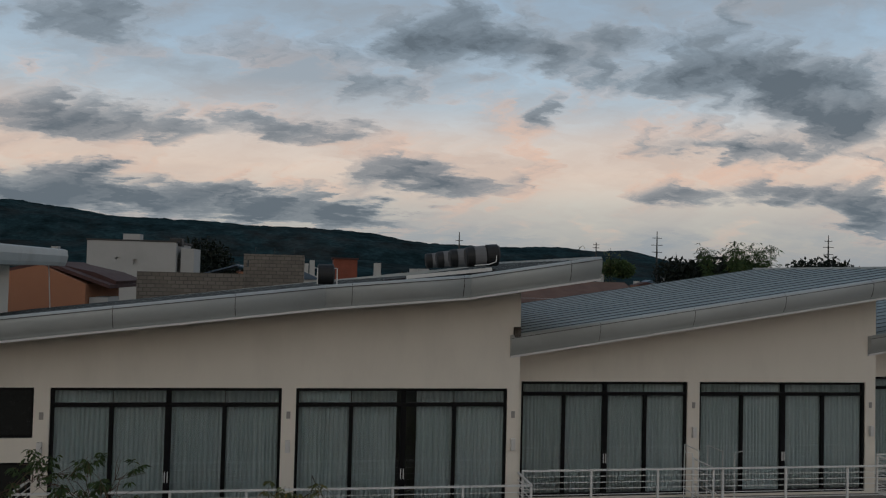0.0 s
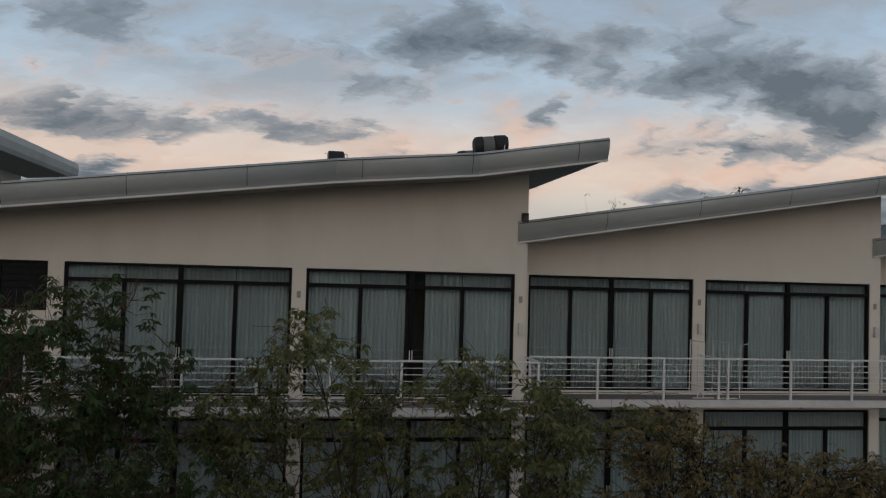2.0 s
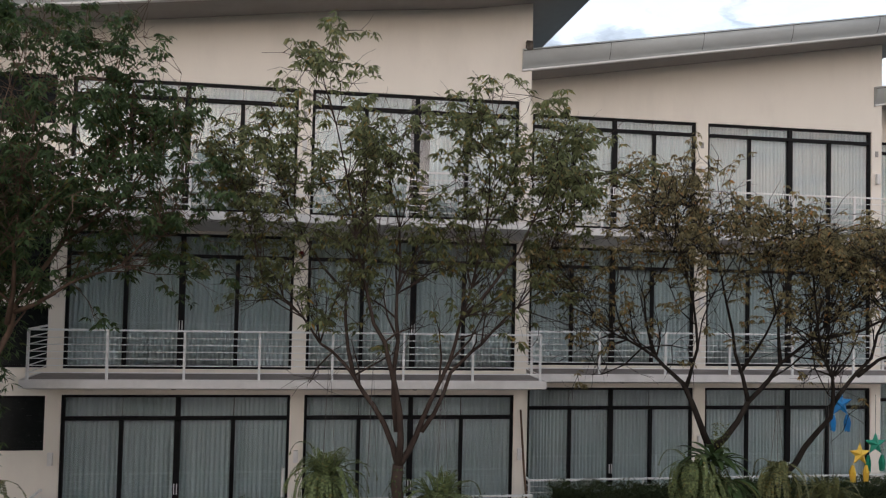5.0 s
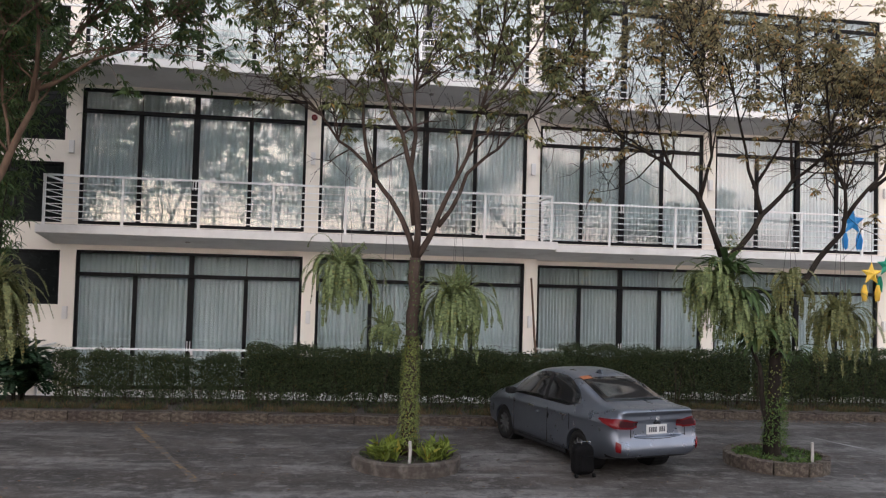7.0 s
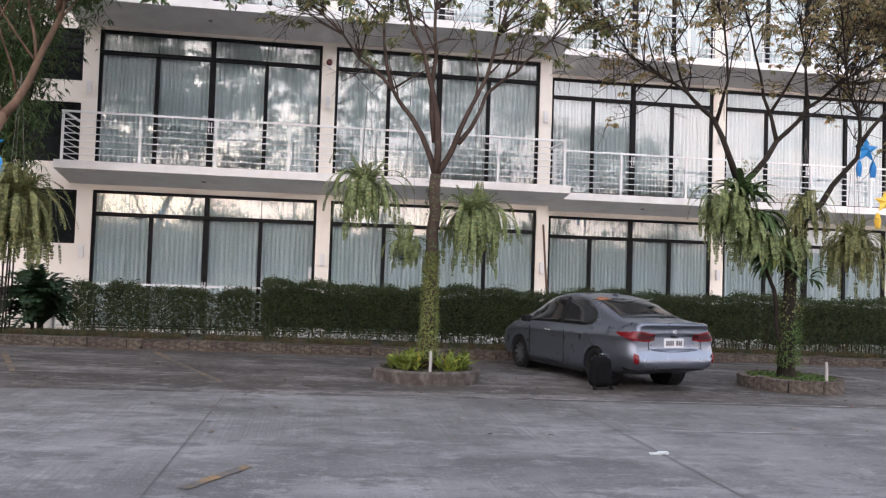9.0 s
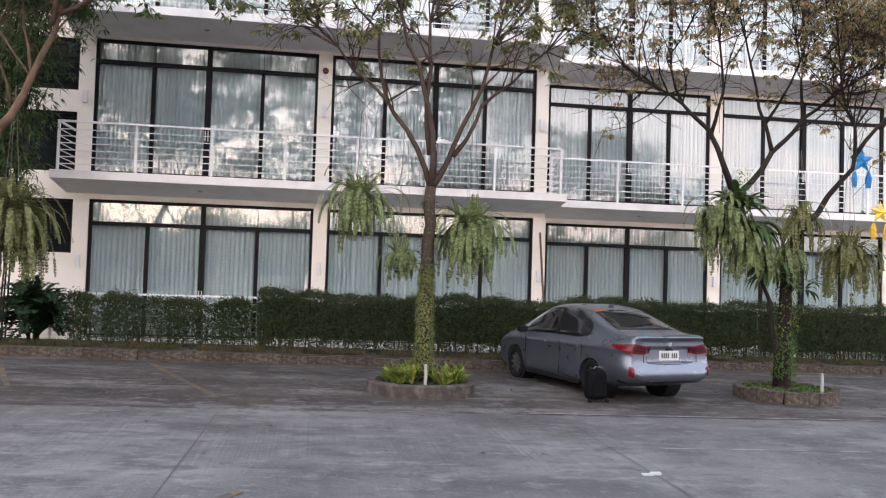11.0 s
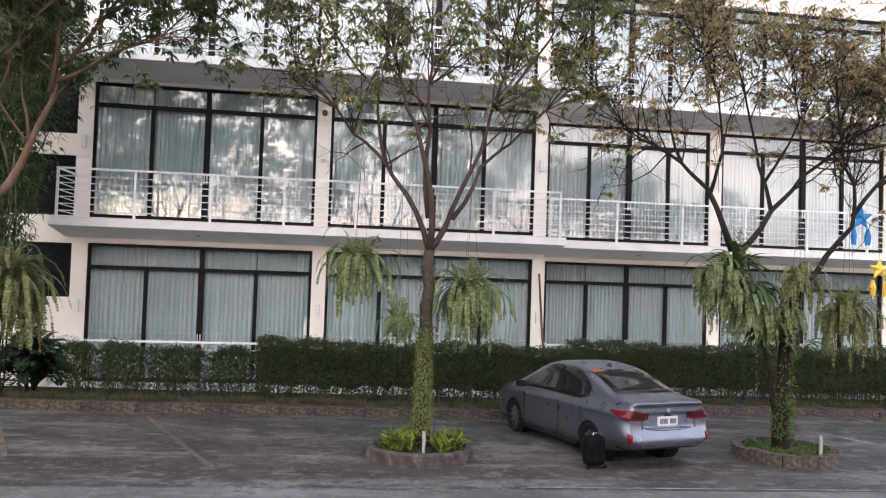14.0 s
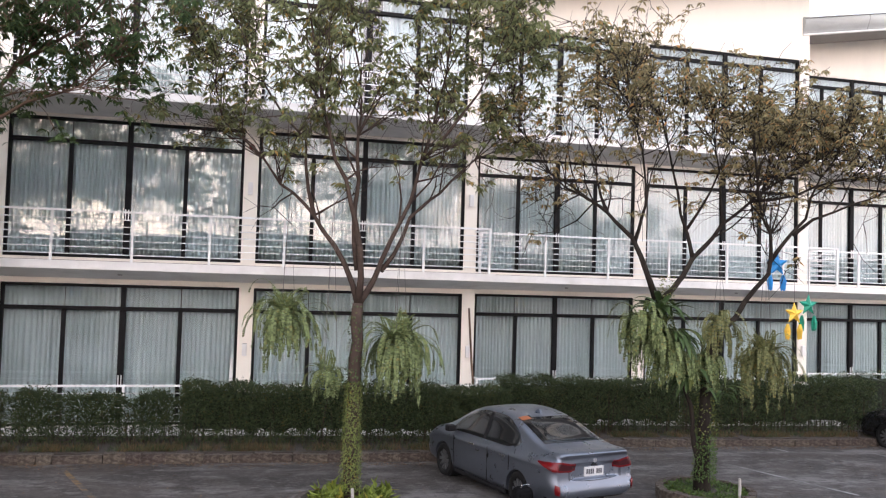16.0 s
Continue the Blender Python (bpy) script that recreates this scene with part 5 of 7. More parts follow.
def tail_shape(co):
    """The tail drawn out into a bumper and a boot lip, with a hollow for the plate."""
    x, y, z = co
    w = ease(-1.95, -2.24, x)
    bulge = 0.060 * math.exp(-((z - 0.47) / 0.15) ** 2)
    lip = 0.060 * math.exp(-((z - 1.065) / 0.04) ** 2) * max(0.0, 1 - (y / 0.80) ** 4)
    hollow = 0.040 * ease(0.52, 0.42, abs(y)) * ease(0.655, 0.69, z) * ease(0.93, 0.87, z)
    return (x - w * (bulge + lip - hollow), y, z + 0.012 * w * math.exp(-((z - 1.085) / 0.03) ** 2))


def car_section(i):
    x, ws, ww, zw, wr, zr, zf = STATIONS[i]
    pts = [(0.0, zf), (ws * 0.85, zf), (ws, zf + 0.06), (ww + 0.004, zf + (zw - zf) * 0.30), (ww + 0.014, zf + (zw - zf) * 0.52), (ww - 0.008, zw - 0.125), (ww + 0.016, zw - 0.095), (ww + 0.004, zw - 0.05), (ww - 0.03, zw)]
    t = (zr - zw)
    pts += [(ww - 0.04 + (wr - ww) * 0.45, zw + t * 0.50), (wr + 0.035, zw + t * 0.86), (wr - 0.06, zw + t * 0.97), (wr * 0.5, zr - 0.004), (0.0, zr)]
    return [(x, y, z) for y, z in pts]


def cylinder_bm(r, w, n=28, y=0.0):
    bm = bmesh.new()
    tube(bm, [(0, y - w / 2, 0), (0, y + w / 2, 0)], [r, r], n)
    return bm


def snapped(body, p, off):
    """The point of the shell nearest to p, lifted by off."""
    ok, loc, nrm, _ = body.closest_point_on_mesh(Vector(p))
    return loc + nrm * off


def cover(body, grid, off, thick=0.006):
    """A thin cover laid on the shell: a grid of points brought to it, doubled for thickness."""
    bm = bmesh.new()
    top = [[bm.verts.new(snapped(body, p, off)) for p in row] for row in grid]
    low = [[bm.verts.new(snapped(body, p, off - thick)) for p in row] for row in grid]
    n, m = len(grid), len(grid[0])
    for i in range(n - 1):
        for k in range(m - 1):
            bm.faces.new((top[i][k], top[i][k + 1], top[i + 1][k + 1], top[i + 1][k]))
            bm.faces.new((low[i][k], low[i + 1][k], low[i + 1][k + 1], low[i][k + 1]))
    for i in range(n - 1):
        for k in (0, m - 1):
            bm.faces.new((top[i][k], top[i + 1][k], low[i + 1][k], low[i][k]))
    for k in range(m - 1):
        for i in (0, n - 1):
            bm.faces.new((top[i][k], low[i][k], low[i][k + 1], top[i][k + 1]))
    return bm


def lens_grid(curve, s, n=6):
    """Rows of points along a corner-wrapping lens; curve holds x, y, lower and upper height."""
    fine = []
    for a, b in zip(curve, curve[1:]):
        fine += [tuple(a[i] + (b[i] - a[i]) * f / 4 for i in range(4)) for f in range(4)]
    fine.append(curve[-1])
    return [[(x, y * s, lo + (hi - lo) * k / n) for k in range(n + 1)] for x, y, lo, hi in fine]


def build_car(name, label, paint, at, angle, scale):
    car = thing(name, label, "car", "parked cars", at)
    car.rotation_euler = (0, math.radians(0.0), math.radians(angle))
    car.scale = (scale, scale, scale * 1.035)
    # shell: lofted, doubled by mirroring, arches cut out
    bm = bmesh.new()
    secs = [car_section(i) for i in range(len(STATIONS))]
    rows = []
    for s in secs:
        full = [bm.verts.new(p) for p in s] + [bm.verts.new((p[0], -p[1], p[2])) for p in s[-2:0:-1]]
        rows.append(full)
    n = len(rows[0])
    for a, b in zip(rows, rows[1:]):
        for k in range(n):
            bm.faces.new((a[k], a[(k + 1) % n], b[(k + 1) % n], b[k]))
    # the tail closes in rings, so that it can be shaped
    last, mid = rows[0], Vector((-2.305, 0, 0.66))
    for f in (0.86, 0.68, 0.50, 0.32, 0.14):
        inner = [bm.verts.new((-2.302 - 0.012 * (1 - f), v.co.y * f, mid.z + (v.co.z - mid.z) * f)) for v in rows[0]]
        for k in range(n):
            bm.faces.new((last[k], inner[k], inner[(k + 1) % n], last[(k + 1) % n]))
        last = inner
    bm.faces.new(last[::-1]), bm.faces.new(rows[-1])
    me = to_mesh("body", bm, paint, True)
    cage = new("cage_tmp", me)
    sub = cage.modifiers.new("round", "SUBSURF")
    sub.levels = sub.render_levels = 3
    fine = bpy.data.meshes.new_from_object(cage.evaluated_get(bpy.context.evaluated_depsgraph_get()))
    bpy.data.objects.remove(cage)
    for v in fine.vertices:
        v.co = tail_shape(v.co)
    tmp = new("shell_tmp", fine)
    cut_bm = bmesh.new()
    for x in (-1.30, 1.38):
        for y in (-0.86, 0.86):
            tube(cut_bm, [(x, y - 0.20, 0.31), (x, y + 0.20, 0.31)], [0.355, 0.355], 32)
    cutter = new("cut_tmp", to_mesh("cut_tmp", cut_bm, M_TRIM))
    bo = tmp.modifiers.new("arch", "BOOLEAN")
    bo.operation, bo.object, bo.solver = "DIFFERENCE", cutter, "EXACT"
    dg = bpy.context.evaluated_depsgraph_get()
    dg.update()
    shell = bpy.data.meshes.new_from_object(tmp.evaluated_get(dg))
    bpy.data.objects.remove(tmp), bpy.data.objects.remove(cutter)
    shell.materials.clear()
    shell.materials.append(paint), shell.materials.append(M_TRIM)
    shell.set_sharp_from_angle(angle=radians(36))
    body = part("body", shell, paint, car)
    probe = new("probe_tmp", shell)
    bpy.context.view_layer.update()
    for mirror in (False, True):
        s = -1 if mirror else 1
        # side glass under one arch, with the black pillar between the doors
        glass = []
        for k in range(25):
            x = -1.20 + 2.36 * k / 24
            lo = 0.962 + 0.012 * (0.3 - x) * 0.5 + 0.07 * ease(-0.86, -1.20, x)
            hi = lo + 0.006 + 0.47 * max(0.0, 1 - abs((x + 0.26) / (0.95 if x < -0.26 else 1.42)) ** 2.4) ** 0.66
            hi = min(hi, 1.425)
            glass.append([(x, (0.835 - (z - 0.93) * 0.47) * s, z) for z in (lo + (hi - lo) * j / 6 for j in range(7))])
        part("side_window", cover(probe, glass, 0.007), M_CARGLASS, car, "dark tinted side glass", smooth=True)
        part("door_pillar", cover(probe, [[(x, (0.835 - (z - 0.93) * 0.47) * s, z) for z in (0.97 + 0.44 * j / 6 for j in range(7))] for x in (-0.17, -0.12, -0.07)], 0.012), M_TRIM, car)
        for x, u in ((-0.82, 0), (0.28, 0)):
            b = box(x - 0.10, x + 0.10, 0.868 * s - 0.022, 0.868 * s + 0.022, 0.80, 0.832, 0.008)
            part("door_handle", b, M_CHROME, car, "chrome door handle")
        for x0, z0 in ((-0.30, 0.22), (0.95, 0.24), (-1.02, 0.55)):
            part("door_gap", box(x0 - 0.004, x0 + 0.004, 0.882 * s - 0.006, 0.882 * s + 0.006, z0 + 0.05, 0.86), M_TRIM, car)
        part("sill_trim", box(-0.92, 0.92, 0.862 * s - 0.012, 0.862 * s + 0.012, 0.185, 0.25, 0.006), M_TRIM, car)
        m = part("door_mirror", box(0.92, 1.08, 0.93 * s - 0.09, 0.93 * s + 0.09, 0.93, 1.05, 0.035), M_TRIM, car, "black door mirror")
        # tail lamp wrapping the corner
        curve = ((-2.33, 0.40, 0.815, 0.90), (-2.33, 0.50, 0.80, 0.925), (-2.32, 0.62, 0.80, 0.95), (-2.30, 0.75, 0.81, 0.97), (-2.20, 0.84, 0.83, 0.985), (-2.04, 0.90, 0.87, 0.99), (-1.88, 0.92, 0.945, 0.985))
        part("tail_lamp", cover(probe, lens_grid(curve, s), 0.012, 0.02), M_REDLAMP, car, "red wraparound tail lamp")
        part("reversing_lamp", cover(probe, lens_grid([(x, y, lo + 0.03, hi - 0.028) for x, y, lo, hi in curve[:4]], s), 0.018), M_CLEARLAMP, car, "smoked inner lamp lens")
        part("reflector", cover(probe, lens_grid(((-2.34, 0.745, 0.46, 0.58), (-2.29, 0.80, 0.47, 0.62)), s), 0.018, 0.016), M_REDLAMP, car, "red rear reflector")
    part("rear_window", cover(probe, rear_glass(), 0.008), M_CARGLASS, car, "dark tinted rear window", smooth=True)
    part("windscreen", cover(probe, front_glass(), 0.008), M_CARGLASS, car, "dark windscreen", smooth=True)
    part("sticker", cover(probe, [[(-0.93 + 0.07 * k, 0.34 + 0.10 * f, 1.42) for f in range(3)] for k in range(3)], 0.012), M_ORANGE, car, "orange sticker on the rear window")
    skirt = [[(-2.33 + 0.30 * abs(f) ** 4, f * 0.84, 0.318 + 0.07 * v) for v in (0.0, 0.35, 0.7, 1.0)] for f in (k / 12 - 1 for k in range(25))]
    part("rear_skirt", cover(probe, skirt, 0.012, 0.016), M_TRIM, car, "black lower bumper trim", smooth=True)
    seam = [[(-2.36 + 0.10 * abs(f) ** 4, f * 0.53, 0.642 + 0.012 * v + 0.03 * f * f) for v in (0.0, 1.0)] for f in (k / 12 - 1 for k in range(25))]
    part("boot_gap", cover(probe, seam, 0.004), M_TRIM, car)
    for s in (-1, 1):
        side_seam = [[(-2.36, (0.535 + 0.012 * v) * s, 0.675 + 0.13 * k / 5) for v in (0.0, 1.0)] for k in range(6)]
        part("boot_gap", cover(probe, side_seam, 0.004), M_TRIM, car)
    plate_x = min(snapped(probe, (-2.36, y, 0.775), 0.0).x for y in (-0.18, 0.0, 0.18)) + 0.004
    badge_at = snapped(probe, (-2.36, 0, 0.955), 0.0)
    fin_z = snapped(probe, (-0.62, 0, 1.55), 0.0).z
    bpy.data.objects.remove(probe)
    plate = part("number_plate", box(plate_x - 0.016, plate_x + 0.01, -0.205, 0.205, 0.700, 0.850, 0.006), M_PLATE, car, "white rear number plate")
    for k in range(8):
        if k == 3:
            continue
        part("mark_bar", box(plate_x - 0.020, plate_x - 0.015, -0.162 + k * 0.042, -0.135 + k * 0.042, 0.735, 0.815), M_INK, plate)
    part("lid_handle", box(plate_x - 0.02, plate_x + 0.02, -0.05, 0.05, 0.862, 0.885, 0.006), M_TRIM, car)
    bm = bmesh.new()
    bmesh.ops.create_cone(bm, cap_ends=True, segments=20, radius1=0.042, radius2=0.036, depth=0.014, matrix=Matrix.Translation(badge_at) @ Matrix.Rotation(radians(-90), 4, "Y"))
    part("badge", bm, M_CHROME, car, "small chrome badge")
    bm = bmesh.new()
    prism(bm, [(-0.74, fin_z - 0.02), (-0.70, fin_z + 0.055), (-0.66, fin_z + 0.055), (-0.50, fin_z - 0.01)], "y", -0.018, 0.018)
    part("roof_fin", bm, paint, car, "small roof aerial fin")
    for x in (-1.30, 1.38):
        for s in (-1, 1):
            bm = bmesh.new()
            prof = [(0.20, -0.09), (0.285, -0.10), (0.305, -0.085), (0.312, 0.0), (0.305, 0.085), (0.285, 0.10), (0.20, 0.09)]
            nn = 32
            rr = [[bm.verts.new((math.cos(2 * math.pi * i / nn) * q, w, math.sin(2 * math.pi * i / nn) * q)) for q, w in prof] for i in range(nn)]
            for i in range(nn):
                for k in range(len(prof)):
                    bm.faces.new((rr[i][k], rr[(i + 1) % nn][k], rr[(i + 1) % nn][(k + 1) % len(prof)], rr[i][(k + 1) % len(prof)]))
            wheel = part("wheel", bm, M_TYRE, car, "black rubber tyre", smooth=True)
            wheel.location = (x, 0.765 * s, 0.312)
            bm = bmesh.new()
            tube(bm, [(0, 0.07 * s, 0), (0, 0.085 * s, 0)], [0.05, 0.045], 16)
            for k in range(10):
                a = 2 * math.pi * k / 10
                d, e = Vector((math.cos(a), 0, math.sin(a))), Vector((-math.sin(a), 0, math.cos(a)))
                q = [bm.verts.new(d * 0.04 + e * 0.018 + Vector((0, 0.085 * s, 0))), bm.verts.new(d * 0.205 + e * 0.026 + Vector((0, 0.075 * s, 0))),
                     bm.verts.new(d * 0.205 - e * 0.026 + Vector((0, 0.075 * s, 0))), bm.verts.new(d * 0.04 - e * 0.018 + Vector((0, 0.085 * s, 0)))]
                r = [bm.verts.new(v.co + Vector((0, -0.03 * s, 0))) for v in q]
                bm.faces.new(q), bm.faces.new(r[::-1])
                for i in range(4):
                    bm.faces.new((q[i], q[(i + 1) % 4], r[(i + 1) % 4], r[i]))
            part("rim", bm, M_RIM, wheel, "grey spoked alloy rim")
            part("brake_disc", cylinder_bm(0.20, 0.05), M_TRIM, wheel)
            part("wheel_well", cylinder_bm(0.345, 0.30, 28, -0.10 * s), M_TRIM, wheel)
    return car


def glass_rows(ends, n=8):
    (xa, wa, za), (xb, wb, zb) = ends
    rows = []
    for i in range(n + 1):
        f = i / n
        x, w, z = xa + (xb - xa) * f, wa + (wb - wa) * f, za + (zb - za) * f + 0.06 * math.sin(math.pi * f)
        rows.append([(x - 0.05 * (1 - abs(k / 4 - 1) ** 2) * (1 if xa < 0 else -1) * 0.8, (k / 4 - 1) * w, z) for k in range(9)])
    return rows


def rear_glass():
    return glass_rows(((-1.72, 0.61, 1.17), (-0.84, 0.56, 1.47)))


def front_glass():
    return glass_rows(((1.36, 0.61, 1.07), (0.70, 0.545, 1.42)))


car_silver = build_car("saloon_car", "silver-blue saloon car parked askew before the hedge", M_PAINT, (-0.37, -6.02, ground_z(-0.37) - 0.005), 104.8, 1.06)
M_BLACKPAINT = mat("black_car_paint", (0.010, 0.010, 0.012), 0.25, 0.3, vary=0.05, bump=0.0, coat=0.9)
car_dark = build_car("saloon_car", "black saloon car parked nose-in by the hedge", M_BLACKPAINT, (13.1, -3.6, ground_z(13.1) - 0.005), 104.8, 1.06)

# a black case left by the rear wheel
bag = thing("black_case", "small upright black trolley case by a car wheel", "suitcase", at=(-1.03, -8.22, ground_z(-1.03) + 0.004))
bag.rotation_euler = (0, 0, math.radians(12))
bm = box(-0.205, 0.205, -0.14, 0.14, 0.04, 0.57, 0.0)
for v in bm.verts:
    if v.co.z > 0.3:
        v.co.x *= 0.84
bmesh.ops.bevel(bm, geom=bm.edges[:], offset=0.11, segments=4, affect="EDGES", profile=0.5)
part("shell", bm, M_BLACKBAG, bag)
part("front_pocket", box(-0.13, 0.13, -0.165, -0.13, 0.12, 0.38, 0.015), M_BLACKBAG, bag)
bm = bmesh.new()
tube(bm, [(-0.09, -0.10, 0.57), (-0.085, -0.10, 0.615), (0.085, -0.10, 0.615), (0.09, -0.10, 0.57)], [0.007] * 4, 6)
part("carry_handle", bm, M_CHROME, bag, "pale carry handle")
for sx in (-0.17, 0.17):
    bm = bmesh.new()
    tube(bm, [(sx - 0.02, -0.1, 0.035), (sx + 0.02, -0.1, 0.035)], [0.035, 0.035], 12)
    part("castor", bm, M_TYRE, bag, "black castor")


# ---- hanging ferns and climbers ----
M_NEST = leaf_mat("nest_fern_leaf", (0.060, 0.098, 0.036))
M_BASKET = mat("dark_slatted_basket", (0.11, 0.15, 0.16), 0.7, vary=0.3, scale=9, bump=0.3)
M_WIRE = mat("thin_wire", (0.12, 0.11, 0.10), 0.6, bump=0.0)


def frond_items(rng, items, base, out, length, arch, drop, width, nodes=15):
    """One arching frond: leaflets in pairs along a falling curve."""
    p = base.copy()
    d = (out + Vector((0, 0, arch))).normalized()
    step = length / nodes
    for i in range(nodes):
        f = i / nodes
        d = (d + Vector((0, 0, -drop * (0.35 + f))) + rv(rng, 0.045)).normalized()
        p = p + d * step
        side = d.cross(Vector((0, 0, 1)))
        side = side.normalized() if side.length > 0.02 else out.cross(Vector((0, 0, 1))).normalized()
        w = width * (0.35 + 0.65 * math.sin(math.pi * (0.12 + 0.85 * f)))
        for s in (-1, 1):
            items.append((p.copy(), side * s + d * 0.35 + Vector((0, 0, -0.15)) + rv(rng, 0.06), d.cross(side) + rv(rng, 0.1), w, step * 1.35))


def hanging_fern(x, y, z, r, hang, material, seed, n=46, wire=0.9, label="lush green fern hanging in a dark slatted basket"):
    rng = random.Random(seed)
    ob = thing("hanging_fern", label, "hanging plant", "hanging ferns", (x, y, z))
    basket = bmesh.new()
    nn = 16
    for k in range(5):
        zz, rr = -0.02 - 0.055 * k, 0.17 - 0.012 * k
        pts = [(rr * math.cos(2 * math.pi * i / nn), rr * math.sin(2 * math.pi * i / nn), zz) for i in range(nn + 1)]
        tube(basket, pts, [0.016] * (nn + 1), 5, False)
    bm = bmesh.new()
    tube(bm, [(0, 0, -0.27), (0, 0, -0.02)], [0.11, 0.155], 14)
    core = part("basket", bm, M_TRIM, ob, "dark woven hanging basket")
    part("hoop", basket, M_BASKET, core)
    for k in range(3):
        a = 2 * math.pi * k / 3
        bm = bmesh.new()
        tube(bm, [(0.16 * math.cos(a), 0.16 * math.sin(a), 0), (0, 0, wire)], [0.004, 0.004], 4, False)
        part("wire", bm, M_WIRE, ob)
    items = []
    for k in range(int(n * 1.5)):
        a = rng.uniform(0, 6.283)
        out = Vector((math.cos(a), math.sin(a), 0))
        base = out * rng.uniform(0.02, 0.14) + Vector((0, 0, rng.uniform(-0.04, 0.06)))
        if k % 4 == 0:
            # young fronds standing up out of the crown
            frond_items(rng, items, base, out * rng.uniform(0.3, 1.0) + rv(rng, 0.2), r * rng.uniform(0.6, 1.3), rng.uniform(1.0, 2.6), rng.uniform(0.04, 0.14), 0.058, 16)
        else:
            ln = r * rng.uniform(0.6, 1.0) + hang * rng.uniform(0.0, 1.0) ** 0.8
            frond_items(rng, items, base, out * rng.uniform(0.5, 1.1) + rv(rng, 0.3), ln, rng.uniform(-0.4, 1.5), rng.uniform(0.12, 0.46), 0.060, 26)
    tagged(part("fronds", leaves_mesh("fronds", items, material), material, ob), kind="stuff")
    return ob


hanging_fern(-5.18, -7.3, 3.38, 0.42, 0.78, M_FERN, 21, 105, 2.2)
hanging_fern(-4.42, -7.45, 2.36, 0.36, 0.28, M_FERN, 22, 42, 3.1, "small drooping fern hanging in a striped basket")
hanging_fern(-3.16, -7.35, 2.90, 0.54, 0.78, M_FERN, 23, 120, 2.4)
hanging_fern(4.50, -7.2, 2.72, 0.48, 0.72, M_FERNY, 24, 105, 2.4, "pale yellowing fern hanging in a basket")
hanging_fern(3.22, -7.55, 3.38, 0.22, 0.8, M_FERNY, 25, 50, 1.3, "long drooping pale fern hanging in a dark basket")
hanging_fern(-11.05, -7.2, 2.85, 0.55, 1.0, M_FERNY, 26, 190, 2.2, "pale fern hanging from the leaning tree")


def strap_fern(x, y, z, n, ln, seed, label, material, drop=0.22, width=0.055, up=0.7):
    """A nest of long strap leaves growing on a trunk."""
    rng = random.Random(seed)
    vs, fs = [], []
    for _ in range(n):
        a = rng.uniform(0, 6.283)
        out = Vector((math.cos(a), math.sin(a), 0))
        d = (out + Vector((0, 0, rng.uniform(-0.1, up)))).normalized()
        p = out * 0.08 + Vector((0, 0, rng.uniform(-0.12, 0.12)))
        L = ln * rng.uniform(0.6, 1.2)
        k0 = len(vs)
        m = 7
        for i in range(m + 1):
            f = i / m
            side = d.cross(Vector((0, 0, 1)))
            side = side.normalized() if side.length > 0.02 else Vector((1, 0, 0))
            w = width * math.sin(math.pi * (0.15 + 0.83 * f))
            up2 = side.cross(d)
            vs += [p + side * w + up2 * w * 0.3, p, p - side * w + up2 * w * 0.3]
            d = (d + Vector((0, 0, -drop * (0.4 + f)))).normalized()
            p = p + d * L / m
        for i in range(m):
            b = k0 + i * 3
            fs += [(b, b + 1, b + 4, b + 3), (b + 1, b + 2, b + 5, b + 4)]
    me = bpy.data.meshes.new("trunk_fern")
    me.from_pydata([tuple(v) for v in vs], [], fs)
    me.materials.append(material)
    ob = new("trunk_fern", me)
    ob.location = (x, y, z)
    return tagged(ob, label, "fern", "ferns on the trunks", "stuff")


strap_fern(2.02, -7.38, 3.62, 46, 0.62, 31, "nest fern with broad green leaves growing on a trunk", M_NEST, 0.20, 0.065, 1.3)
strap_fern(2.30, -7.45, 3.15, 60, 0.62, 32, "drooping strap fern growing on a forked trunk", M_NEST, 0.34, 0.05, 0.5)
strap_fern(2.72, -7.45, 2.35, 54, 0.55, 33, "dark drooping fern low on a forked trunk", M_NEST, 0.30, 0.05, 0.5)
strap_fern(3.38, -7.45, 2.05, 26, 0.55, 34, "dark palm-like fern on a trunk", M_NEST, 0.20, 0.035, 0.7)
for k, (x, z, r, s) in enumerate(((1.66, 3.45, 0.46, 41), (1.92, 3.15, 0.50, 42), (2.28, 2.75, 0.42, 43), (2.95, 2.65, 0.36, 44))):
    rng = random.Random(s)
    items = []
    for _ in range(78):
        a = rng.uniform(0, 6.283)
        out = Vector((math.cos(a), math.sin(a), 0))
        frond_items(rng, items, out * 0.08, out * rng.uniform(0.4, 1.0), r * rng.uniform(0.9, 2.2), rng.uniform(-0.2, 1.2), rng.uniform(0.16, 0.46), 0.062, 22)
    ob = new("trunk_fern", leaves_mesh("trunk_fern", items, M_FERN))
    ob.location = (x, -7.4, z)
    tagged(ob, "long drooping sword fern growing on a trunk", "fern", "ferns on the trunks", "stuff")


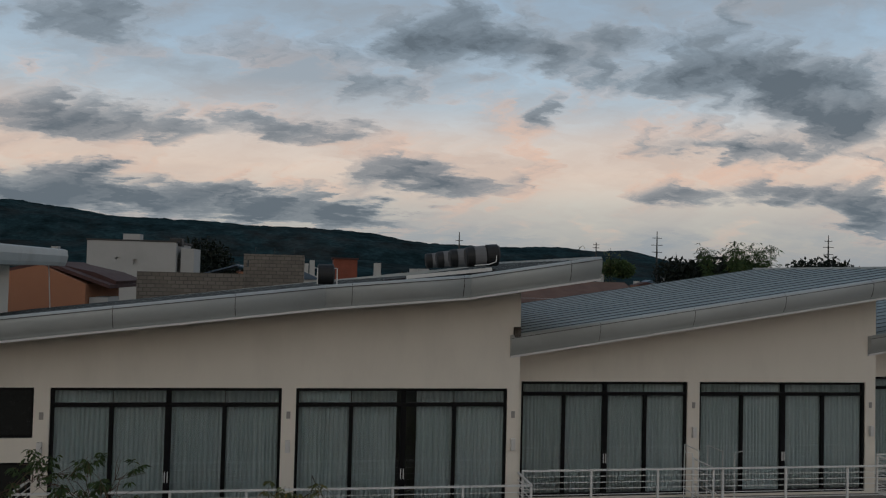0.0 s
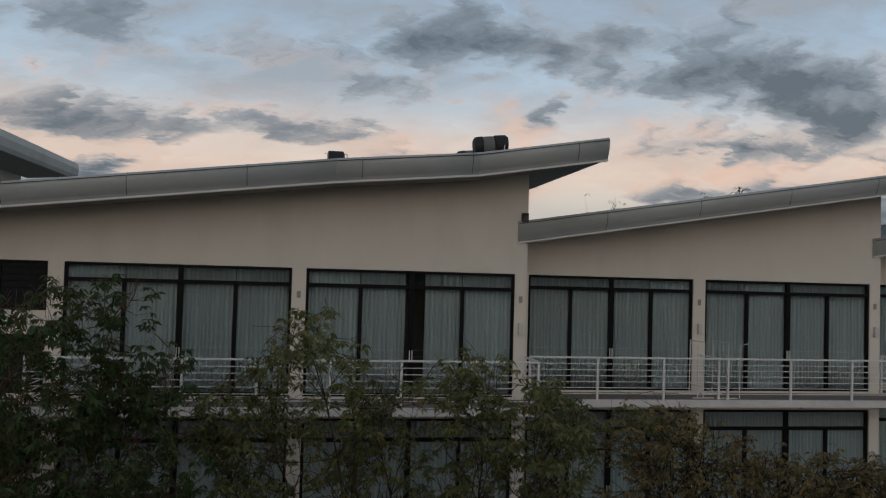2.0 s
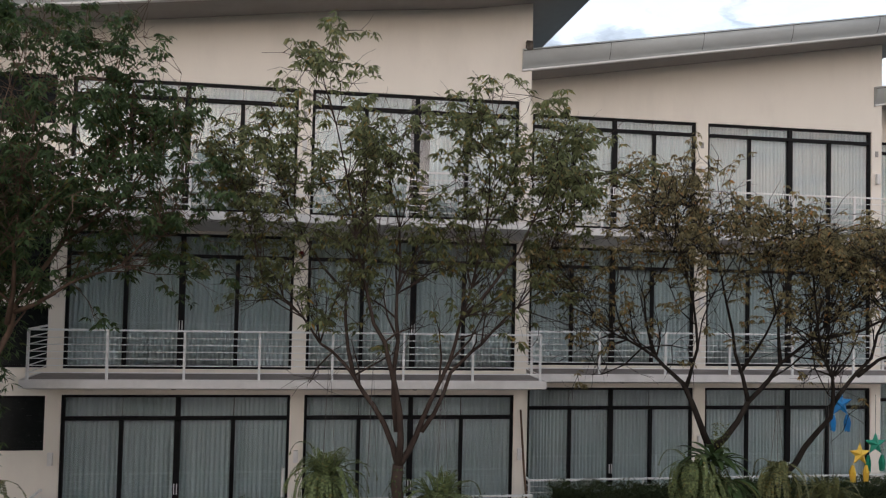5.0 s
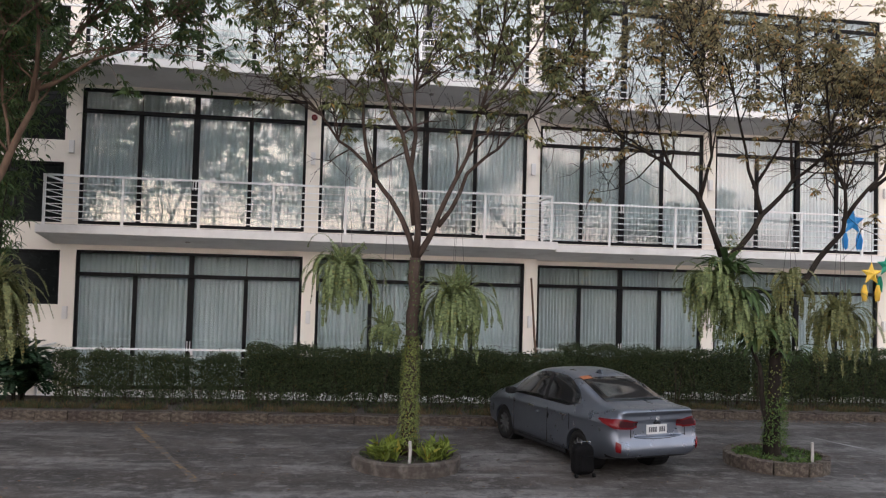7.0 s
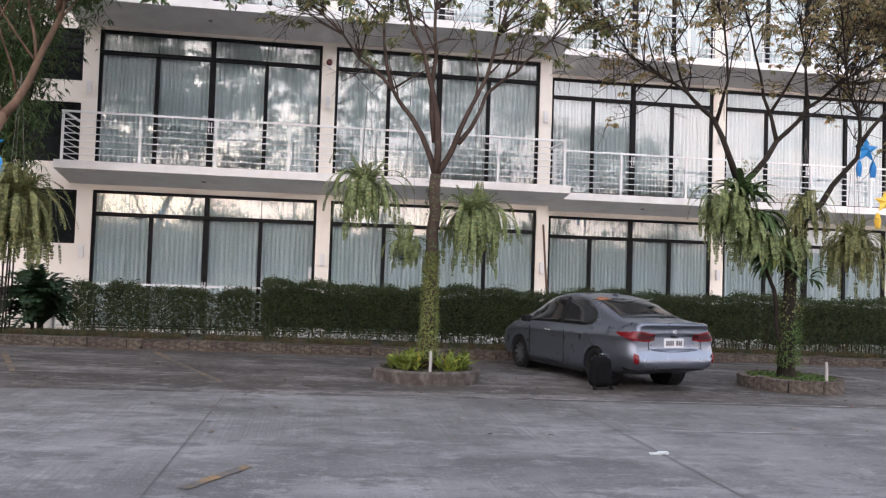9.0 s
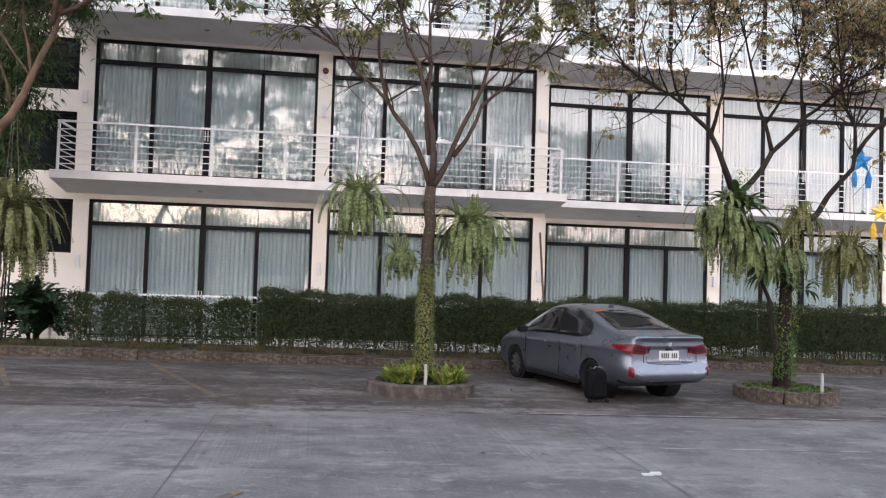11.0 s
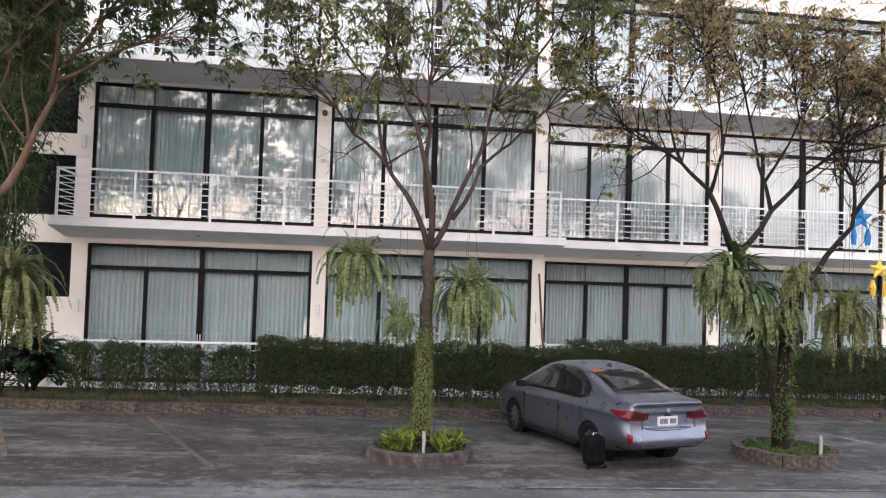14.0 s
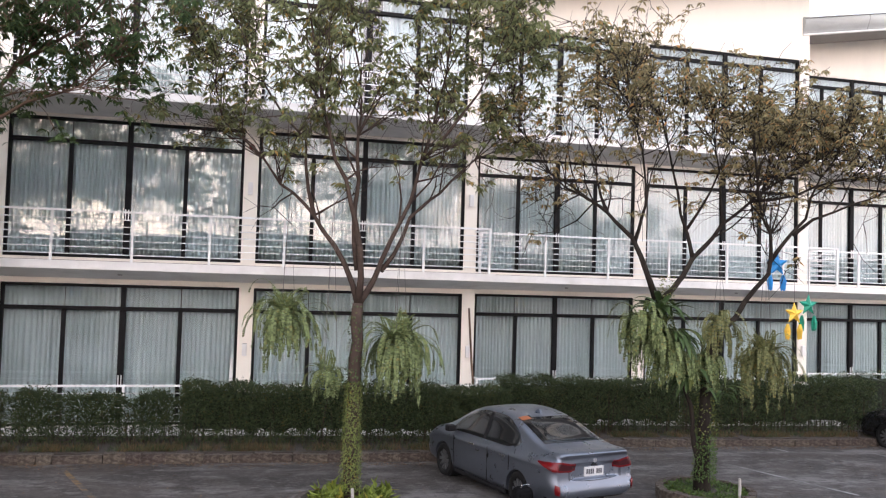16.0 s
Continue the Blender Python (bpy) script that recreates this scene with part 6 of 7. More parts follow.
def climber(x, y, z0, z1, r, n, seed, label, material, size=0.06, sweep=None):
    rng = random.Random(seed)
    items = []
    for _ in range(n):
        a, z = rng.uniform(0, 6.283), rng.uniform(z0, z1)
        rr = r * rng.uniform(0.85, 1.45) * (1 - 0.25 * (z - z0) / (z1 - z0))
        p = Vector((math.cos(a) * rr, math.sin(a) * rr, z - z0))
        d = Vector((math.cos(a) * 0.5, math.sin(a) * 0.5, -0.5)) + rv(rng, 0.4)
        items.append((p, d, Vector((math.cos(a), math.sin(a), 0.4)), size * rng.uniform(0.6, 1.2), size * rng.uniform(0.5, 0.8)))
    ob = new("climbing_vine", leaves_mesh("climbing_vine", items, material))
    ob.location = (x, y, z0)
    return tagged(ob, label, "climbing vine", "vines on the trunks", "stuff")


climber(-3.97, -7.5, 0.32, 2.25, 0.138, 4600, 51, "yellow-green small-leaved vine wrapped round a trunk", M_VINE, 0.038)
climber(-3.96, -7.5, 2.2, 3.6, 0.125, 260, 52, "dark small-leaved vine higher on the trunk", M_NEST, 0.05)
climber(3.10, -7.3, 0.3, 1.2, 0.19, 1300, 53, "green vine growing at the foot of a trunk", M_GROUNDC, 0.045)
climber(3.10, -7.3, 1.2, 2.6, 0.18, 500, 54, "sparse green vine on a dark trunk", M_VINE, 0.045)
climber(2.2, -7.27, 2.9, 4.3, 0.14, 420, 55, "sparse green vine on a leaning limb", M_VINE, 0.045)


# ---- palm and bamboo by the end wall ----
def palm_clump(x, y, z, n, ln, seed, label):
    rng = random.Random(seed)
    ob = thing("palm_clump", label, "palm", at=(x, y, z))
    items = []
    for _ in range(n):
        a = rng.uniform(0, 6.283)
        out = Vector((math.cos(a), math.sin(a), 0))
        h = rng.uniform(0.12, 1.05)
        frond_items(rng, items, out * 0.08 + Vector((0, 0, h)), out, ln * rng.uniform(0.7, 1.2), rng.uniform(0.7, 1.8), rng.uniform(0.12, 0.22), 0.24, 13)
    tagged(part("fronds", leaves_mesh("fronds", items, M_PALM), M_PALM, ob), kind="stuff")
    for k in range(5):
        a = k * 1.3
        bm = bmesh.new()
        tube(bm, [(0.1 * math.cos(a), 0.1 * math.sin(a), -0.05), (0.14 * math.cos(a), 0.14 * math.sin(a), 0.5), (0.1 * math.cos(a), 0.1 * math.sin(a), 1.1)], [0.03, 0.025, 0.018], 7)
        part("stem", bm, M_BARKDARK, ob)
    return ob


palm_clump(-12.15, -2.3, ground_z(-12) + 0.2, 95, 0.95, 61, "dark green palm clump in the planting bed")
palm_clump(-13.6, -2.5, ground_z(-13.6) + 0.2, 60, 0.85, 62, "low dark palm clump in the planting bed")


def bamboo(x, y, z, culms, h, seed, material, label, spread=0.5, leaf=0.16, per=60):
    rng = random.Random(seed)
    ob = thing("bamboo_clump", label, "bamboo", at=(x, y, z))
    items = []
    for _ in range(culms):
        a = rng.uniform(0, 6.283)
        b = Vector((math.cos(a), math.sin(a), 0)) * rng.uniform(0.05, spread)
        lean = Vector((rng.gauss(0, 0.10), rng.gauss(0, 0.10), 0))
        pts = [b + Vector((0, 0, h * f)) + lean * h * f * f for f in (0, 0.3, 0.6, 0.85, 1.0)]
        bm = bmesh.new()
        tube(bm, pts, [0.02, 0.018, 0.014, 0.009, 0.004], 5)
        part("culm", bm, M_BARKDARK, ob)
        for _ in range(per):
            f = rng.uniform(0.25, 1.0) * 3.99
            i = int(f)
            p = pts[i].lerp(pts[i + 1], f - i) + rv(rng, 0.22)
            for _ in range(3):
                items.append((p, Vector((rng.gauss(0, 0.7), rng.gauss(0, 0.7), -0.35)), Vector((0, 0, 1)) + rv(rng, 0.3), leaf * rng.uniform(0.7, 1.3), leaf * 0.16))
    tagged(part("foliage", leaves_mesh("foliage", items, material), material, ob), kind="stuff")
    return ob


bamboo(-13.1, -2.6, ground_z(-13) + 0.2, 24, 8.4, 71, M_NEST, "slender green bamboo clump near the end wall", 0.9, 0.24, 190)


# ---- star lanterns ----
def star_lantern(x, y, z, color, name_color, r=0.24):
    m = mat(name_color + "_lantern_foil", color, 0.55, 0.0, vary=0.12, scale=9, bump=0.2)
    ob = thing("star_lantern", name_color + " five-pointed star lantern with tassels hanging from a branch", "lantern", "star lanterns", (x, y, z))
    bm = bmesh.new()
    pts = [Vector((math.sin(math.pi * k / 5) * (r if k % 2 == 0 else r * 0.44), 0, math.cos(math.pi * k / 5) * (r if k % 2 == 0 else r * 0.44))) for k in range(10)]
    c0, c1 = bm.verts.new((0, -0.085, 0)), bm.verts.new((0, 0.085, 0))
    vs = [bm.verts.new(p) for p in pts]
    for k in range(10):
        bm.faces.new((c0, vs[k], vs[(k + 1) % 10])), bm.faces.new((c1, vs[(k + 1) % 10], vs[k]))
    part("star", bm, m, ob)
    for s in (-1, 1):
        bm = bmesh.new()
        rng = random.Random(int(x * 100) + s)
        for _ in range(26):
            a = rng.uniform(0, 6.283)
            q = Vector((math.cos(a), math.sin(a), 0)) * rng.uniform(0.01, 0.05)
            tube(bm, [Vector((s * 0.15, 0, -0.22)) + q * 0.4, Vector((s * 0.155, 0, -0.36)) + q * 1.3, Vector((s * 0.15, 0, -0.50 - rng.uniform(0, 0.06))) + q], [0.008, 0.011, 0.006], 4, False)
        part("tassel", bm, m, ob)
    bm = bmesh.new()
    tube(bm, [(0, 0, r), (0, 0, r + 0.75)], [0.004, 0.004], 4, False)
    part("cord", bm, M_WIRE, ob)
    return ob


star_lantern(4.83, -7.1, 4.62, (0.015, 0.24, 0.60), "blue", 0.27)
star_lantern(5.33, -7.0, 3.60, (0.80, 0.52, 0.06), "yellow")
star_lantern(5.75, -6.9, 3.78, (0.01, 0.27, 0.17), "green")
star_lantern(-11.37, -7.5, 3.75, (0.015, 0.24, 0.60), "blue", 0.22)


# ---- the town and hills behind the houses ----
M_WHITEB = mat("weathered_white_wall", (0.46, 0.46, 0.45), 0.9, vary=0.08, scale=0.3, fine=20, bump=0.1, stain=(0.30, 0.30, 0.29), stain_amt=0.4, stain_scale=0.3)
M_TERRA = mat("terracotta_wall", (0.33, 0.15, 0.085), 0.9, vary=0.08, scale=0.4, fine=20, bump=0.1)
M_TILE = mat("dark_red_roof", (0.075, 0.035, 0.032), 0.85, vary=0.2, scale=1.5)
M_BRICKR = mat("red_brick_wall", (0.25, 0.075, 0.045), 0.9, vary=0.2, scale=0.8)
M_BLUEROOF = mat("blue_metal_roof", (0.06, 0.10, 0.15), 0.5, vary=0.1)
# hill woods: the blue haze of distance is mixed into the base colour
M_HILL = mat("hazy_wooded_hillside", (0.026, 0.052, 0.060), 1.0, vary=0.6, scale=0.012, fine=0.07, bump=0.0, spec=0.0, stain=(0.080, 0.052, 0.042), stain_amt=0.28, stain_scale=0.004)
M_STEEL = mat("dark_steel", (0.06, 0.06, 0.06), 0.6, 0.5, bump=0.0)


def block_mat():
    m = mat("bare_concrete_block", (0.20, 0.178, 0.155), 0.95, vary=0.14, scale=0.9, fine=18, bump=0.3, stain=(0.12, 0.11, 0.10), stain_amt=0.5, stain_scale=0.5)
    n, l = m.node_tree.nodes, m.node_tree.links
    b = n["Principled BSDF"]
    src = b.inputs["Base Color"].links[0].from_socket
    co = n.new("ShaderNodeTexCoord")
    sp, cb = n.new("ShaderNodeSeparateXYZ"), n.new("ShaderNodeCombineXYZ")
    l.new(co.outputs["Object"], sp.inputs[0])
    l.new(sp.outputs[0], cb.inputs[0]), l.new(sp.outputs[2], cb.inputs[1])
    br = n.new("ShaderNodeTexBrick")
    br.inputs["Scale"].default_value, br.inputs["Mortar Size"].default_value = 1.0, 0.018
    br.inputs["Brick Width"].default_value, br.inputs["Row Height"].default_value = 0.42, 0.21
    br.inputs["Color1"].default_value, br.inputs["Color2"].default_value, br.inputs["Mortar"].default_value = (1, 1, 1, 1), (0.8, 0.8, 0.78, 1), (0.5, 0.5, 0.5, 1)
    l.new(cb.outputs[0], br.inputs["Vector"])
    mx = n.new("ShaderNodeMix")
    mx.data_type, mx.blend_type = "RGBA", "MULTIPLY"
    mx.inputs[0].default_value = 1.0
    l.new(src, mx.inputs[6]), l.new(br.outputs[0], mx.inputs[7])
    l.new(mx.outputs[2], b.inputs["Base Color"])
    return m


M_BLOCK = block_mat()

white = thing("apartment_block", "plain weathered white concrete building behind the row", "building", "buildings behind")
bm = bmesh.new()
wall_front(bm, -25.2, -17.55, 55, 55.25, [(-21.25, -20.9, 15.2, 15.7), (-22.75, -22.35, 15.68, 15.85)], lambda x: 17.3)
part("wall", bm, M_WHITEB, white)
part("rear_wing", box(-25.2, -17.55, 55.25, 64, -1, 17.25), M_WHITEB, white)
part("parapet", box(-25.3, -17.4, 54.95, 64.1, 17.31, 17.45), M_STEEL, white)
part("stair_tower", box(-17.2, -16.05, 55.6, 60, -1, 16.8), M_WHITEB, white)
# a dark block fills the gap, its colour standing for the recess's shade
part("dark_recess", box(-17.54, -17.21, 56, 60, -1, 15.8), M_STEEL, white)
part("roof_box", box(-22.6, -21.1, 57, 58.4, 17.46, 18.05), M_WHITEB, white)
part("roof_tank", box(-18.3, -17.2, 56, 57.4, 17.0, 17.75, 0.1), M_STEEL, white)

red = thing("town_house", "low terracotta house with a dark red hipped roof", "house", "buildings behind")
bm = bmesh.new()
prism(bm, [(-20.6, -1), (-16.15, -1), (-16.15, 14.05), (-18.2, 14.95), (-20.6, 14.35)], "y", 20, 27)
part("wall", bm, M_TERRA, red)
bm = bmesh.new()
prism(bm, [(-20.6, 14.36), (-18.2, 14.96), (-15.1, 13.85), (-15.1, 14.02), (-18.2, 15.14), (-20.6, 14.52)], "y", 20.3, 27.5)
part("roof", bm, M_TILE, red)
bm = bmesh.new()
prism(bm, [(-17.9, 15.0), (-16.1, 14.62), (-15.05, 14.2), (-15.15, 13.95), (-16.1, 14.2), (-17.4, 14.6)], "y", 21.5, 28)
part("porch_roof", bm, M_TILE, red)
part("porch", box(-16.1, -15.25, 20.6, 23, -1, 13.4), M_WHITEB, red)

solid("block_wall", box(-14.6, -9.0, 24, 24.3, -1, 14.72), M_BLOCK, "unfinished grey concrete block wall", "wall", "buildings behind")
bt = thing("block_shed", "square unfinished building of bare concrete blocks", "building", "buildings behind")
bm = bmesh.new()
wall_front(bm, -9.2, -5.8, 26, 26.25, [(-9.0, -8.8, 15.1, 15.5)], lambda x: 15.86)
part("wall", bm, M_BLOCK, bt)
part("side_wall", box(-6.1, -5.8, 26.25, 30, -1, 15.8), M_BLOCK, bt)
part("back_wall", box(-9.2, -6.1, 29.7, 30, -1, 15.6), M_BLOCK, bt)
for x in (-8.6, -7.5, -6.4):
    bm = bmesh.new()
    tube(bm, [(x, 26.1, 15.8), (x + 0.03, 26.1, 16.25)], [0.012, 0.012], 4)
    part("rebar", bm, M_STEEL, bt)

br = thing("brick_house", "small red brick building far behind", "building", "buildings behind")
part("wall", box(-2.4, 0.8, 90, 96, -1, 16.8), M_BRICKR, br)
part("roof", box(-2.6, 1.0, 89.8, 96.2, 16.81, 17.0), M_TILE, br)
bh = thing("metal_roof_house", "low house with a blue metal roof", "house", "buildings behind")
part("wall", box(-16.5, -9.5, 60, 66, -1, 14.4), M_WHITEB, bh)
bm = bmesh.new()
prism(bm, [(-17, 14.2), (-12.6, 15.5), (-9, 14.5), (-9, 14.42), (-12.6, 15.35), (-17, 14.08)], "y", 59.5, 66.5)
part("roof", bm, M_BLUEROOF, bh)
rr = thing("low_house", "low house with a rusty red roof behind the gap", "house", "buildings behind")
part("wall", box(4.4, 10.5, 17, 23, -1, 13.9), M_WHITEB, rr)
bm = bmesh.new()
prism(bm, [(16.4, 13.7), (19.8, 14.75), (23.6, 13.7), (23.6, 13.55), (19.8, 14.58), (16.4, 13.55)], "x", 4.2, 11.2)
part("roof", bm, mat("rusty_roof_sheet", (0.16, 0.085, 0.06), 0.8, vary=0.25, scale=1.2), rr)

# scattered low houses further out
rngt = random.Random(77)
for k in range(26):
    x, y = rngt.uniform(-60, 260), rngt.uniform(130, 420)
    h = 12.8 + (y - 130) * 0.004 + rngt.uniform(-0.6, 1.8)
    w, d = rngt.uniform(6, 12), rngt.uniform(6, 10)
    hs = thing("distant_house", "distant low town house with a pitched roof", "house", "distant town houses", (x, y, 0))
    part("wall", box(-w / 2, w / 2, 0, d, -1.1, h - 1), M_WHITEB if k % 3 else M_TERRA, hs)
    bm = bmesh.new()
    prism(bm, [(-w / 2 - 0.4, h - 1), (w / 2 + 0.4, h - 1), (0, h + 0.8)], "y", -0.3, d + 0.3)
    part("roof", bm, (M_TILE, M_BLUEROOF, M_STEEL)[k % 3], hs)

fr = thing("concrete_frame", "unfinished concrete frame building on the skyline", "building")
for x in (80.8, 83.4, 86.9):
    part("column", box(x - 0.25, x + 0.25, 150, 150.5, -1, 21.0), M_STEEL, fr)
part("beam", box(80.3, 87.4, 149.9, 150.6, 20.2, 20.7), M_STEEL, fr)
part("beam", box(80.3, 87.4, 149.9, 150.6, 18.2, 18.6), M_STEEL, fr)
part("column", box(81.2, 81.5, 150, 150.4, 20.7, 22.0), M_STEEL, fr)


def pylon(x, y, h, arms, label):
    ob = thing("power_pylon", label, "pylon", "power pylons", (x, y, -1.2))
    bm = bmesh.new()
    tube(bm, [(0, 0, 0), (0, 0, h * 0.7), (0, 0, h)], [0.55, 0.38, 0.16], 8)
    part("mast", bm, M_STEEL, ob)
    for f, w in arms:
        part("cross_arm", box(-w, w, -0.15, 0.15, h * f - 0.12, h * f + 0.12), M_STEEL, ob)
    return ob


pylon(137.2, 300, 37, ((0.76, 2.2), (0.84, 2.4), (0.92, 2.0)), "tall steel power pylon with cross arms")
pylon(216, 300, 37.8, ((0.78, 2.2), (0.86, 2.4), (0.93, 1.8)), "tall steel power pylon with cross arms")
pylon(110.6, 300, 31.4, ((0.93, 1.3), (0.97, 1.3)), "steel telephone mast with panel antennas")
pylon(53, 300, 33.8, ((0.9, 1.4),), "thin utility pole on the skyline")


def hills(name, y, depth, prof, seed, label, rough):
    """A wooded ridge: heights by bearing, roughened by noise."""
    bm = bmesh.new()
    nx, ny = 420, 9
    xs = [prof[0][0] + (prof[-1][0] - prof[0][0]) * i / nx for i in range(nx + 1)]
    g = []
    for j in range(ny + 1):
        row = []
        for x in xs:
            k = max(i for i in range(len(prof) - 1) if prof[i][0] <= x + 1e-6)
            (xa, ha), (xb, hb) = prof[k], prof[k + 1]
            f = (x - xa) / (xb - xa)
            f = f * f * (3 - 2 * f)
            h = ha + (hb - ha) * f
            s = j / ny
            e = noise.fractal(Vector((x * 0.004, j * 0.3 + seed, seed)), 0.9, 2.1, 6) * rough * (0.3 + 0.7 * s) + noise.noise(Vector((x * 0.045, seed, j))) * rough * 0.22 + abs(noise.noise(Vector((x * 0.11, seed + 4, j * 0.7)))) * rough * 0.30
            row.append(bm.verts.new((x, y + depth * s, -1.2 + (h + e) * math.sin(s * math.pi / 2) ** 0.8)))
        g.append(row)
    for j in range(ny):
        for i in range(nx):
            bm.faces.new((g[j][i], g[j][i + 1], g[j + 1][i + 1], g[j + 1][i]))
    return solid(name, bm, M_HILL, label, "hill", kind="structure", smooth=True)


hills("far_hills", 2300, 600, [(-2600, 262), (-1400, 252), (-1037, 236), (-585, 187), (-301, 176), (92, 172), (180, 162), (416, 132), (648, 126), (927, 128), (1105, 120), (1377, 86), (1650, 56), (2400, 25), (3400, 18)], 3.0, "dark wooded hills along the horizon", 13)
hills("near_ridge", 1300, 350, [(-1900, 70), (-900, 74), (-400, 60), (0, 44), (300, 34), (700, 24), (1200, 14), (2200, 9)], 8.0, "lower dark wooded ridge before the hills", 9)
# woods on rising ground behind the viewpoint
back_woods = hills("back_woods", 0, 120, [(-1500, 26), (-700, 31), (-300, 28), (0, 32), (260, 27), (700, 33), (1500, 28)], 5.0, "dark wooded rise across the road", 7)
back_woods.matrix_world = pose(0, -430, 0, 0, 0, 180)


def far_tree(x, y, z, r, h, seed, label, material=None, n=900, leaf=0.62):
    rng = random.Random(seed)
    ob = thing("background_tree", label, "tree", "trees behind the houses", (x, y, z))
    bm = bmesh.new()
    tube(bm, [(0, 0, 0), (0.1, 0, h * 0.4), (0.0, 0, h * 0.75)], [0.3, 0.22, 0.1], 7)
    part("trunk", bm, M_BARKDARK, ob)
    lobes = [(Vector((rng.gauss(0, 0.42), rng.gauss(0, 0.42), rng.uniform(-0.25, 0.35))), rng.uniform(0.42, 0.65)) for _ in range(11)]
    items = []
    for _ in range(n):
        c, q = rng.choice(lobes)
        d = rv(rng, 1).normalized() * q * rng.random() ** 0.35
        p = c + d
        items.append((Vector((p.x * r, p.y * r, h - r * 0.75 + p.z * r * 0.85)), rv(rng, 1), rv(rng, 1), leaf * rng.uniform(0.6, 1.3), leaf * 0.5))
    tagged(part("crown", leaves_mesh("crown", items, material or M_FAR), material or M_FAR, ob), kind="stuff")
    return ob


far_tree(-17.2, 75, -1.2, 5.4, 19.6, 81, "dark round tree beside a white building", n=9500, leaf=0.56)
far_tree(36, 60, -1.2, 4.6, 18.9, 82, "dark bushy tree behind the houses", n=9500, leaf=0.56)
far_tree(43, 62, -1.2, 4.8, 18.6, 85, "dark bushy tree behind the houses", n=9500, leaf=0.56)
far_tree(48, 60, -1.2, 4.8, 19.6, 83, "dark bushy tree behind the houses", n=9500, leaf=0.56)
far_tree(66, 80, -1.2, 6, 18, 84, "dark bushy tree behind the houses", n=4000, leaf=0.75)
far_tree(13.3, 26, -1.2, 0.8, 17.4, 86, "narrow green tree behind the roof gap", M_LEAF_C, 3600, 0.24)
far_tree(2.5, 70, -1.2, 3.0, 15.6, 87, "small dark tree behind the houses", n=2500)
far_tree(10, 90, -1.2, 4.0, 16.2, 88, "small dark tree behind the houses", n=2500)
bamboo(20.6, 24, -1.2, 10, 18.2, 91, M_LEAF_C, "tall arching bamboo clump behind the roof", 0.8, 0.36, 420)
bamboo(12.6, 25, -1.2, 3, 18.0, 92, M_LEAF_A, "thin bamboo stem behind the roof", 0.4, 0.3, 40)
# a row of the same trees across the road, behind the viewpoint
for src, x, y, sc, turn in ((tree_right, -16, -34, 1.28, 150), (tree_mid, -7.5, -36, 1.12, 200), (tree_right, 3.0, -33, 1.25, 80),
                            (tree_right, 14, -32, 1.2, 20), (tree_right, 22, -33, 1.15, 240)):
    far = copy_thing(src, pose(x, y, ground_z(x), 0, 0, turn) @ Matrix.Diagonal((sc, sc, sc, 1)))
    tagged(far, "leafy tree standing across the road", "tree", "trees across the road")
# lower bushy trees behind that row
for k in range(11):
    x = -31 + 6.0 * k
    far_tree(x + 0.8 * math.sin(k * 2.3), -40 + 1.5 * math.cos(k * 1.7), ground_z(x) - 0.1, 3.4 + 0.4 * math.sin(k * 1.3), 7.0 + 0.7 * math.sin(k * 2.9), 95 + k, "low bushy tree across the road", M_LEAF_C, 2200, 0.34)

# ---- things on the roof ----
M_DRUM = mat("black_drum_plastic", (0.012, 0.012, 0.013), 0.6, vary=0.2, bump=0.05)
M_BAND = mat("grey_fabric_band", (0.17, 0.17, 0.175), 0.8, vary=0.1)


roof_z = crown_line(*ROOF_A)


for k in range(4):
    yy = 0.8 + 2.7 * k
    drum = thing("roof_drum", "banded black and grey drum lying on the roof", "drum", "roof drums", (-0.60, yy, roof_z(-0.6) + 0.38))
    bm = bmesh.new()
    tube(bm, [(0.06, 0, 0.05), (0.10, 0, 0.05), (0.40, 0, 0.08), (0.45, 0, 0.08)], [0.27, 0.31, 0.31, 0.26], 24)
    part("end_drum", bm, M_DRUM, drum)
    bm = bmesh.new()
    tube(bm, [(-0.26, 0, 0.02), (0.055, 0, 0.045)], [0.285, 0.295], 22)
    part("grey_drum", bm, M_BAND, drum, "grey banded drum")
    bm = bmesh.new()
    tube(bm, [(-0.50, 0, -0.005), (-0.46, 0, 0.0), (-0.265, 0, 0.018)], [0.22, 0.28, 0.295], 22)
    part("end_drum", bm, M_DRUM, drum)
    if k == 0:
        bm = bmesh.new()
        tube(bm, [(0.26, -0.25, 0.10), (0.33, -0.30, 0.05), (0.31, -0.34, -0.12), (0.10, -0.36, -0.2), (-0.3, -0.34, -0.24)], [0.016] * 5, 6)
        part("hose", bm, M_SLAB, drum, "white hose")
tray = thing("roof_panel", "long white and black panel lying on the roof", "panel", at=(-1.9, 0.8, roof_z(-1.9)))
bm = box(-1.5, 1.6, -0.35, 0.5, -0.02, 0.05)
bmesh.ops.rotate(bm, verts=bm.verts[:], cent=(0, 0, 0), matrix=Euler((0, -math.atan(0.12), 0)).to_matrix())
part("panel", bm, M_DRUM, tray)
bm = box(-0.9, 1.5, -0.40, -0.36, 0.0, 0.10)
bmesh.ops.rotate(bm, verts=bm.verts[:], cent=(0, 0, 0), matrix=Euler((0, -math.atan(0.12), 0)).to_matrix())
part("edge_strip", bm, M_SLAB, tray, "white edge strip")
d2 = thing("roof_drum", "single black drum on the roof in a white pipe frame", "drum", at=(-4.97, 0.9, roof_z(-5) + 0.26))
bm = bmesh.new()
tube(bm, [(-0.24, 0, 0), (-0.20, 0, 0), (0.20, 0, 0), (0.24, 0, 0)], [0.2, 0.28, 0.28, 0.2], 22)
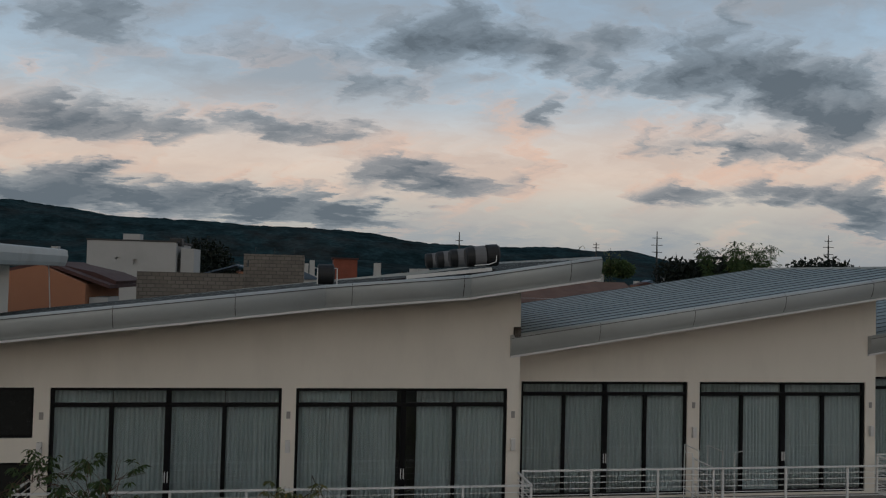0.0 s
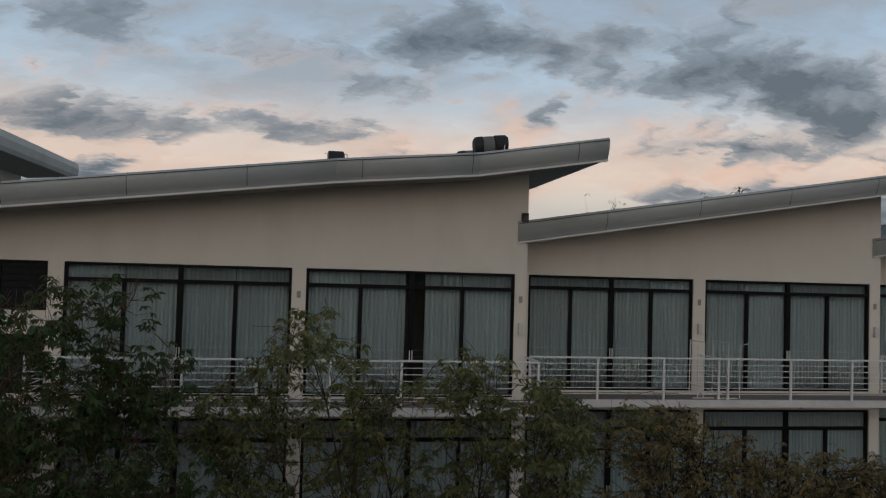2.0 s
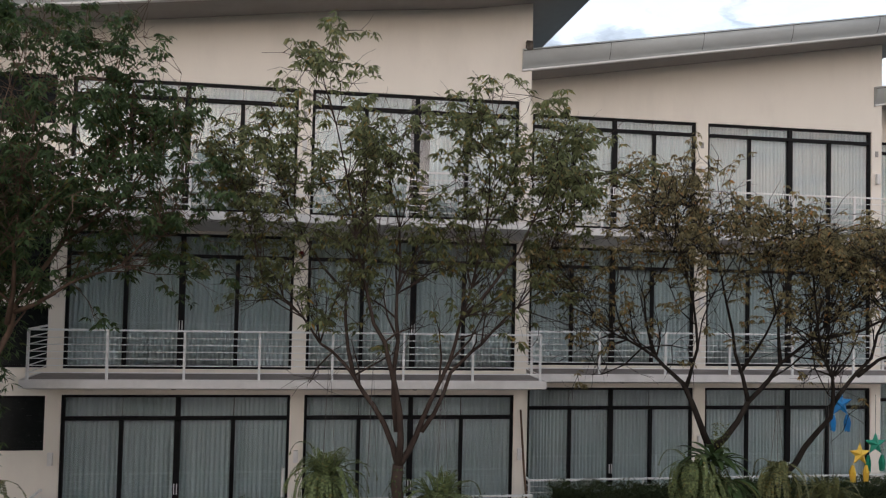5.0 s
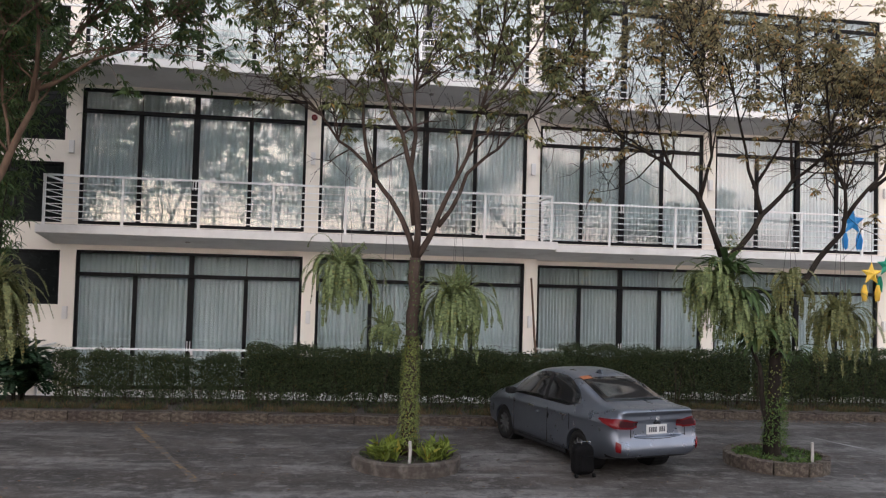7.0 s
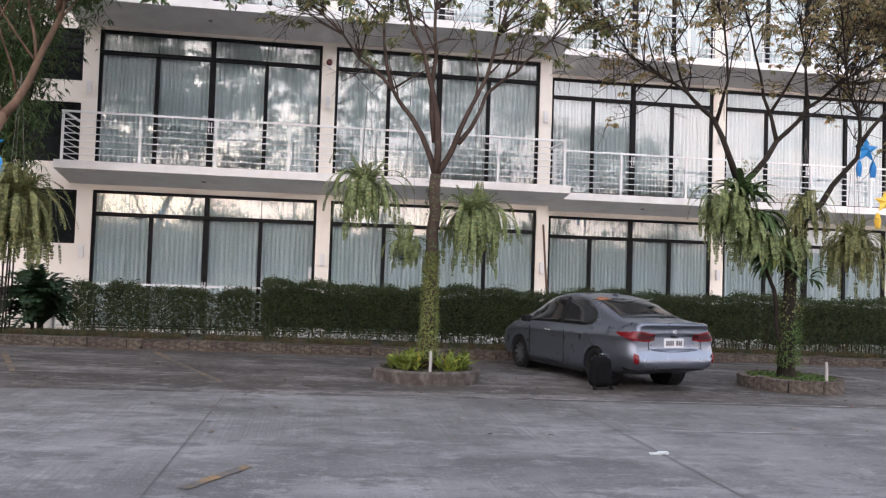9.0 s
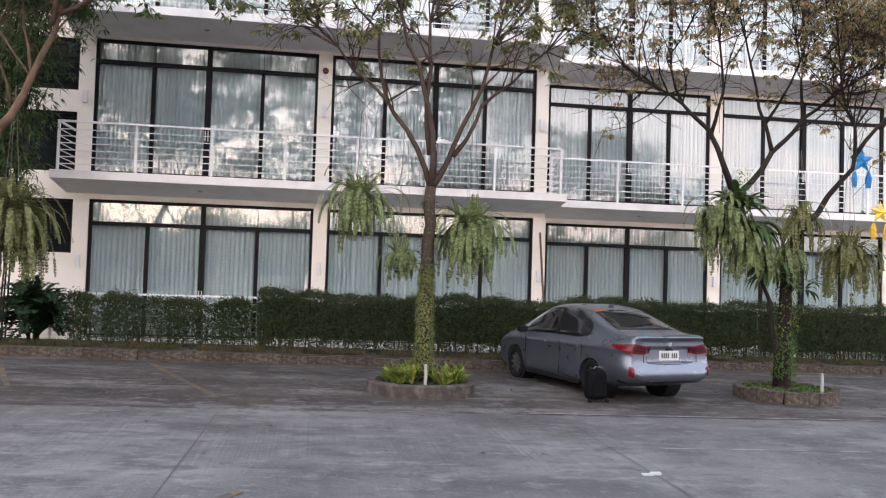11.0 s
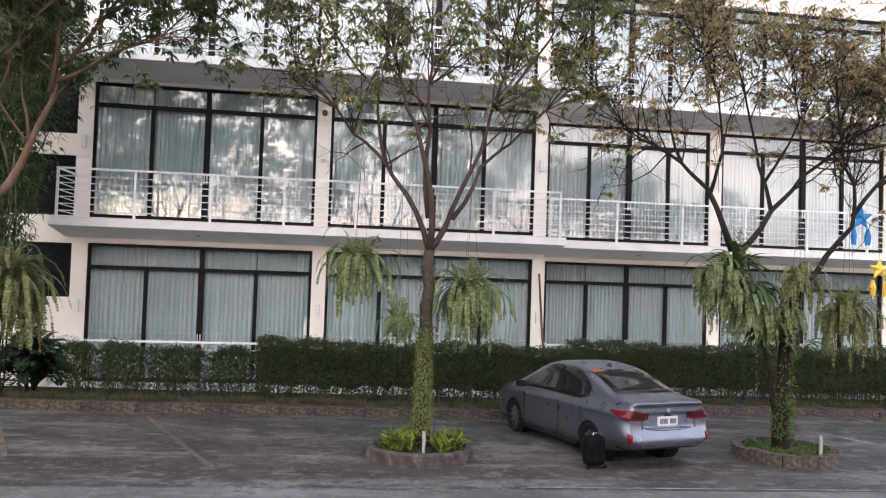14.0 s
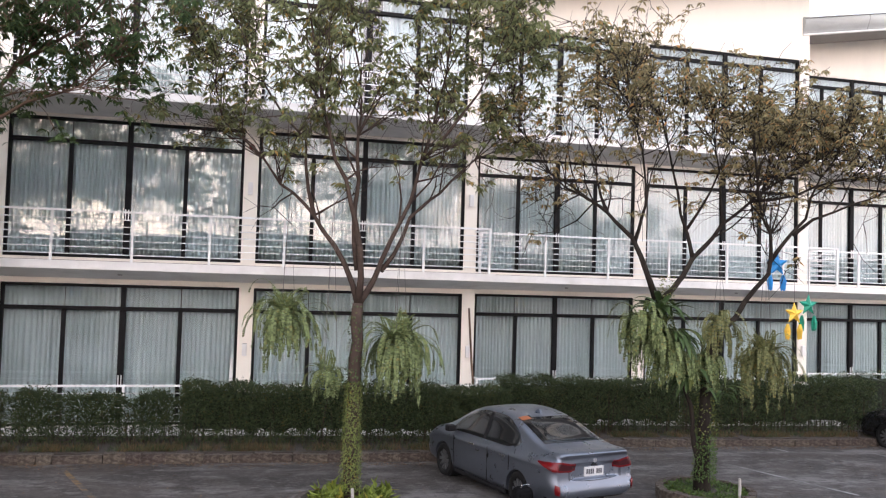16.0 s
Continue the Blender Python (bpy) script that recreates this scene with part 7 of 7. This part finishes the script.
part("end_drum", bm, M_DRUM, d2)
for x in (-0.23, 0.30):
    bm = bmesh.new()
    tube(bm, [(x, -0.28, -0.28), (x, -0.28, 0.16), (x - 0.08, -0.28, 0.17)], [0.014] * 3, 6)
    part("pipe_frame", bm, M_SLAB, d2, "white pipe")
bm = bmesh.new()
tube(bm, [(-14.57, 9.0, 15.15), (-14.40, 8.9, 12.9)], [0.02, 0.02], 6)
solid("roof_pole", bm, M_SLAB, "thin pale pole standing behind the roof", "pole")

# ---- small things on the fronts ----
bm = bmesh.new()
tube(bm, [(0.30, -0.25, 0.2), (0.16, -0.14, 1.8), (0.06, -0.06, 3.35)], [0.035, 0.032, 0.028], 7)
solid("wooden_pole", bm, M_BARKPALE, "brown wooden pole leaning on a pier", "pole", at=(0.12, 0, 0))
for x, y in ((-11.89, 0.0), (-5.845, 0.0), (0.165, 0.0), (6.155, 1.51), (12.07, 1.51)):
    for z in (11.15,):
        solid("wall_plaque", box(-0.05, 0.05, -0.022, 0.0, -0.09, 0.09, 0.006), M_SOFFIT, "small brown plaque on a pier", "plaque", "pier plaques", at=(x, y, z))
bell = thing("alarm_bell", "small red alarm bell on a pier", "alarm bell", at=(-5.845, 0.0, 7.45))
bm = bmesh.new()
tube(bm, [(0, 0, 0), (0, -0.05, 0), (0, -0.07, 0)], [0.085, 0.08, 0.05], 18)
part("bell", bm, M_REDLAMP, bell)
part("bell_box", box(-0.05, 0.05, -0.04, 0.0, -0.2, -0.09), M_SLAB, bell)
rail_end = thing("white_pipe", "short white pipe standing on the terrace", "pipe", at=(-6.15, -0.4, 0.2))
bm = bmesh.new()
tube(bm, [(0, 0, 0), (0, 0, 1.75)], [0.04, 0.04], 8)
part("pipe", bm, M_SLAB, rail_end)
cctv = thing("dome_camera", "small white dome camera under a balcony", "dome camera", at=(12.9, 1.75, SLABS[0] - 0.3))
bm = bmesh.new()
bmesh.ops.create_uvsphere(bm, u_segments=14, v_segments=8, radius=0.08)
part("dome", bm, M_DRUM, cctv)
part("mount", box(-0.09, 0.09, -0.09, 0.09, 0.03, 0.12, 0.03), M_SLAB, cctv)
for k, x in enumerate((5.6, 6.9)):
    bm = bmesh.new()
    tube(bm, [(x, 0.4, SLABS[1]), (x, 0.4, SLABS[1] + 1.55), (x - 0.25 * (1 - 2 * k), 0.4, SLABS[1] + 1.6)], [0.018] * 3, 6)
    solid("drying_stand", bm, M_RAIL, "thin white pole stand on an upper balcony", "drying stand", "balcony stands")
down = thing("rain_pipe", "short rain outlet box at the low eaves", "rain outlet", at=(0.22, -0.05, 13.35))
part("box", box(-0.09, 0.09, -0.1, 0.05, -0.25, 0.18, 0.02), M_KERBTOP, down)


# ---- drying racks and the divider on the upper balcony ----
def drying_rack(x, y0, y1, z, h, lean):
    ob = thing("drying_rack", "white folding clothes drying rack standing on a balcony", "drying rack", "drying racks", (x, 0, z))
    for y in (y0, y1):
        bm = bmesh.new()
        tube(bm, [(0, y, 0.02), (lean, y, h)], [0.016, 0.016], 7)
        part("upright", bm, M_RAIL, ob)
        bm = bmesh.new()
        tube(bm, [(-0.32, y, 0.018), (0.32, y, 0.018)], [0.018, 0.018], 7)
        part("foot", bm, M_RAIL, ob)
    for q in (h, 0.32):
        bm = bmesh.new()
        tube(bm, [(lean * q / h, y0, q), (lean * q / h, y1, q)], [0.014, 0.014], 7)
        part("crossbar", bm, M_RAIL, ob)
    return ob


drying_rack(5.75, 0.35, 1.25, SLABS[1] + 0.012, 1.62, 0.02)
drying_rack(6.45, 0.30, 1.20, SLABS[1] + 0.012, 1.60, 0.03)
divider = thing("balcony_divider", "white steel rail dividing two balconies", "railing", "balcony dividers", (6.15, 0, SLABS[1] + 0.012))
for y in (0.22, 1.46):
    part("post", box(-0.025, 0.025, y - 0.025, y + 0.025, 0.0, 1.15), M_RAIL, divider)
for k, zz in enumerate((0.2, 0.42, 0.64, 0.86, 1.16)):
    bm = bmesh.new()
    tube(bm, [(0, 0.20, zz), (0, 1.48, zz)], [0.012 if k < 4 else 0.024] * 2, 7)
    part("rail", bm, M_RAIL, divider)


# ---- pale specks of houses on the far slopes ----
rngh = random.Random(77)
bm = bmesh.new()
for _ in range(150):
    x = rngh.uniform(-300, 1500)
    y = rngh.uniform(900, 1280)
    z = 4 + rngh.random() ** 2 * 30 * max(0.2, 1 - x / 1600)
    w, h = rngh.uniform(3, 8), rngh.uniform(2.0, 4.0)
    bm_box(bm, x - w, x + w, y - 4, y + 4, -2, z + h if rngh.random() < 0.5 else z)
solid("far_houses", bm, M_WHITEB, "scattered pale houses far off below the hills", "far houses", kind="stuff")


# ---- small round lights under the balconies ----
for x, y, z in ((-8.86, -0.75, 8.10), (-2.83, -0.75, 8.10), (3.4, 0.76, 8.10), (9.1, 0.76, 8.10), (-8.86, -0.75, 4.0), (-2.83, -0.75, 4.0), (3.4, 0.76, 4.0), (9.1, 0.76, 4.0)):
    lamp = thing("soffit_light", "small round unlit light fixed under a balcony", "light fitting", "lights under the balconies", (x, y, z))
    bm = bmesh.new()
    tube(bm, [(0, 0, -0.022), (0, 0, 0.0), (0, 0, 0.06)], [0.055, 0.065, 0.065], 18)
    part("housing", bm, M_SOFFIT, lamp)
    bm = bmesh.new()
    tube(bm, [(0, 0, -0.028), (0, 0, -0.018)], [0.042, 0.046], 16)
    part("lens", bm, M_SOFFIT, lamp, "dull grey lens")
